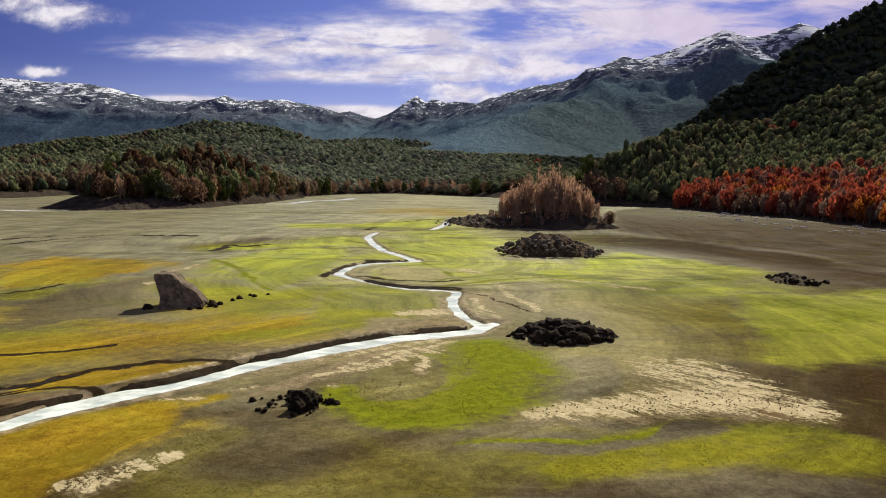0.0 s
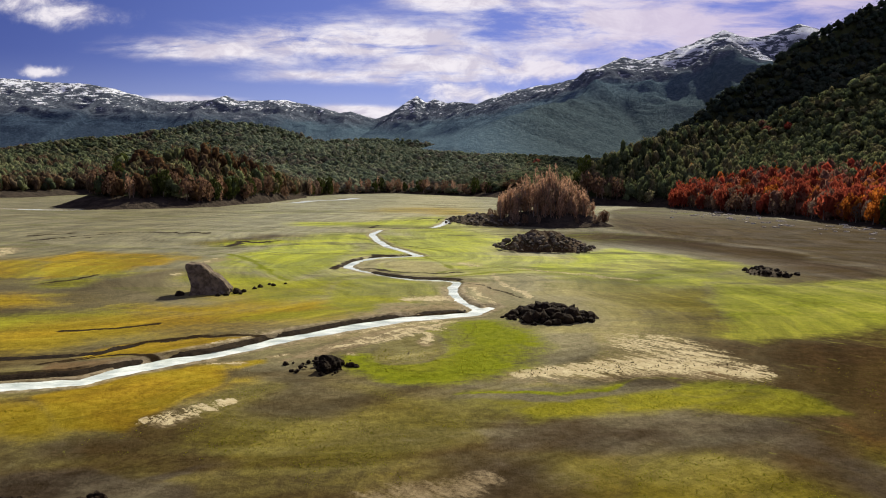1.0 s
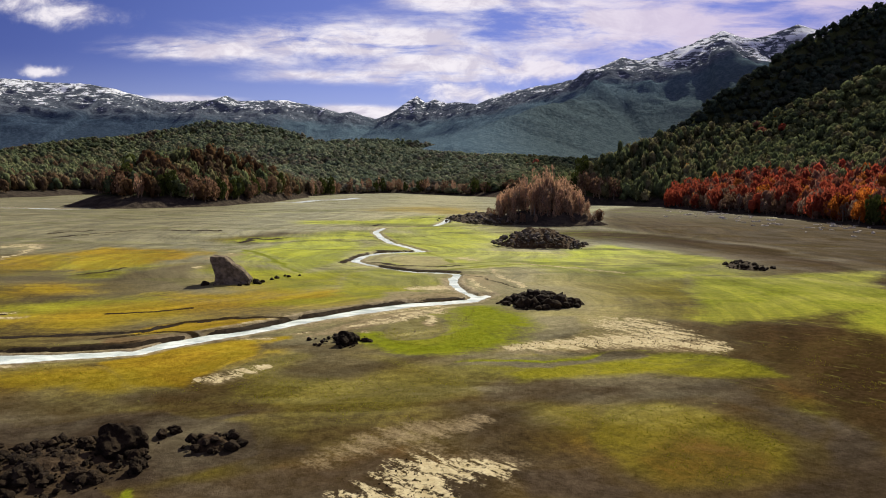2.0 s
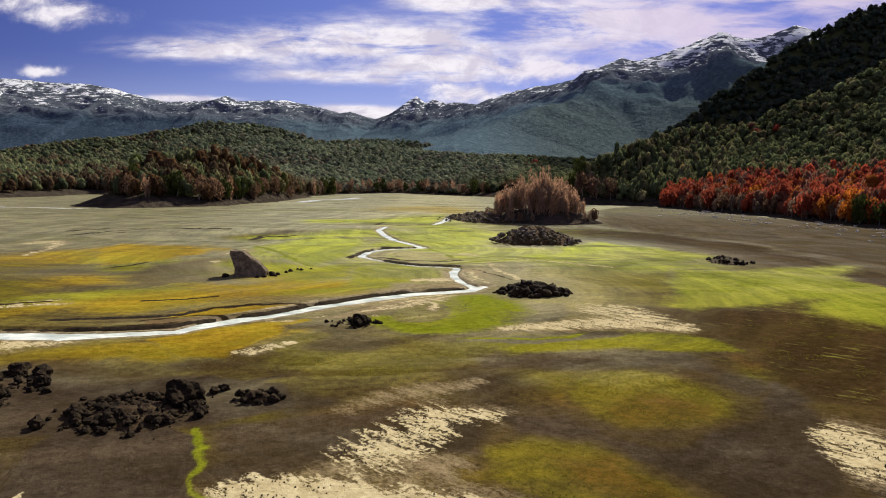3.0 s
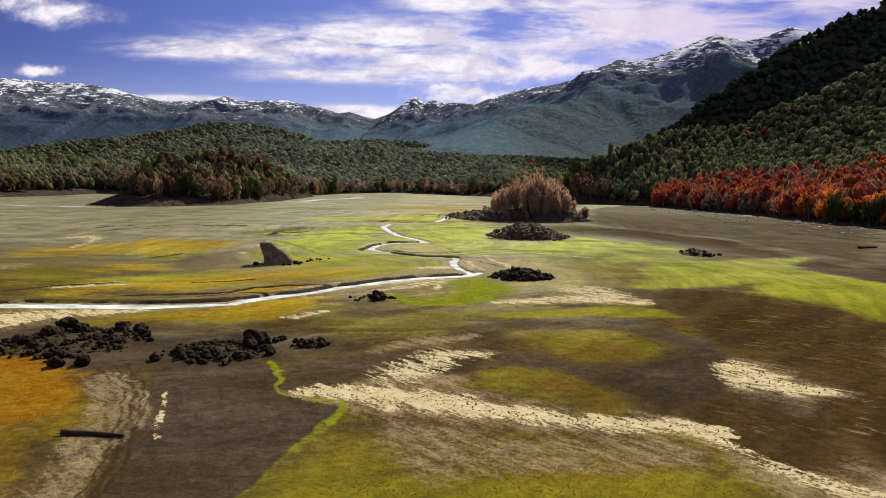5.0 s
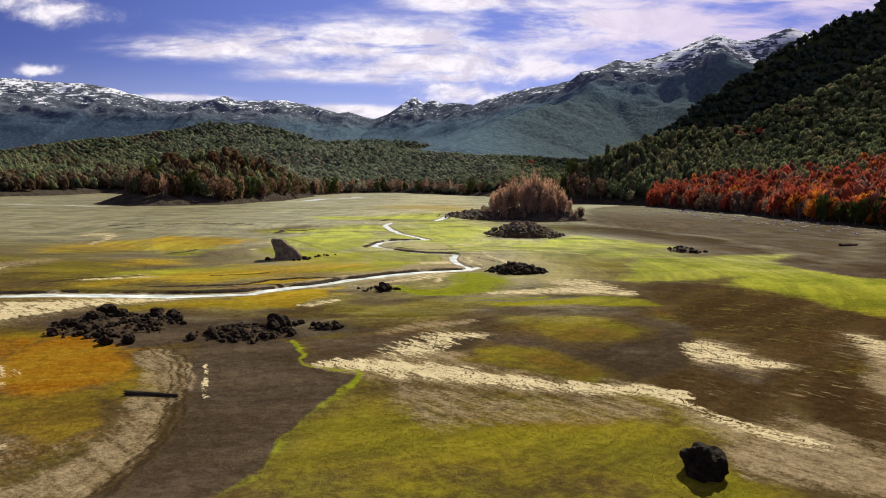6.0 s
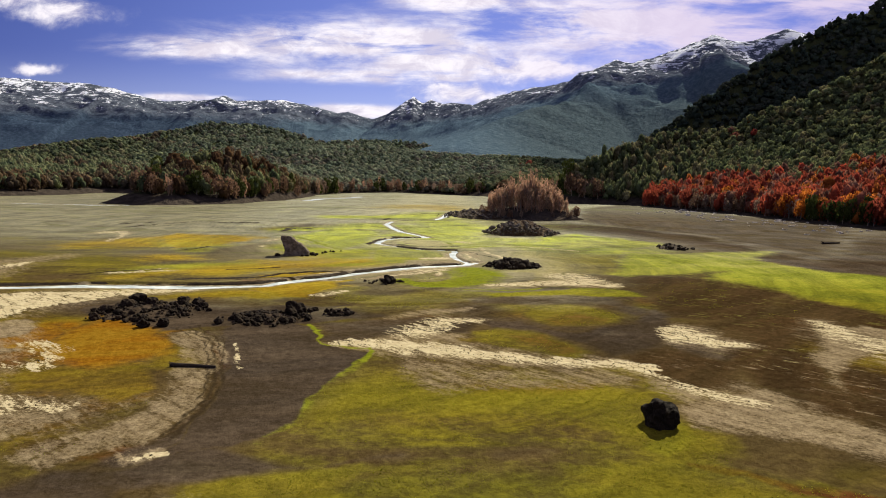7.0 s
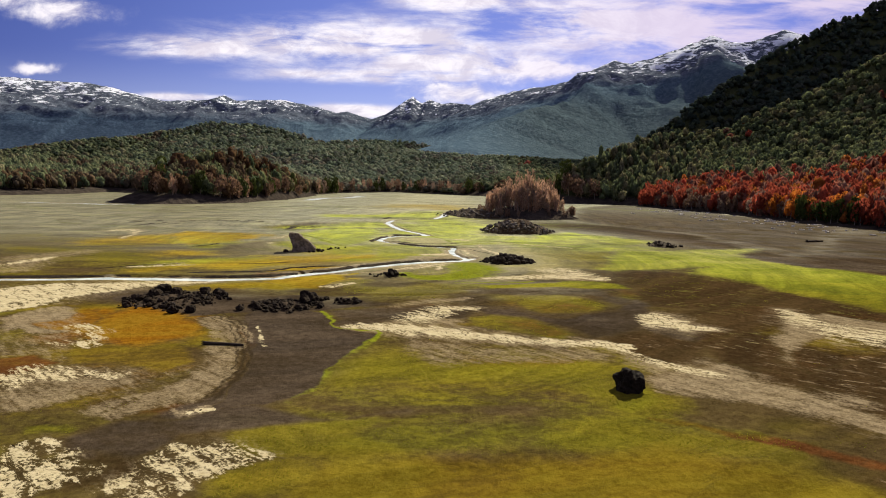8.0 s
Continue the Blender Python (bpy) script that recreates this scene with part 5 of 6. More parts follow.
def mountain_material():
    m, n = material("snowy_rock")
    at = n.node("ShaderNodeTexCoord").outputs["Object"]
    xyz = n.node("ShaderNodeSeparateXYZ")
    n.put(xyz.inputs[0], at)
    high = xyz.outputs[2]
    broad = n.noise(at, 0.004, 6, 0.6)
    strata = n.noise(at, 0.021, 9, 0.74, (0.9, 1.0, 2.0), 0.3, 0.4)
    fine = n.noise(at, 0.06, 5, 0.7)
    level = n.math("ADD", high, n.math("MULTIPLY", n.math("SUBTRACT", broad, 0.5), 220.0))
    level = n.math("SUBTRACT", level, n.math("MULTIPLY", n.math("MULTIPLY", n.step(xyz.outputs[0], -50.0, 500.0), n.math("SUBTRACT", 1.0, n.step(xyz.outputs[1], 2300.0, 2850.0))), 300.0))
    # Rock and woods take distance haze as a blue tint in their colours.
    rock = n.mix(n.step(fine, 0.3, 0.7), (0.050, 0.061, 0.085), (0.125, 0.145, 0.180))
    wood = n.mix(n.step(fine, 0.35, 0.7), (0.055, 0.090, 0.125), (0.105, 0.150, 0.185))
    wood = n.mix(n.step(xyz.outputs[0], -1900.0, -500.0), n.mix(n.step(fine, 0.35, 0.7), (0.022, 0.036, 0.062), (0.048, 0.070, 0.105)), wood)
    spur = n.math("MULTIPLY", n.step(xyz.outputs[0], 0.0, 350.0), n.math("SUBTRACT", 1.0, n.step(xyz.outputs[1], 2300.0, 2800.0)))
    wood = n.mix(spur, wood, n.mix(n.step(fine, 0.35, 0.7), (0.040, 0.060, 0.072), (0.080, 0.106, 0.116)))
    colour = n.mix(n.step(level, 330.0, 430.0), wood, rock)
    streaks = n.noise(at, 0.030, 8, 0.66, (0.8, 0.5, 2.4), 0.5, 0.6)
    field = n.noise(at, 0.0075, 5, 0.6, (1.0, 0.8, 1.6), 0.4, 0.8)
    drift = n.math("ADD", n.math("MULTIPLY", streaks, 0.52), n.math("MULTIPLY", n.math("ADD", strata, field), 0.24))
    drift = n.math("ADD", drift, n.math("MULTIPLY", n.math("SUBTRACT", n.step(level, 380.0, 640.0), 0.5), 0.09))
    snow = n.math("MULTIPLY", n.step(level, 370.0, 450.0), n.step(n.math("ADD", drift, n.math("MULTIPLY", n.math("SUBTRACT", fine, 0.5), 0.10)), 0.520, 0.555))
    steep = n.node("ShaderNodeSeparateXYZ")
    n.put(steep.inputs[0], n.node("ShaderNodeNewGeometry").outputs["Normal"])
    snow = n.math("MULTIPLY", snow, n.step(steep.outputs[2], 0.60, 0.80))
    colour = n.mix(snow, colour, (0.82, 0.85, 0.92))
    bare = n.step(level, 330.0, 430.0)
    relief = n.math("ADD", n.math("MULTIPLY", strata, n.math("ADD", 0.15, n.math("MULTIPLY", bare, 0.85))), n.math("MULTIPLY", fine, 0.6))
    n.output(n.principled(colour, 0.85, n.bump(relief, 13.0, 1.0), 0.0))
    return m


LAKE_BED, WATER = ground_material(), water_material()
RUBBLE = rock_material("rubble_earth", (0.034, 0.021, 0.011), (0.078, 0.052, 0.030), (0.11, 0.080, 0.050))
# Very dark earth: the bank face's shade is put into its colour.
EARTH = rock_material("bank_earth", (0.010, 0.007, 0.004), (0.026, 0.018, 0.011), (0.040, 0.029, 0.018))
BASALT = rock_material("basalt", (0.011, 0.007, 0.005), (0.034, 0.024, 0.015), (0.070, 0.053, 0.036))
BLACK_ROCK = rock_material("black_rock", (0.008, 0.006, 0.004), (0.022, 0.017, 0.012), (0.06, 0.05, 0.035))
# Lighter than basalt because haze over the far heaps is in its colour.
HAZED_LAVA = rock_material("lava", (0.050, 0.042, 0.037), (0.135, 0.115, 0.098), (0.22, 0.19, 0.16))
SLAB = rock_material("slab_rock", (0.065, 0.053, 0.042), (0.19, 0.155, 0.12), (0.30, 0.25, 0.20))
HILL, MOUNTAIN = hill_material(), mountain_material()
FOREST = foliage_material("forest_leaves", through_leaf=0.45)
BARK = bark_material("bark", (0.12, 0.09, 0.07), (0.34, 0.28, 0.23))
DRIFT = bark_material("driftwood", (0.020, 0.015, 0.011), (0.065, 0.050, 0.038))
BLEACHED = bark_material("bleached_wood", (0.48, 0.43, 0.35), (0.74, 0.69, 0.60))
LEAVES = {
    "crimson": foliage_material("crimson_leaves", False, (0.27, 0.062, 0.038), 0.40, 0.5),
    "orange": foliage_material("orange_leaves", False, (0.42, 0.135, 0.026), 0.40, 0.5),
    "russet": foliage_material("russet_leaves", False, (0.17, 0.105, 0.072), 0.35, 0.4),
    "green": foliage_material("green_leaves", False, (0.050, 0.062, 0.018), 0.40),
    "bare": foliage_material("bare_twigs", False, (0.38, 0.235, 0.165), 0.35, 0.5),
    "grey": foliage_material("grey_twigs", False, (0.24, 0.17, 0.13), 0.40, 0.4),
}

# ---- the large structure ----


def mesh_object(name, verts, faces, mat, smooth=False):
    me = bpy.data.meshes.new(name)
    me.from_pydata(verts, [], faces)
    me.materials.append(mat)
    if smooth:
        me.shade_smooth()
    return new(name, me)


def sheet(name, X, Y, Z, mat):
    rows, cols = X.shape
    k = np.arange(rows * cols).reshape(rows, cols)
    faces = np.stack([k[:-1, :-1], k[:-1, 1:], k[1:, 1:], k[1:, :-1]], -1).reshape(-1, 4)
    me = bpy.data.meshes.new(name)
    me.vertices.add(rows * cols)
    me.vertices.foreach_set("co", np.stack([X, Y, Z], -1).astype(np.float32).ravel())
    me.loops.add(faces.size)
    me.loops.foreach_set("vertex_index", faces.astype(np.int32).ravel())
    me.polygons.add(len(faces))
    me.polygons.foreach_set("loop_start", np.arange(0, faces.size, 4, dtype=np.int32))
    me.update(calc_edges=True)
    me.shade_smooth()
    me.materials.append(mat)
    return new(name, me)


def put_colours(me, name, values):
    layer = me.attributes.new(name, "FLOAT_COLOR", "POINT")
    layer.data.foreach_set("color", values.astype(np.float32).ravel())


def covers(x, y):
    """What covers the ground at each place, each from 0 to 1."""
    reach = np.clip(y / 60, 1, 4)
    wx = x + reach * (2.2 * fbm(x * 0.16, y * 0.16, 4, 71) + 0.8 * fbm(x * 0.8, y * 0.8, 3, 72))
    wy = y + reach * (2.2 * fbm(x * 0.16, y * 0.16, 4, 73) + 0.8 * fbm(x * 0.8, y * 0.8, 3, 74))
    fx = x + 2.6 * fbm(x * 0.25, y * 0.25, 3, 75)
    fy = y + 2.6 * fbm(x * 0.25, y * 0.25, 3, 76)
    cover = {k: np.zeros(x.shape) for k in ("green", "ochre", "sand", "rust", "dark", "orange", "olive", "brown", "pale", "soil", "mud", "moss")}
    for kind, weight, line in STROKES:
        inner, outer = (0.0, 1.55) if kind == "sand" else (0.1, 2.0)
        span = 2.8 * max(p[2] for p in line) + 4
        near = (x > min(p[0] for p in line) - span) & (x < max(p[0] for p in line) + span) & (y > min(p[1] for p in line) - span) & (y < max(p[1] for p in line) + span)
        if near.any():
            d, r, _ = along(fx[near], fy[near], line) if kind == "moss" else along(wx[near], wy[near], line)
            cover[kind][near] = np.maximum(cover[kind][near], weight * (1 - ease(d / r, inner, outer)))
            if kind == "sand":
                cover["pale"][near] = np.maximum(cover["pale"][near], 0.75 * weight * (1 - ease(d / (1.7 * r + 0.4), 0.2, 1.6)))
    _, edge = river_bed(x, y)
    bx, by = x, y
    for deep, reach, line in CUTS:
        d, _, side = along(bx, by, line)
        # Dark rim on wet earth, with the shade of the cut face painted in.
        rim = np.where(side < 0, 1 - ease(d, 0.3, 1.0), 1 - ease(d, 0.1, 0.4)) * min(1, 0.5 + deep * 0.5) * (0.45 + 0.9 * fbm(x * 0.25, y * 0.25, 3, 35))
        cover["soil"] = np.maximum(cover["soil"], rim)
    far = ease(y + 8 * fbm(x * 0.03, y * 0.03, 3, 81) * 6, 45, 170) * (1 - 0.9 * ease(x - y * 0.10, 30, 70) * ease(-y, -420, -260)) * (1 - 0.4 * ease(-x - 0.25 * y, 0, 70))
    plain = 1 - ease(y, 90, 170)
    east = ease(x - 0.37 * (y + 60) + 14 * fbm(x * 0.05, y * 0.05, 3, 83) - 16 * (1 - ease(y, -20, 25)), -13, 15)
    cover["olive"] = np.maximum(cover["olive"], plain * (0.36 + 1.1 * fbm(x * 0.05, y * 0.09, 4, 85)))
    cover["brown"] = np.maximum(cover["brown"], plain * east * (0.9 + 0.8 * fbm(x * 0.06, y * 0.1, 4, 87)))
    bare = plain * east * np.clip(0.55 + 1.6 * fbm(x * 0.07, y * 0.09, 4, 86), 0, 1) * (1 - ease(y, 55, 95))
    for k in ("green", "olive"):
        cover[k] = cover[k] * (1 - 0.8 * bare)
    for k in ("green", "ochre", "olive", "orange", "brown"):
        cover[k] = cover[k] * (1 - 0.9 * cover["mud"])
    cover["dark"] = np.maximum(cover["dark"], cover["mud"])
    for kind, weight, soft, clear, ring in AREAS:
        span = 2 * soft + 2
        near = (x > min(q[0] for q in ring) - span) & (x < max(q[0] for q in ring) + span) & (y > min(q[1] for q in ring) - span) & (y < max(q[1] for q in ring) + span)
        if not near.any():
            continue
        px, py = fx[near], fy[near]
        if soft > 1:
            px, py = px + soft * 1.6 * fbm(px * 0.12, py * 0.12, 4, 77), py + soft * 1.6 * fbm(px * 0.12, py * 0.12, 4, 78)
        d, _, _ = along(px, py, [(*q, 0) for q in ring + ring[:1]])
        d = np.where(inside(px, py, ring), -d, d)
        mask = 1 - ease(d, -soft, soft)
        for k in cover:
            if k not in ("moss", "soil", "mud") and not (k == "sand" and kind != "sand"):
                cover[k][near] *= 1 - clear * mask
        kind = "dark" if kind == "mud" else kind
        cover[kind][near] = np.maximum(cover[kind][near], weight * mask)
    cover["green"] = np.maximum(cover["green"], 0.5 * cover["moss"])
    return cover, edge, far


def river_distance(x, y):
    return np.minimum(along(x, y, RIVER)[0], along(x, y, UPPER)[0])


def build_ground():
    ys, y = [-4000, -1500, -600, -250, -140, -90], -66.0
    while y < 760:
        ys.append(y)
        y += 0.36 if y < 45 else 0.36 * (y / 45) ** (0.9 if y < 210 else 1.15)
    ys = np.array(ys + [850, 1000, 1300, 2000, 3200, 4880])
    us = np.concatenate([[-60, -20, -8, -4, -2.2, -1.5, -1.2], np.linspace(-1.05, 1.05, 620), [1.2, 1.5, 2.2, 4, 8, 20, 60]])
    half = 0.74 * np.clip(ys + 85, 30, 800) + 6
    X = us[None, :] * half[:, None]
    X = np.clip(X, -4800, 4800)
    Y = np.repeat(ys[:, None], len(us), 1)
    Z = ground_height(X, Y)
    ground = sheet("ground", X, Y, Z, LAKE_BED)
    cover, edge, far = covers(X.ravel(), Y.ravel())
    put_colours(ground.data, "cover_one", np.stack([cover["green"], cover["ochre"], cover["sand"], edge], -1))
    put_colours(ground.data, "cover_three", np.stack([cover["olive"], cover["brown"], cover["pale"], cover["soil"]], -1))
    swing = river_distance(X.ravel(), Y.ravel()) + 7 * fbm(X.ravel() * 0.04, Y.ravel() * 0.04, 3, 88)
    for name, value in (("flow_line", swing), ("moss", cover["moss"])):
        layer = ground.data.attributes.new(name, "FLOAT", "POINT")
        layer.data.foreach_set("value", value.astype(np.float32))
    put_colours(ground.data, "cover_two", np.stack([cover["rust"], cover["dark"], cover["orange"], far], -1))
    return tagged(ground, "dried lake bed of brown mud, green algae and pale silt", "ground", kind="structure")


def ribbon(name, line, level, label):
    """Water that lies in a carved bed, wider than the bed so that the banks shape its margin."""
    fine = smooth_line(line, 6)
    verts, faces = [], []
    for k, p in enumerate(fine):
        t = (fine[min(k + 1, len(fine) - 1)] - fine[max(k - 1, 0)]).to_2d().normalized()
        side = Vector((-t.y, t.x)) * (p.z + 0.9)
        for f in (-1, -0.33, 0.33, 1):
            verts.append((p.x + side.x * f, p.y + side.y * f, level))
        if k:
            i = 4 * k
            faces += [(i - 4 + j, i - 3 + j, i + 1 + j, i + j) for j in range(3)]
    return tagged(mesh_object(name, verts, faces, WATER, True), label, "river", kind="structure")


def smooth_line(line, steps):
    pts = [Vector(p) for p in line]
    fine = []
    for k in range(len(pts) - 1):
        a, b, c, d = pts[max(k - 1, 0)], pts[k], pts[k + 1], pts[min(k + 2, len(pts) - 1)]
        for i in range(steps):
            t = i / steps
            fine.append(0.5 * ((2 * b) + (c - a) * t + (2 * a - 5 * b + 4 * c - d) * t * t + (3 * b - a - 3 * c + d) * t**3))
    fine.append(pts[-1])
    return fine


def cut_bank(deep, line):
    """The steep earth face of a cut bank, crumbled and uneven, facing the low side."""
    fine = smooth_line(line, 26)
    verts, faces = [], []
    profile = ((0.18, 0.08), (-0.06, 0.22), (-0.22, 0.14), (-0.50, -0.12), (-0.75, -0.42), (-1.3, -0.75))
    for k, p in enumerate(fine):
        t = (fine[min(k + 1, len(fine) - 1)] - fine[max(k - 1, 0)]).to_2d().normalized()
        side = Vector((-t.y, t.x))
        f = k / (len(fine) - 1)
        end = min(1, min(f, 1 - f) * 9)
        crumble = 0.55 * noise.noise(Vector((p.x * 0.25, p.y * 0.25, 3))) + 0.08 * noise.noise(Vector((p.x * 1.7, p.y * 1.7, 5)))
        tall = end * deep * max(0.3, 0.72 + 0.5 * noise.noise(Vector((p.x * 0.12, p.y * 0.12, 8))) + 0.45 * noise.noise(Vector((p.x * 0.6, p.y * 0.6, 4))))
        for j, (o, z) in enumerate(profile):
            o = o + crumble * (1 if 0 < j < 5 else 0.4) + 0.06 * noise.noise(Vector((p.x * 3, p.y * 3, j * 2.0)))
            verts.append((p.x + side.x * o, p.y + side.y * o, z * tall - (0.1 if j in (0, 5) else 0)))
        if k:
            i = len(profile) * k
            w = len(profile)
            faces += [(i - w + j, i + j, i + 1 + j, i - w + 1 + j) for j in range(w - 1)]
    return tagged(mesh_object("river_bank", verts, faces, EARTH), "low cut bank of wet earth along the river, darkened for its shaded face", "river bank", kind="structure")


ground = build_ground()
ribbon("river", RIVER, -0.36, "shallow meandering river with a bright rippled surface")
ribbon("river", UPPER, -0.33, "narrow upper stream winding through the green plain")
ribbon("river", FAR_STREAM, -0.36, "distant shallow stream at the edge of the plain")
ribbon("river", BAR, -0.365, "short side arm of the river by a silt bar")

for deep, reach, line in CUTS:
    cut_bank(deep, line)

gx, gy = np.meshgrid(np.arange(-1150, 1151, 9.0), np.arange(-400, 1960, 9.0))
gz = hills_height(gx, gy)
tagged(sheet("hill", gx, gy, gz, HILL), "forested hills that rise round the dry lake", "hill", kind="structure")
gx, gy = np.meshgrid(np.arange(-4000, 3001, 15.0), np.arange(1150, 4740, 15.0))
gz = mountain_height(gx, gy)
gz = np.where(gz < 8, np.where(gy > 1640, 6.0, -30.0), gz)
tagged(sheet("mountain", gx, gy, gz, MOUNTAIN), "rocky mountain range with patches of snow above woods tinted for haze", "mountain", kind="structure")

# ---- things ----


def part(name, bm, mat, parent, label=""):
    me = bpy.data.meshes.new(name)
    bm.to_mesh(me)
    bm.free()
    me.materials.append(mat)
    ob = new(name, me)
    ob.parent = parent
    return tagged(ob, label)


def share(name, me, parent, m):
    ob = new(name, me)
    ob.parent = parent
    ob.matrix_basis = m
    return ob


def stone_mesh(seed, detail=2, flat=0.75, rough=0.35, mat=BASALT):
    """A broken, angular stone about 2 m across, its foot at -0.5."""
    r = random.Random(seed)
    bm = bmesh.new()
    bmesh.ops.create_icosphere(bm, subdivisions=detail, radius=1)
    cuts = [(Vector((r.uniform(-1, 1), r.uniform(-1, 1), r.uniform(-0.6, 1))).normalized(), r.uniform(0.55, 0.85)) for _ in range(9)]
    off = Vector((r.uniform(0, 50), r.uniform(0, 50), r.uniform(0, 50)))
    for v in bm.verts:
        for way, far in cuts:
            over = v.co.dot(way) - far
            if over > 0:
                v.co -= way * over * 0.9
        v.co += v.co.normalized() * rough * 0.6 * (noise.noise(v.co * 1.7 + off) + 0.5 * noise.noise(v.co * 4 + off) + (0.3 * noise.noise(v.co * 9 + off) if detail > 2 else 0))
        v.co.z *= flat
    me = bpy.data.meshes.new("rock")
    bm.to_mesh(me)
    bm.free()
    me.materials.append(mat)
    return me


HAZED_STONES = [stone_mesh(30 + k, 2, random.Random(k).uniform(0.6, 0.95), 0.45, HAZED_LAVA) for k in range(7)]
BLOCKS = [stone_mesh(60 + k, 4, random.Random(k).uniform(0.75, 0.95), 0.40) for k in range(4)]
STONES = [stone_mesh(k, 2, random.Random(k).uniform(0.6, 0.95)) for k in range(9)]


def mound_mesh(rx, ry, high, seed):
    """The rough heap under the loose stones, with its foot just below the ground."""
    rings, spokes = 24, 84
    verts, faces = [(0, 0, high)], []
    for i in range(1, rings + 1):
        f = i / rings
        for j in range(spokes):
            a = 2 * math.pi * j / spokes
            wob = 1 + 0.28 * noise.noise(Vector((math.cos(a) * 1.6, math.sin(a) * 1.6, seed)))
            x, y = math.cos(a) * rx * f * wob, math.sin(a) * ry * f * wob
            lump = 0.55 * high * (1 - f) * noise.noise(Vector((x * 2.2 / rx + seed, y * 2.2 / ry, seed + 9))) + (0.1 + 0.07 * high) * (noise.noise(Vector((x * 0.9, y * 0.9, seed))) + 0.8 * abs(noise.noise(Vector((x * 2.1, y * 2.1, seed + 4)))))
            verts.append((x, y, high * (1 - f * f) ** 1.1 * (1 - 0.15 * f) + lump - 0.25 * f))
    for j in range(spokes):
        k = (j + 1) % spokes
        faces.append((0, 1 + j, 1 + k))
        for i in range(rings - 1):
            a, b = 1 + i * spokes, 1 + (i + 1) * spokes
            faces.append((a + j, b + j, b + k, a + k))
    me = bpy.data.meshes.new("mound")
    me.from_pydata(verts, [], faces)
    me.materials.append(RUBBLE)
    return me


def rock_pile(x, y, rx, ry, high, count, size, seed, label, turn=0.0, big=(), stock=None):
    """A heap of dark stones: big holds (x, y, size) of single large ones, from the heap's middle."""
    r = random.Random(seed)
    pile = tagged(new("rock_pile"), label, "rock pile", "rock piles on the plain")
    pile.matrix_basis = pose(x, y, 0, 0, 0, turn)
    if high > 0.3:
        share("mound", mound_mesh(rx * 0.86, ry * 0.86, high, seed), pile, Matrix())
    for k in range(count):
        a, f = r.uniform(0, 2 * math.pi), math.sqrt(r.random()) * (1.15 if r.random() < 0.15 else 0.95)
        px, py = math.cos(a) * rx * f, math.sin(a) * ry * f
        s = size * (0.30 + 1.25 * r.random() ** 2.8)
        z = max(high * (1 - min(f, 1) ** 2) * 0.85, 0)
        share("rock", r.choice(stock or STONES), pile, pose(px, py, z + s * 0.2, r.uniform(-20, 20), r.uniform(-20, 20), r.uniform(0, 360)) @ Matrix.Diagonal((s, s * r.uniform(0.7, 1.1), s * r.uniform(0.7, 1.1), 1)))
    for px, py, s in big:
        share("rock", r.choice(BLOCKS), pile, pose(px, py, s * 0.4, 0, 0, r.uniform(0, 360)) @ Matrix.Diagonal((s, s, s, 1)))
    return pile


rock_pile(-13.2, 54.5, 3.6, 3.4, 0.25, 40, 0.42, 1, "small scatter of black rocks round one large lump", 0, [(1.1, -1.0, 1.25), (0.0, 0.3, 0.7), (2.0, 0.8, 0.6)])
rock_pile(15.4, 80.5, 6.0, 4.8, 1.3, 190, 0.95, 2, "heap of black broken rocks on the grassy plain")
rock_pile(72.5, 130.0, 5.6, 6.0, 1.2, 90, 0.6, 3, "low heap of black rocks on bright green ground", -25)
rock_pile(29.5, 176.0, 15.0, 13.0, 5.2, 295, 0.80, 4, "large mound of dark lava rubble", stock=HAZED_STONES)
rock_pile(20.0, 290.0, 20.0, 28.0, 4.2, 290, 0.95, 5, "low field of dark lava rubble beside the wooded island", 20, stock=HAZED_STONES)
rock_pile(-46.5, 23.5, 8.6, 7.4, 0.7, 290, 0.40, 6, "scattered heap of black rocks on bare mud", -14, [(-6.0, 5.6, 1.5), (-2.2, 3.6, 1.2), (-4.6, 1.2, 1.2), (1.2, 7.0, 1.15), (3.6, 7.6, 1.0), (4.4, 7.0, 0.8), (6.4, 4.8, 0.8), (-5.0, -2.2, 1.1), (-0.8, -0.5, 0.9), (2.8, 1.6, 0.8), (8.4, -7.4, 0.9), (6.2, -8.6, 0.9), (4.0, -6.0, 0.8), (-3.4, -6.6, 0.9)])
rock_pile(-27.0, 20.0, 6.2, 5.0, 0.7, 295, 0.36, 7, "scattered heap of black rocks with one large round block", 5, [(3.5, 1.9, 1.7), (-4.6, -0.4, 0.9), (-4.0, -1.6, 0.7), (-0.6, -2.4, 1.0), (-1.6, 0.2, 0.8), (1.0, -0.8, 0.9), (2.4, -2.2, 0.7), (3.6, -2.6, 0.7), (5.8, -1.2, 0.7), (5.4, 4.6, 0.55), (6.2, 5.4, 0.6), (-6.4, -3.0, 0.7), (-2.8, 2.6, 0.6), (0.4, 3.0, 0.6)])
rock_pile(-17.6, 23.6, 2.6, 1.7, 0.85, 26, 0.42, 8, "small flat outcrop of brown rock at a mud margin")


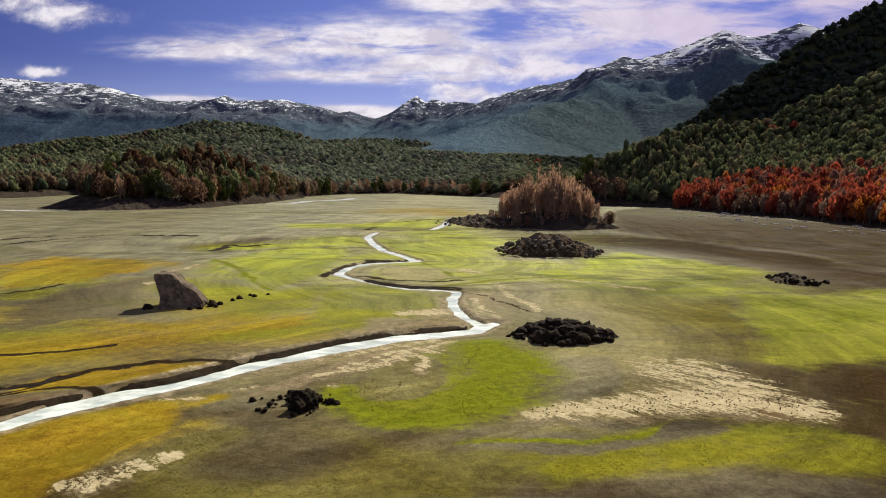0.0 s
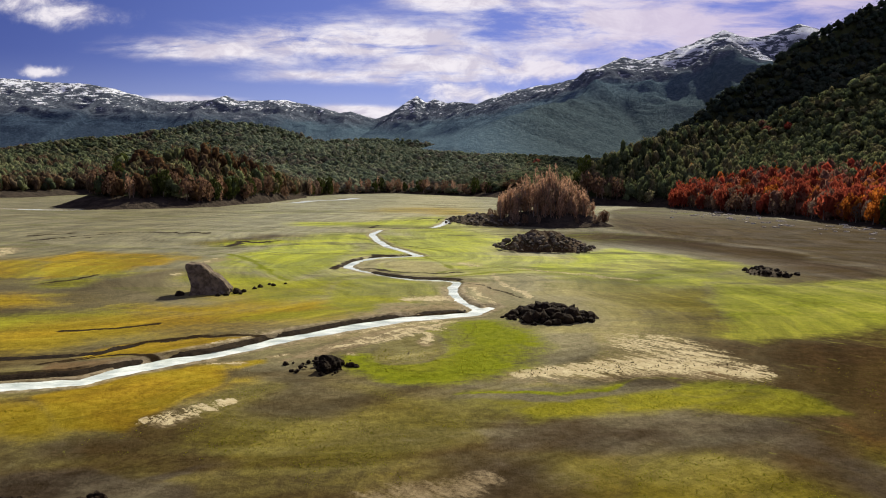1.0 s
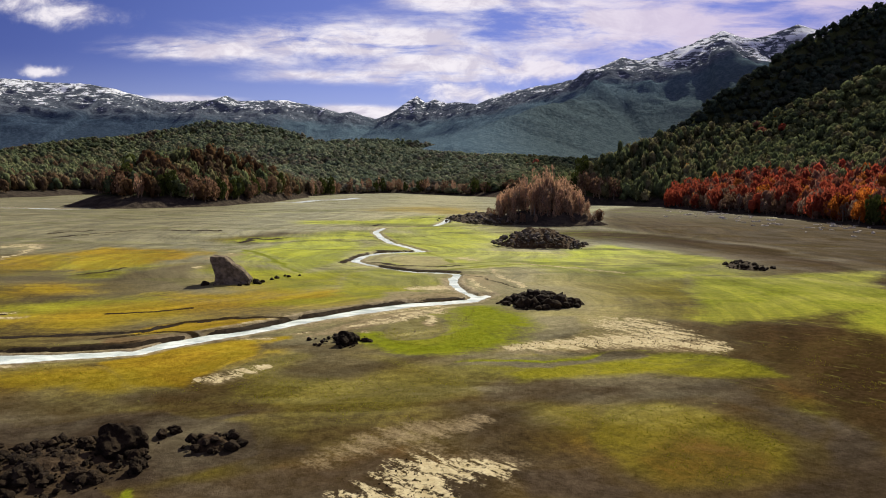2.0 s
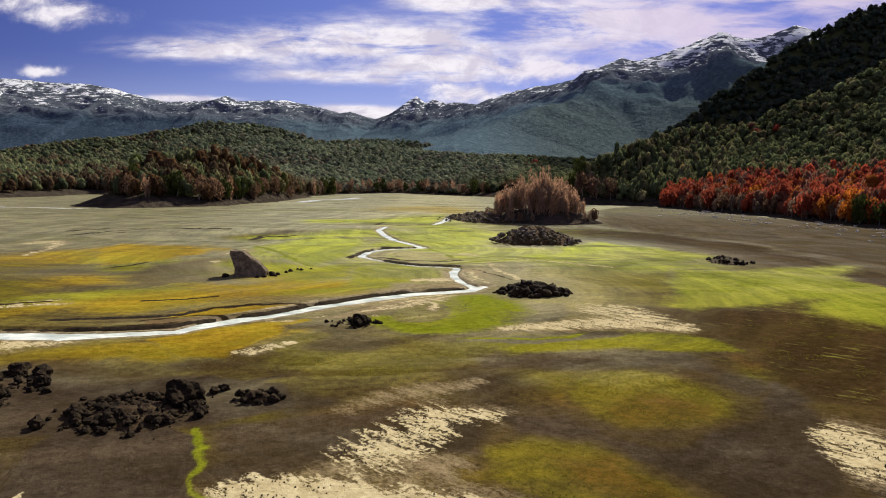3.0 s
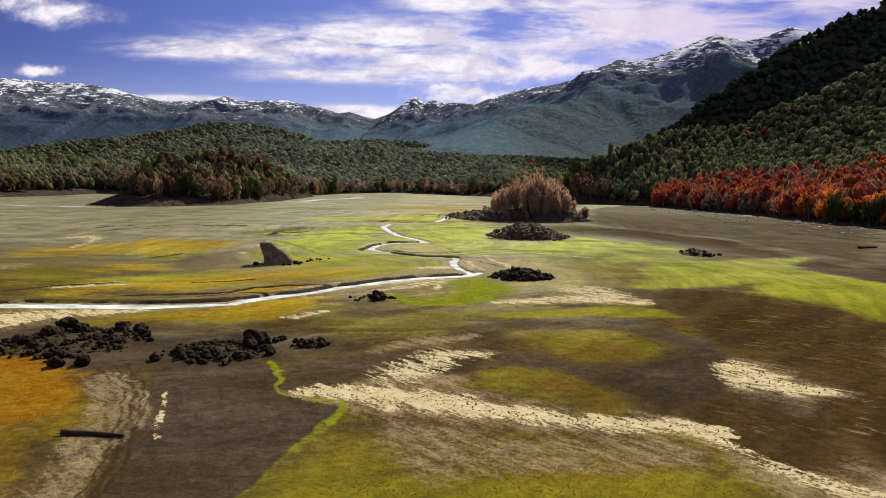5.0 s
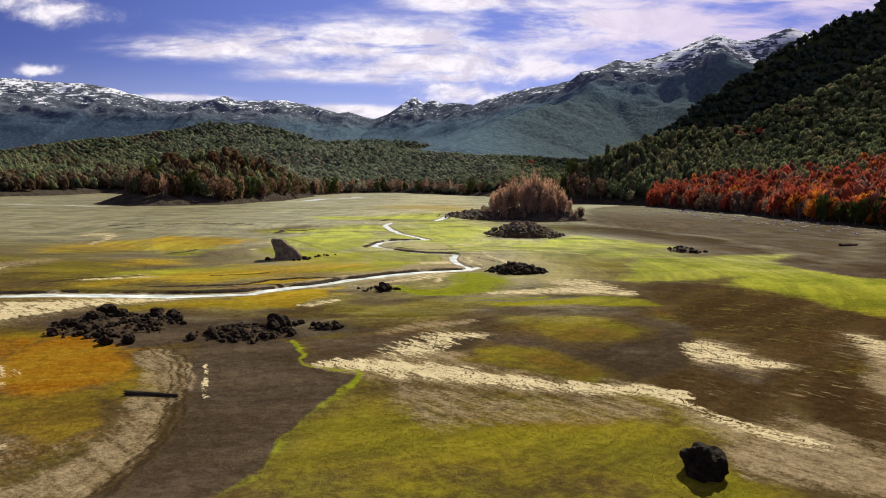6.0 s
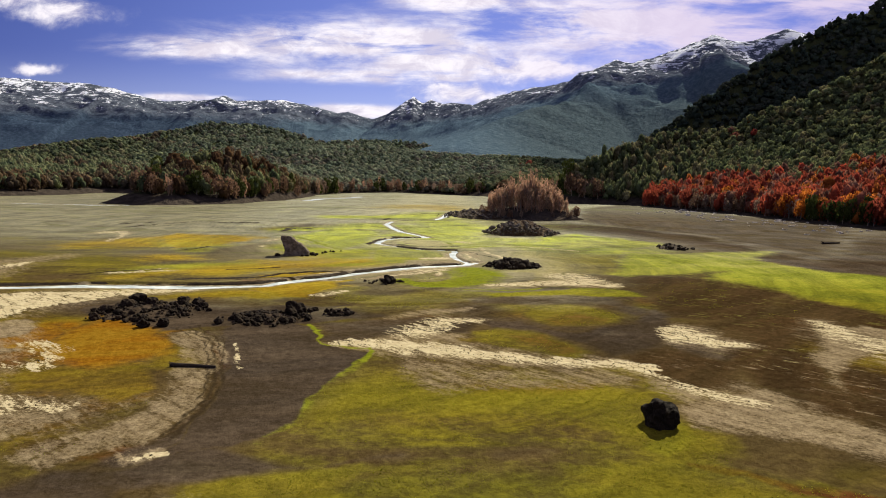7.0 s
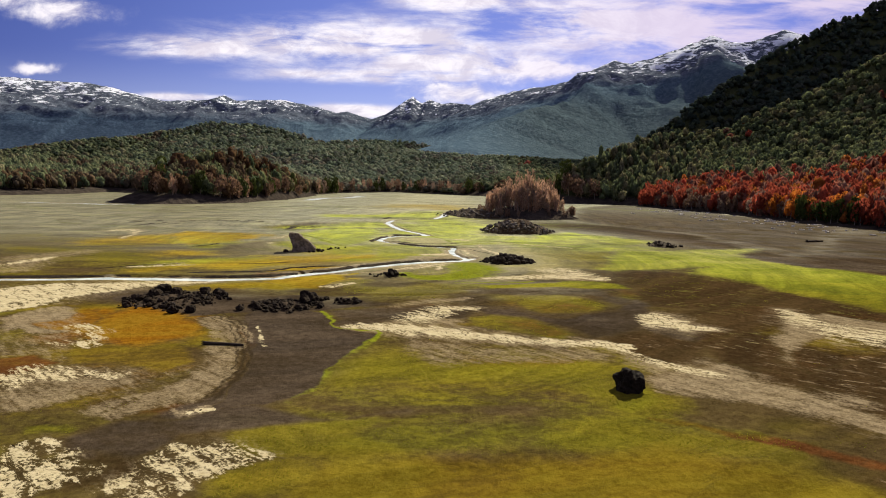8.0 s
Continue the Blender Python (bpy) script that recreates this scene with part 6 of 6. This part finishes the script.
def slab_rock():
    """A leaning wedge of rock: steep and high at one end, running down to a low tail."""
    rock = tagged(new("slab_boulder"), "large wedge-shaped grey-brown boulder standing on the plain", "boulder")
    rock.matrix_basis = pose(-40.6, 97.0, -0.2, 0, 0, 8)
    bm = bmesh.new()
    bmesh.ops.create_cube(bm, size=1)
    bmesh.ops.subdivide_edges(bm, edges=bm.edges[:], cuts=11, use_grid_fill=True)
    for v in bm.verts:
        u, w, h = v.co.x + 0.5, v.co.y, v.co.z + 0.5
        crest = 5.5 - 1.1 * u - 2.2 * max(0, 0.06 - u) if u < 0.34 else (5.13 - 5.4 * (u - 0.34) if u < 0.86 else 2.32 - 9.0 * (u - 0.86))
        x = -3.3 + 6.9 * u + 0.5 * math.sin(math.pi * min(1, h * 1.1)) * (1 - u) ** 3 - 0.7 * (h - 0.5) * (1 - u) ** 2
        y = w * (5.4 - 2.2 * u) * (1 - 0.30 * h) + 0.9 * h * (1 - u)
        p = Vector((x, y, crest * h))
        p += 0.35 * Vector((noise.noise(p * 0.5), noise.noise(p * 0.5 + Vector((9, 0, 0))), noise.noise(p * 0.6 + Vector((0, 9, 0)))))
        p += 0.22 * Vector((noise.noise(p * 1.9), noise.noise(p * 1.9 + Vector((5, 0, 0))), noise.noise(p * 1.9 + Vector((0, 5, 0)))))
        v.co = p
    part("slab", bm, SLAB, rock)
    r = random.Random(5)
    for px, py, s in ((-4.2, -2.6, 0.9), (3.6, -1.8, 0.7), (4.6, 0.3, 0.9), (5.4, 1.5, 0.6), (4.0, 2.0, 0.6), (6.4, 4.5, 0.5), (6.9, 6.5, 0.6), (7.8, 9.5, 0.4), (8.8, 8.6, 0.5), (5.6, -0.6, 0.45), (2.4, -2.8, 0.5), (10.5, 10.5, 0.35)):
        loose = tagged(new("rock", r.choice(STONES)), "loose dark rock beside a large boulder", "rock", "rocks beside the slab")
        loose.matrix_basis = pose(-40.6 + px, 97.0 + py, 0.25 * s, 0, 0, r.uniform(0, 360)) @ Matrix.Diagonal((s, s, s, 1))


def lone_boulder():
    me = stone_mesh(77, 4, 0.8, 0.42)
    me.materials.clear()
    me.materials.append(BLACK_ROCK)
    boulder = tagged(new("boulder", me), "single black boulder on mossy green ground", "boulder")
    boulder.matrix_basis = pose(17.0, -19.1, 0.6, -14, 10, 55) @ Matrix.Diagonal((1.75, 1.6, 1.95, 1))


def log(x, y, length, thick, turn, label, mat, seed, roots=True):
    r = random.Random(seed)
    ob = tagged(new("log"), label, "log", "driftwood")
    ob.matrix_basis = pose(x, y, thick * 0.75, 0, 0, turn)
    bm = bmesh.new()
    rings, spokes = 14, 9
    loops = []
    for i in range(rings + 1):
        f = i / rings
        rad = thick * (1.0 - 0.45 * f) * (1.25 if i == 0 else 1)
        c = Vector(((f - 0.5) * length, 0.12 * length * 0.1 * math.sin(f * 4), -thick * 0.2 * f))
        loops.append([bm.verts.new(c + Vector((0, math.cos(2 * math.pi * j / spokes), math.sin(2 * math.pi * j / spokes))) * rad * (1 + 0.25 * noise.noise(Vector((f * 6, j, seed))))) for j in range(spokes)])
    for a, b in zip(loops, loops[1:]):
        for j in range(spokes):
            bm.faces.new((a[j], a[(j + 1) % spokes], b[(j + 1) % spokes], b[j]))
    bm.faces.new(loops[0][::-1])
    bm.faces.new(loops[-1])
    part("trunk", bm, mat, ob)
    if roots:
        for k in range(6):
            a = k * 1.05 + r.uniform(-0.2, 0.2)
            bm = bmesh.new()
            bmesh.ops.create_cone(bm, cap_ends=True, segments=6, radius1=thick * 0.4, radius2=thick * 0.08, depth=thick * 2.2)
            tip = Vector((-0.9, math.cos(a), math.sin(a))).normalized()
            bmesh.ops.transform(bm, matrix=Matrix.Translation(Vector((-length / 2, 0, 0)) + tip * thick * 1.0) @ tip.to_track_quat("Z", "Y").to_matrix().to_4x4(), verts=bm.verts)
            part("root", bm, mat, ob)
    return ob


slab_rock()
lone_boulder()
log(-28.6, -4.4, 4.9, 0.23, -3, "dark fallen tree trunk with root stump on pale silt", DRIFT, 1)
log(140, 156, 9.0, 0.45, 24, "weathered tree trunk on dark shore mud", DRIFT, 2)

# ---- trees ----


def leaf_cards(r, count, spread, size, shape="round"):
    """Small leaf clumps on the skin of a lobed crown of unit half width and height 0 to 1."""
    verts, faces = [], []
    lobes = []
    total = 11 if shape == "slim" else 6
    for k in range(total):
        z = 0.22 + 0.58 * k / (total - 1)
        wide = 0.46 * math.sqrt(max(0.08, 1 - (2 * z - 0.9) ** 2)) if shape == "round" else 0.45 * (1.05 - z)
        a = k * 2.4 + r.uniform(-0.4, 0.4)
        lobes.append((math.cos(a) * wide, math.sin(a) * wide, z, r.uniform(0.36, 0.54) if shape == "round" else 0.26))
    for _ in range(count):
        lx, ly, lz, lr = r.choice(lobes)
        way = Vector((r.gauss(0, 1), r.gauss(0, 1), r.gauss(0.25, 1))).normalized()
        f = lr * r.uniform(0.75, 1.05)
        c = Vector(((lx + way.x * f) * spread, (ly + way.y * f) * spread, min(max(lz + way.z * f * 0.55, 0.0), 1.05)))
        face = (way + Vector((lx, ly, lz - 0.4)) * 0.8 + Vector((r.gauss(0, 0.45), r.gauss(0, 0.45), r.gauss(0, 0.45)))).normalized()
        a = face.orthogonal().normalized()
        a.rotate(Matrix.Rotation(r.uniform(0, 6.28), 3, face))
        b = face.cross(a)
        s = size * r.uniform(0.55, 1.25)
        k = len(verts)
        verts += [tuple(c + a * s), tuple(c + b * s * 0.8), tuple(c - a * s * 0.9), tuple(c - b * s * 0.7)]
        faces.append((k, k + 1, k + 2, k + 3))
    return np.array(verts), np.array(faces)


def limb(bm, a, b, ra, rb):
    way = Vector(b) - Vector(a)
    m = Matrix.Translation((Vector(a) + Vector(b)) / 2) @ way.to_track_quat("Z", "Y").to_matrix().to_4x4()
    bmesh.ops.create_cone(bm, cap_ends=True, segments=6, radius1=ra, radius2=rb, depth=way.length, matrix=m)


def tree_model(kind, tall, wide, seed, leaves, count, size, low=0.15, shape="round", label=""):
    """A tree with a tapered trunk, limbs and a crown of small leaf clumps."""
    r = random.Random(seed)
    tree = tagged(new("tree"), label, "tree", "trees on the shore")
    bm = bmesh.new()
    lean = Vector((r.uniform(-0.05, 0.05) * tall, r.uniform(-0.05, 0.05) * tall, 0))
    limb(bm, (0, 0, -0.6), lean * 0.5 + Vector((0, 0, tall * 0.5)), tall * 0.018, tall * 0.012)
    limb(bm, lean * 0.5 + Vector((0, 0, tall * 0.49)), lean + Vector((0, 0, tall * 0.93)), tall * 0.012, tall * 0.003)
    for k in range(9):
        f = r.uniform(0.25, 0.8)
        a = r.uniform(0, 6.28)
        root = lean * f + Vector((0, 0, tall * f))
        reach = wide * 0.42 * r.uniform(0.6, 1.1) * (1.1 - f * 0.6)
        limb(bm, root, root + Vector((math.cos(a) * reach, math.sin(a) * reach, reach * r.uniform(0.5, 1.2))), tall * 0.006, tall * 0.0015)
    part("trunk", bm, BARK, tree)
    verts, faces = leaf_cards(r, count, 1.0, size, shape)
    verts = verts * (wide * 0.62, wide * 0.62, tall * (1 - low)) + (0, 0, tall * low)
    me = bpy.data.meshes.new("crown")
    me.from_pydata(verts.tolist(), [], faces.tolist())
    me.materials.append(LEAVES[leaves])
    share("crown", me, tree, Matrix())
    return tree


MODELS = {
    "crimson": [tree_model("beech", 15, 10, 10 + k, "crimson", 420, 0.11, 0.06, label="autumn beech with deep red leaves at the wood's edge") for k in range(3)],
    "orange": [tree_model("beech", 14, 8.5, 20 + k, "orange", 420, 0.11, 0.05, label="autumn tree with bright orange leaves at the wood's edge") for k in range(2)],
    "russet": [tree_model("beech", 13, 8.5, 30 + k, "russet", 360, 0.10, 0.06, label="half-bare autumn tree with russet leaves at the shore") for k in range(3)],
    "green": [tree_model("coigue", 15, 9, 40 + k, "green", 420, 0.11, 0.04, label="evergreen tree with dense dark leaves at the shore") for k in range(3)],
    "bare": [tree_model("bare", 15, 4.2, 50 + k, "bare", 230, 0.085, 0.03, label="slim autumn tree with sparse reddish-brown twigs") for k in range(4)],
    "grey": [tree_model("bare", 12, 6.0, 60 + k, "grey", 280, 0.10, 0.05, label="leafless grey-brown tree at the foot of the wood") for k in range(2)],
}
USED = set()


def plant(kind, x, y, z, size, r, group):
    k = r.randrange(len(MODELS[kind]))
    model = MODELS[kind][k]
    m = pose(x, y, z, 0, 0, r.uniform(0, 360)) @ Matrix.Diagonal((size * r.uniform(0.85, 1.15), size * r.uniform(0.85, 1.15), size, 1))
    if (kind, k) in USED:
        made = copy_thing(model, m)
    else:
        USED.add((kind, k))
        made = model
    made.matrix_basis = m
    return tagged(made, group=group)


def height_at(x, y):
    return float(hills_height(np.array([x]), np.array([y]))[0])


def shore_walk(line, step, r):
    for p, q in zip(line, line[1:]):
        gap = math.hypot(q[0] - p[0], q[1] - p[1])
        for k in range(max(1, int(gap / step))):
            f = (k + r.random() * 0.8) / max(1, int(gap / step))
            yield p[0] + f * (q[0] - p[0]), p[1] + f * (q[1] - p[1])


r = random.Random(3)
EAST_SHORE = [(223, 150), (219, 229), (214, 250), (206, 288), (208, 368), (192, 429), (183, 512)]
for row in range(3):
    for x, y in shore_walk(EAST_SHORE, 6.5 + row, r):
        px, py = x + 3 + row * 8 + r.uniform(-2, 2), y + r.uniform(-2, 2)
        roll = r.random()
        if y < 262:
            kind = "green" if roll < 0.35 else ("crimson" if roll < 0.75 else "russet")
        elif y < 300 and row == 0:
            kind = "green" if roll < 0.5 else "orange"
        elif y < 345:
            kind = "orange" if roll < 0.55 else ("crimson" if roll < 0.85 else "grey")
        elif row == 0:
            kind = "grey" if roll < 0.3 else ("russet" if roll < 0.6 else "crimson")
        else:
            kind = "crimson" if roll < 0.55 else ("orange" if roll < 0.65 else ("russet" if roll < 0.85 else "grey"))
        plant(kind, px, py, height_at(px, py) - 0.2, r.uniform(0.75, 1.2) * (0.9 if row == 0 else 1.05), r, "trees of the autumn wood")
for row in range(2):
    for x, y in shore_walk([(150, 541), (121, 543), (110, 600)], 6.0, r):
        px, py = x + r.uniform(-2, 4), y + 3 + row * 7
        plant(("grey", "grey", "russet", "green")[r.randrange(4)], px, py, height_at(px, py) - 0.2, r.uniform(1.0, 1.6), r, "trees of the headland")
for row in range(1):
    for x, y in shore_walk([(-142, 560), (-150, 470), (-161, 412), (-190, 378), (-212, 382), (-233, 407), (-246, 470)], 7.0, r):
        px, py = (x - 8, y + 13) if x < -168 else (x - 4, y + 4)
        px, py = px + r.uniform(-2, 2), py + r.uniform(-2, 2)
        px, py = px + (16 if x < -220 else 0) - 3 * row, py + 6 * row
        plant(("russet", "green", "green", "russet", "bare")[r.randrange(5)], px, py, height_at(px, py) - 0.2, r.uniform(0.85, 1.3), r, "trees of the cape")
for x, y in shore_walk([(60, 784), (16, 820), (-72, 925), (-140, 805), (-152, 690)], 9.0, r):
    py = y + r.uniform(2, 14)
    plant(("green", "bare", "grey", "russet")[r.randrange(4)], x + r.uniform(-3, 3), py, max(height_at(x, py), 0) - 0.2, r.uniform(0.8, 1.5), r, "trees of the far shore")

# the wooded island
me = mound_mesh(31, 20, 6.5, 21)
me.materials.clear()
me.materials.append(HILL)
island = tagged(new("island", me), "low dark knoll of earth and scrub on the dry lake bed", "island", kind="structure")
island.matrix_basis = pose(49, 284, -0.3)
for k in range(95):
    a, f = r.uniform(0, 6.283), math.sqrt(r.random()) * 0.82
    px, py = math.cos(a) * 28 * f - 2, math.sin(a) * 14 * f
    z = 6.0 * (1 - f * f)
    size = (1.5 - 0.9 * f) * r.uniform(0.82, 1.08)
    plant("bare" if r.random() < 0.85 else "grey", 49 + px, 284 + py, z - 0.5, size, r, "trees of the island")

for k in range(24):
    a = r.uniform(0, 6.283)
    px, py = math.cos(a) * 27 - 1, math.sin(a) * 15
    plant("grey" if r.random() < 0.6 else "russet", 49 + px, 284 + py, 0.6, r.uniform(0.32, 0.55), r, "shrubs at the island's foot")

# woods on the slopes


def lumpy_crown(r, lobes, detail, cards):
    """One crown as triangles: lumpy lobes and loose leaf clumps; half width 1, height 0 to 1."""
    bm = bmesh.new()
    for k in range(lobes):
        z = 0.30 + 0.42 * k / max(1, lobes - 1)
        wide = 0.50 * (1 - 0.75 * (k / max(1, lobes - 1)) ** 2)
        a = k * 2.4 + r.uniform(-0.5, 0.5)
        size = r.uniform(0.42, 0.58)
        made = bmesh.ops.create_icosphere(bm, subdivisions=detail, radius=1)["verts"]
        off = Vector((r.uniform(0, 40), r.uniform(0, 40), r.uniform(0, 40)))
        for v in made:
            bulge = 0.92 + 0.7 * noise.noise(v.co * 1.9 + off) + 0.35 * noise.noise(v.co * 4 + off)
            v.co = Vector((math.cos(a) * wide + v.co.x * size * bulge, math.sin(a) * wide + v.co.y * size * bulge, z + v.co.z * size * 0.62 * bulge))
    bmesh.ops.triangulate(bm, faces=bm.faces[:])
    verts = [tuple(v.co) for v in bm.verts]
    bm.verts.index_update()
    faces = [tuple(v.index for v in f.verts) for f in bm.faces]
    bm.free()
    cv, cf = leaf_cards(r, cards, 1.16, 0.11)
    base = len(verts)
    verts += [tuple(v) for v in cv]
    for q in cf:
        faces += [(base + q[0], base + q[1], base + q[2]), (base + q[0], base + q[2], base + q[3])]
    return np.array(verts), np.array(faces)


def forest(name, label, xs, ys, sizes, tall, tints, lobes, detail, cards, seed):
    """Many trees in one mesh: each a lumpy crown in its own tint."""
    rr = random.Random(seed)
    stock = [lumpy_crown(rr, lobes, detail, cards) for _ in range(7)]
    pick = rng.integers(0, 7, len(xs))
    zs = hills_height(xs, ys)
    V, F, C = [], [], []
    base = 0
    for k in range(7):
        own = np.nonzero(pick == k)[0]
        if not len(own):
            continue
        v, f = stock[k]
        a = rng.uniform(0, 6.283, len(own))
        ca, sa = np.cos(a)[:, None], np.sin(a)[:, None]
        s = sizes[own][:, None] * 0.5
        x = (v[None, :, 0] * ca - v[None, :, 1] * sa) * s + xs[own][:, None]
        y = (v[None, :, 0] * sa + v[None, :, 1] * ca) * s + ys[own][:, None]
        z = v[None, :, 2] * (tall[own][:, None]) + zs[own][:, None] - 0.4
        V.append(np.stack([x, y, z], -1).reshape(-1, 3))
        F.append((f[None] + (np.arange(len(own)) * len(v))[:, None, None] + base).reshape(-1, 3))
        C.append(np.repeat(np.concatenate([tints[own], np.ones((len(own), 1))], 1), len(v), 0))
        base += len(own) * len(v)
    V, F, C = np.concatenate(V), np.concatenate(F), np.concatenate(C)
    me = bpy.data.meshes.new(name)
    me.vertices.add(len(V))
    me.vertices.foreach_set("co", V.astype(np.float32).ravel())
    me.loops.add(F.size)
    me.loops.foreach_set("vertex_index", F.astype(np.int32).ravel())
    me.polygons.add(len(F))
    me.polygons.foreach_set("loop_start", np.arange(0, F.size, 3, dtype=np.int32))
    me.update(calc_edges=True)
    put_colours(me, "tint", C)
    me.materials.append(FOREST)
    return tagged(new(name, me), label, "forest", kind="stuff")


def scatter(x0, x1, y0, y1, step):
    gx, gy = np.meshgrid(np.arange(x0, x1, step), np.arange(y0, y1, step))
    gx = gx.ravel() + rng.uniform(-0.5, 0.5, gx.size) * step
    gy = gy.ravel() + rng.uniform(-0.5, 0.5, gy.size) * step
    keep = (np.abs(gx) < 0.74 * (gy + 95) + 30) & (lake_distance(gx, gy) > 5)
    return gx[keep], gy[keep]


GREENS = np.array([(0.095, 0.122, 0.064), (0.125, 0.150, 0.076), (0.155, 0.172, 0.084), (0.165, 0.155, 0.086)])
AUTUMN = np.array([(0.28, 0.060, 0.036), (0.25, 0.055, 0.036), (0.22, 0.085, 0.060), (0.33, 0.110, 0.030), (0.20, 0.110, 0.085)])
BROWNS = np.array([(0.105, 0.062, 0.036), (0.130, 0.078, 0.042), (0.090, 0.064, 0.042)])


def tints_at(x, y):
    ds, z = lake_distance(x, y), hills_height(x, y)
    t = GREENS[rng.integers(0, 4, len(x))]
    red = (x > 150) & (y < 520) & (ds + 90 * fbm(x * 0.02, y * 0.02, 3, 91) < (270 - 0.60 * (y - 230)) * (0.45 + 0.75 * rng.random(len(x)) ** 0.7))
    spot = (x > 150) & (fbm(x * 0.018, y * 0.018, 3, 97) > 0.17)
    t = np.where((red | (spot & (rng.random(len(x)) < 0.2)))[:, None], AUTUMN[rng.integers(0, 5, len(x))], t)
    brown = (x < 100) & ((ds < 45) | (fbm(x * 0.015, y * 0.015, 3, 93) > 0.12)) & (rng.random(len(x)) < 0.6)
    t = np.where(brown[:, None], BROWNS[rng.integers(0, 3, len(x))], t)
    # Haze put into the far trees' tints, weaker towards the view's left.
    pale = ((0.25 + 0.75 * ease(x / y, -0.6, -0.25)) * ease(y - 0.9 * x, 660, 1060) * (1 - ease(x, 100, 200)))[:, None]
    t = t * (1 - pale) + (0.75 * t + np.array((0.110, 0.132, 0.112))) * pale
    # Back-ridge trees darkened: shade on the slope is put into their tints.
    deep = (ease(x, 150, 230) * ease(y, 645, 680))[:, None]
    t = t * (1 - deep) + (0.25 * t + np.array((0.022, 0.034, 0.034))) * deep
    return t * rng.uniform(0.75, 1.25, (len(x), 1))


x, y = scatter(100, 560, 150, 700, 7.6)
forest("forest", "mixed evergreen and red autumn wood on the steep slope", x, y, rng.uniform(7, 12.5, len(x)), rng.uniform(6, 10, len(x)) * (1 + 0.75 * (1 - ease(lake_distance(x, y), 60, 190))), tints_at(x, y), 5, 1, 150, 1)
x, y = scatter(90, 1000, 700, 1040, 9.5)
forest("forest", "evergreen wood on the high slope, tinted dark for shade", x, y, rng.uniform(12, 19, len(x)), rng.uniform(8, 13, len(x)), tints_at(x, y), 4, 1, 50, 2)
x, y = scatter(-620, -130, 375, 800, 8.0)
back = lake_distance(x, y) > np.where(x < -168, 14, 5)
x, y = x[back], y[back]
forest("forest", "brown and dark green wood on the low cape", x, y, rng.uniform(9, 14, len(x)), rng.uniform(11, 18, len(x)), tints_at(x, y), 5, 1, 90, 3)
x, y = scatter(-1000, 130, 800, 1640, 13.0)
more_x, more_y = scatter(130, 420, 1040, 1640, 14.0)
x, y = np.concatenate([x, more_x]), np.concatenate([y, more_y])
forest("forest", "evergreen wood with brown patches on rolling hills, tinted pale for haze", x, y, rng.uniform(12, 21, len(x)), rng.uniform(7, 12, len(x)), tints_at(x, y), 4, 1, 40, 4)

# pale driftwood and stones along the dark shore
for k in range(105):
    f = r.random()
    y = 190 + 250 * f
    x = 210 - 14 * f - abs(r.gauss(6, 16)) - (26 if r.random() < 0.3 else 0)
    log(x, y, r.uniform(1.0, 4.2), r.uniform(0.18, 0.38), r.uniform(-40, 40), "bleached piece of driftwood on dark mud", BLEACHED, 100 + k, False)

# tufts and clods on the near ground


def tufts(name, label, category, mat, count, wanted, size, seed, blades):
    rg = np.random.default_rng(seed)
    x, y = rg.uniform(-48, 62, count), rg.uniform(-48, 62, count)
    keep = np.abs(x) < 0.74 * (y + 88)
    x, y = x[keep], y[keep]
    cover, edge, far = covers(x, y)
    clump = fbm(x * 0.35, y * 0.35, 3, seed) * 1.6
    keep = (wanted(cover) + clump > 0.55) & (edge < 0.1)
    x, y = x[keep], y[keep]
    z = ground_height(x, y)
    V, F = [], []
    s = size * rg.uniform(0.5, 1.3, len(x))
    for k in range(blades):
        a = rg.uniform(0, 6.283, len(x))
        ca, sa = np.cos(a) * s, np.sin(a) * s
        lean = rg.uniform(-0.5, 0.5, len(x)) * s
        base = len(V) * 3 * len(x)
        V.append(np.stack([np.stack([x + ca * 0.6, y + sa * 0.6, z - 0.03], -1), np.stack([x - ca * 0.6, y - sa * 0.6, z - 0.03], -1), np.stack([x + lean, y + lean * 0.6, z + s * 0.9], -1)], 1).reshape(-1, 3))
        F.append(np.arange(3 * len(x)).reshape(-1, 3) + base)
    V, F = np.concatenate(V), np.concatenate(F)
    me = bpy.data.meshes.new(name)
    me.from_pydata(V.tolist(), [], F.tolist())
    me.materials.append(mat)
    return tagged(new(name, me), label, category, kind="stuff")


tufts("grass", "short tufts of yellow-green grass on the drying mud", "grass", foliage_material("grass_blades", False, (0.17, 0.165, 0.016), 0.5, 0.5), 60000, lambda c: 0.8 * np.maximum(c["olive"], c["green"]) - c["sand"] - c["dark"], 0.085, 5, 3)
tufts("clods", "small dark clods of mud and dead stems", "clods", RUBBLE, 36000, lambda c: 0.66 * c["sand"] + 0.1 * c["pale"] - 0.02, 0.11, 6, 5)
tufts("grass", "dark green clumps of grass on the wet ground", "grass", foliage_material("dark_blades", False, (0.135, 0.145, 0.016), 0.5, 0.5), 60000, lambda c: 0.75 * np.maximum(c["olive"], c["green"]) - c["sand"] - 0.5 * c["dark"], 0.07, 15, 3)
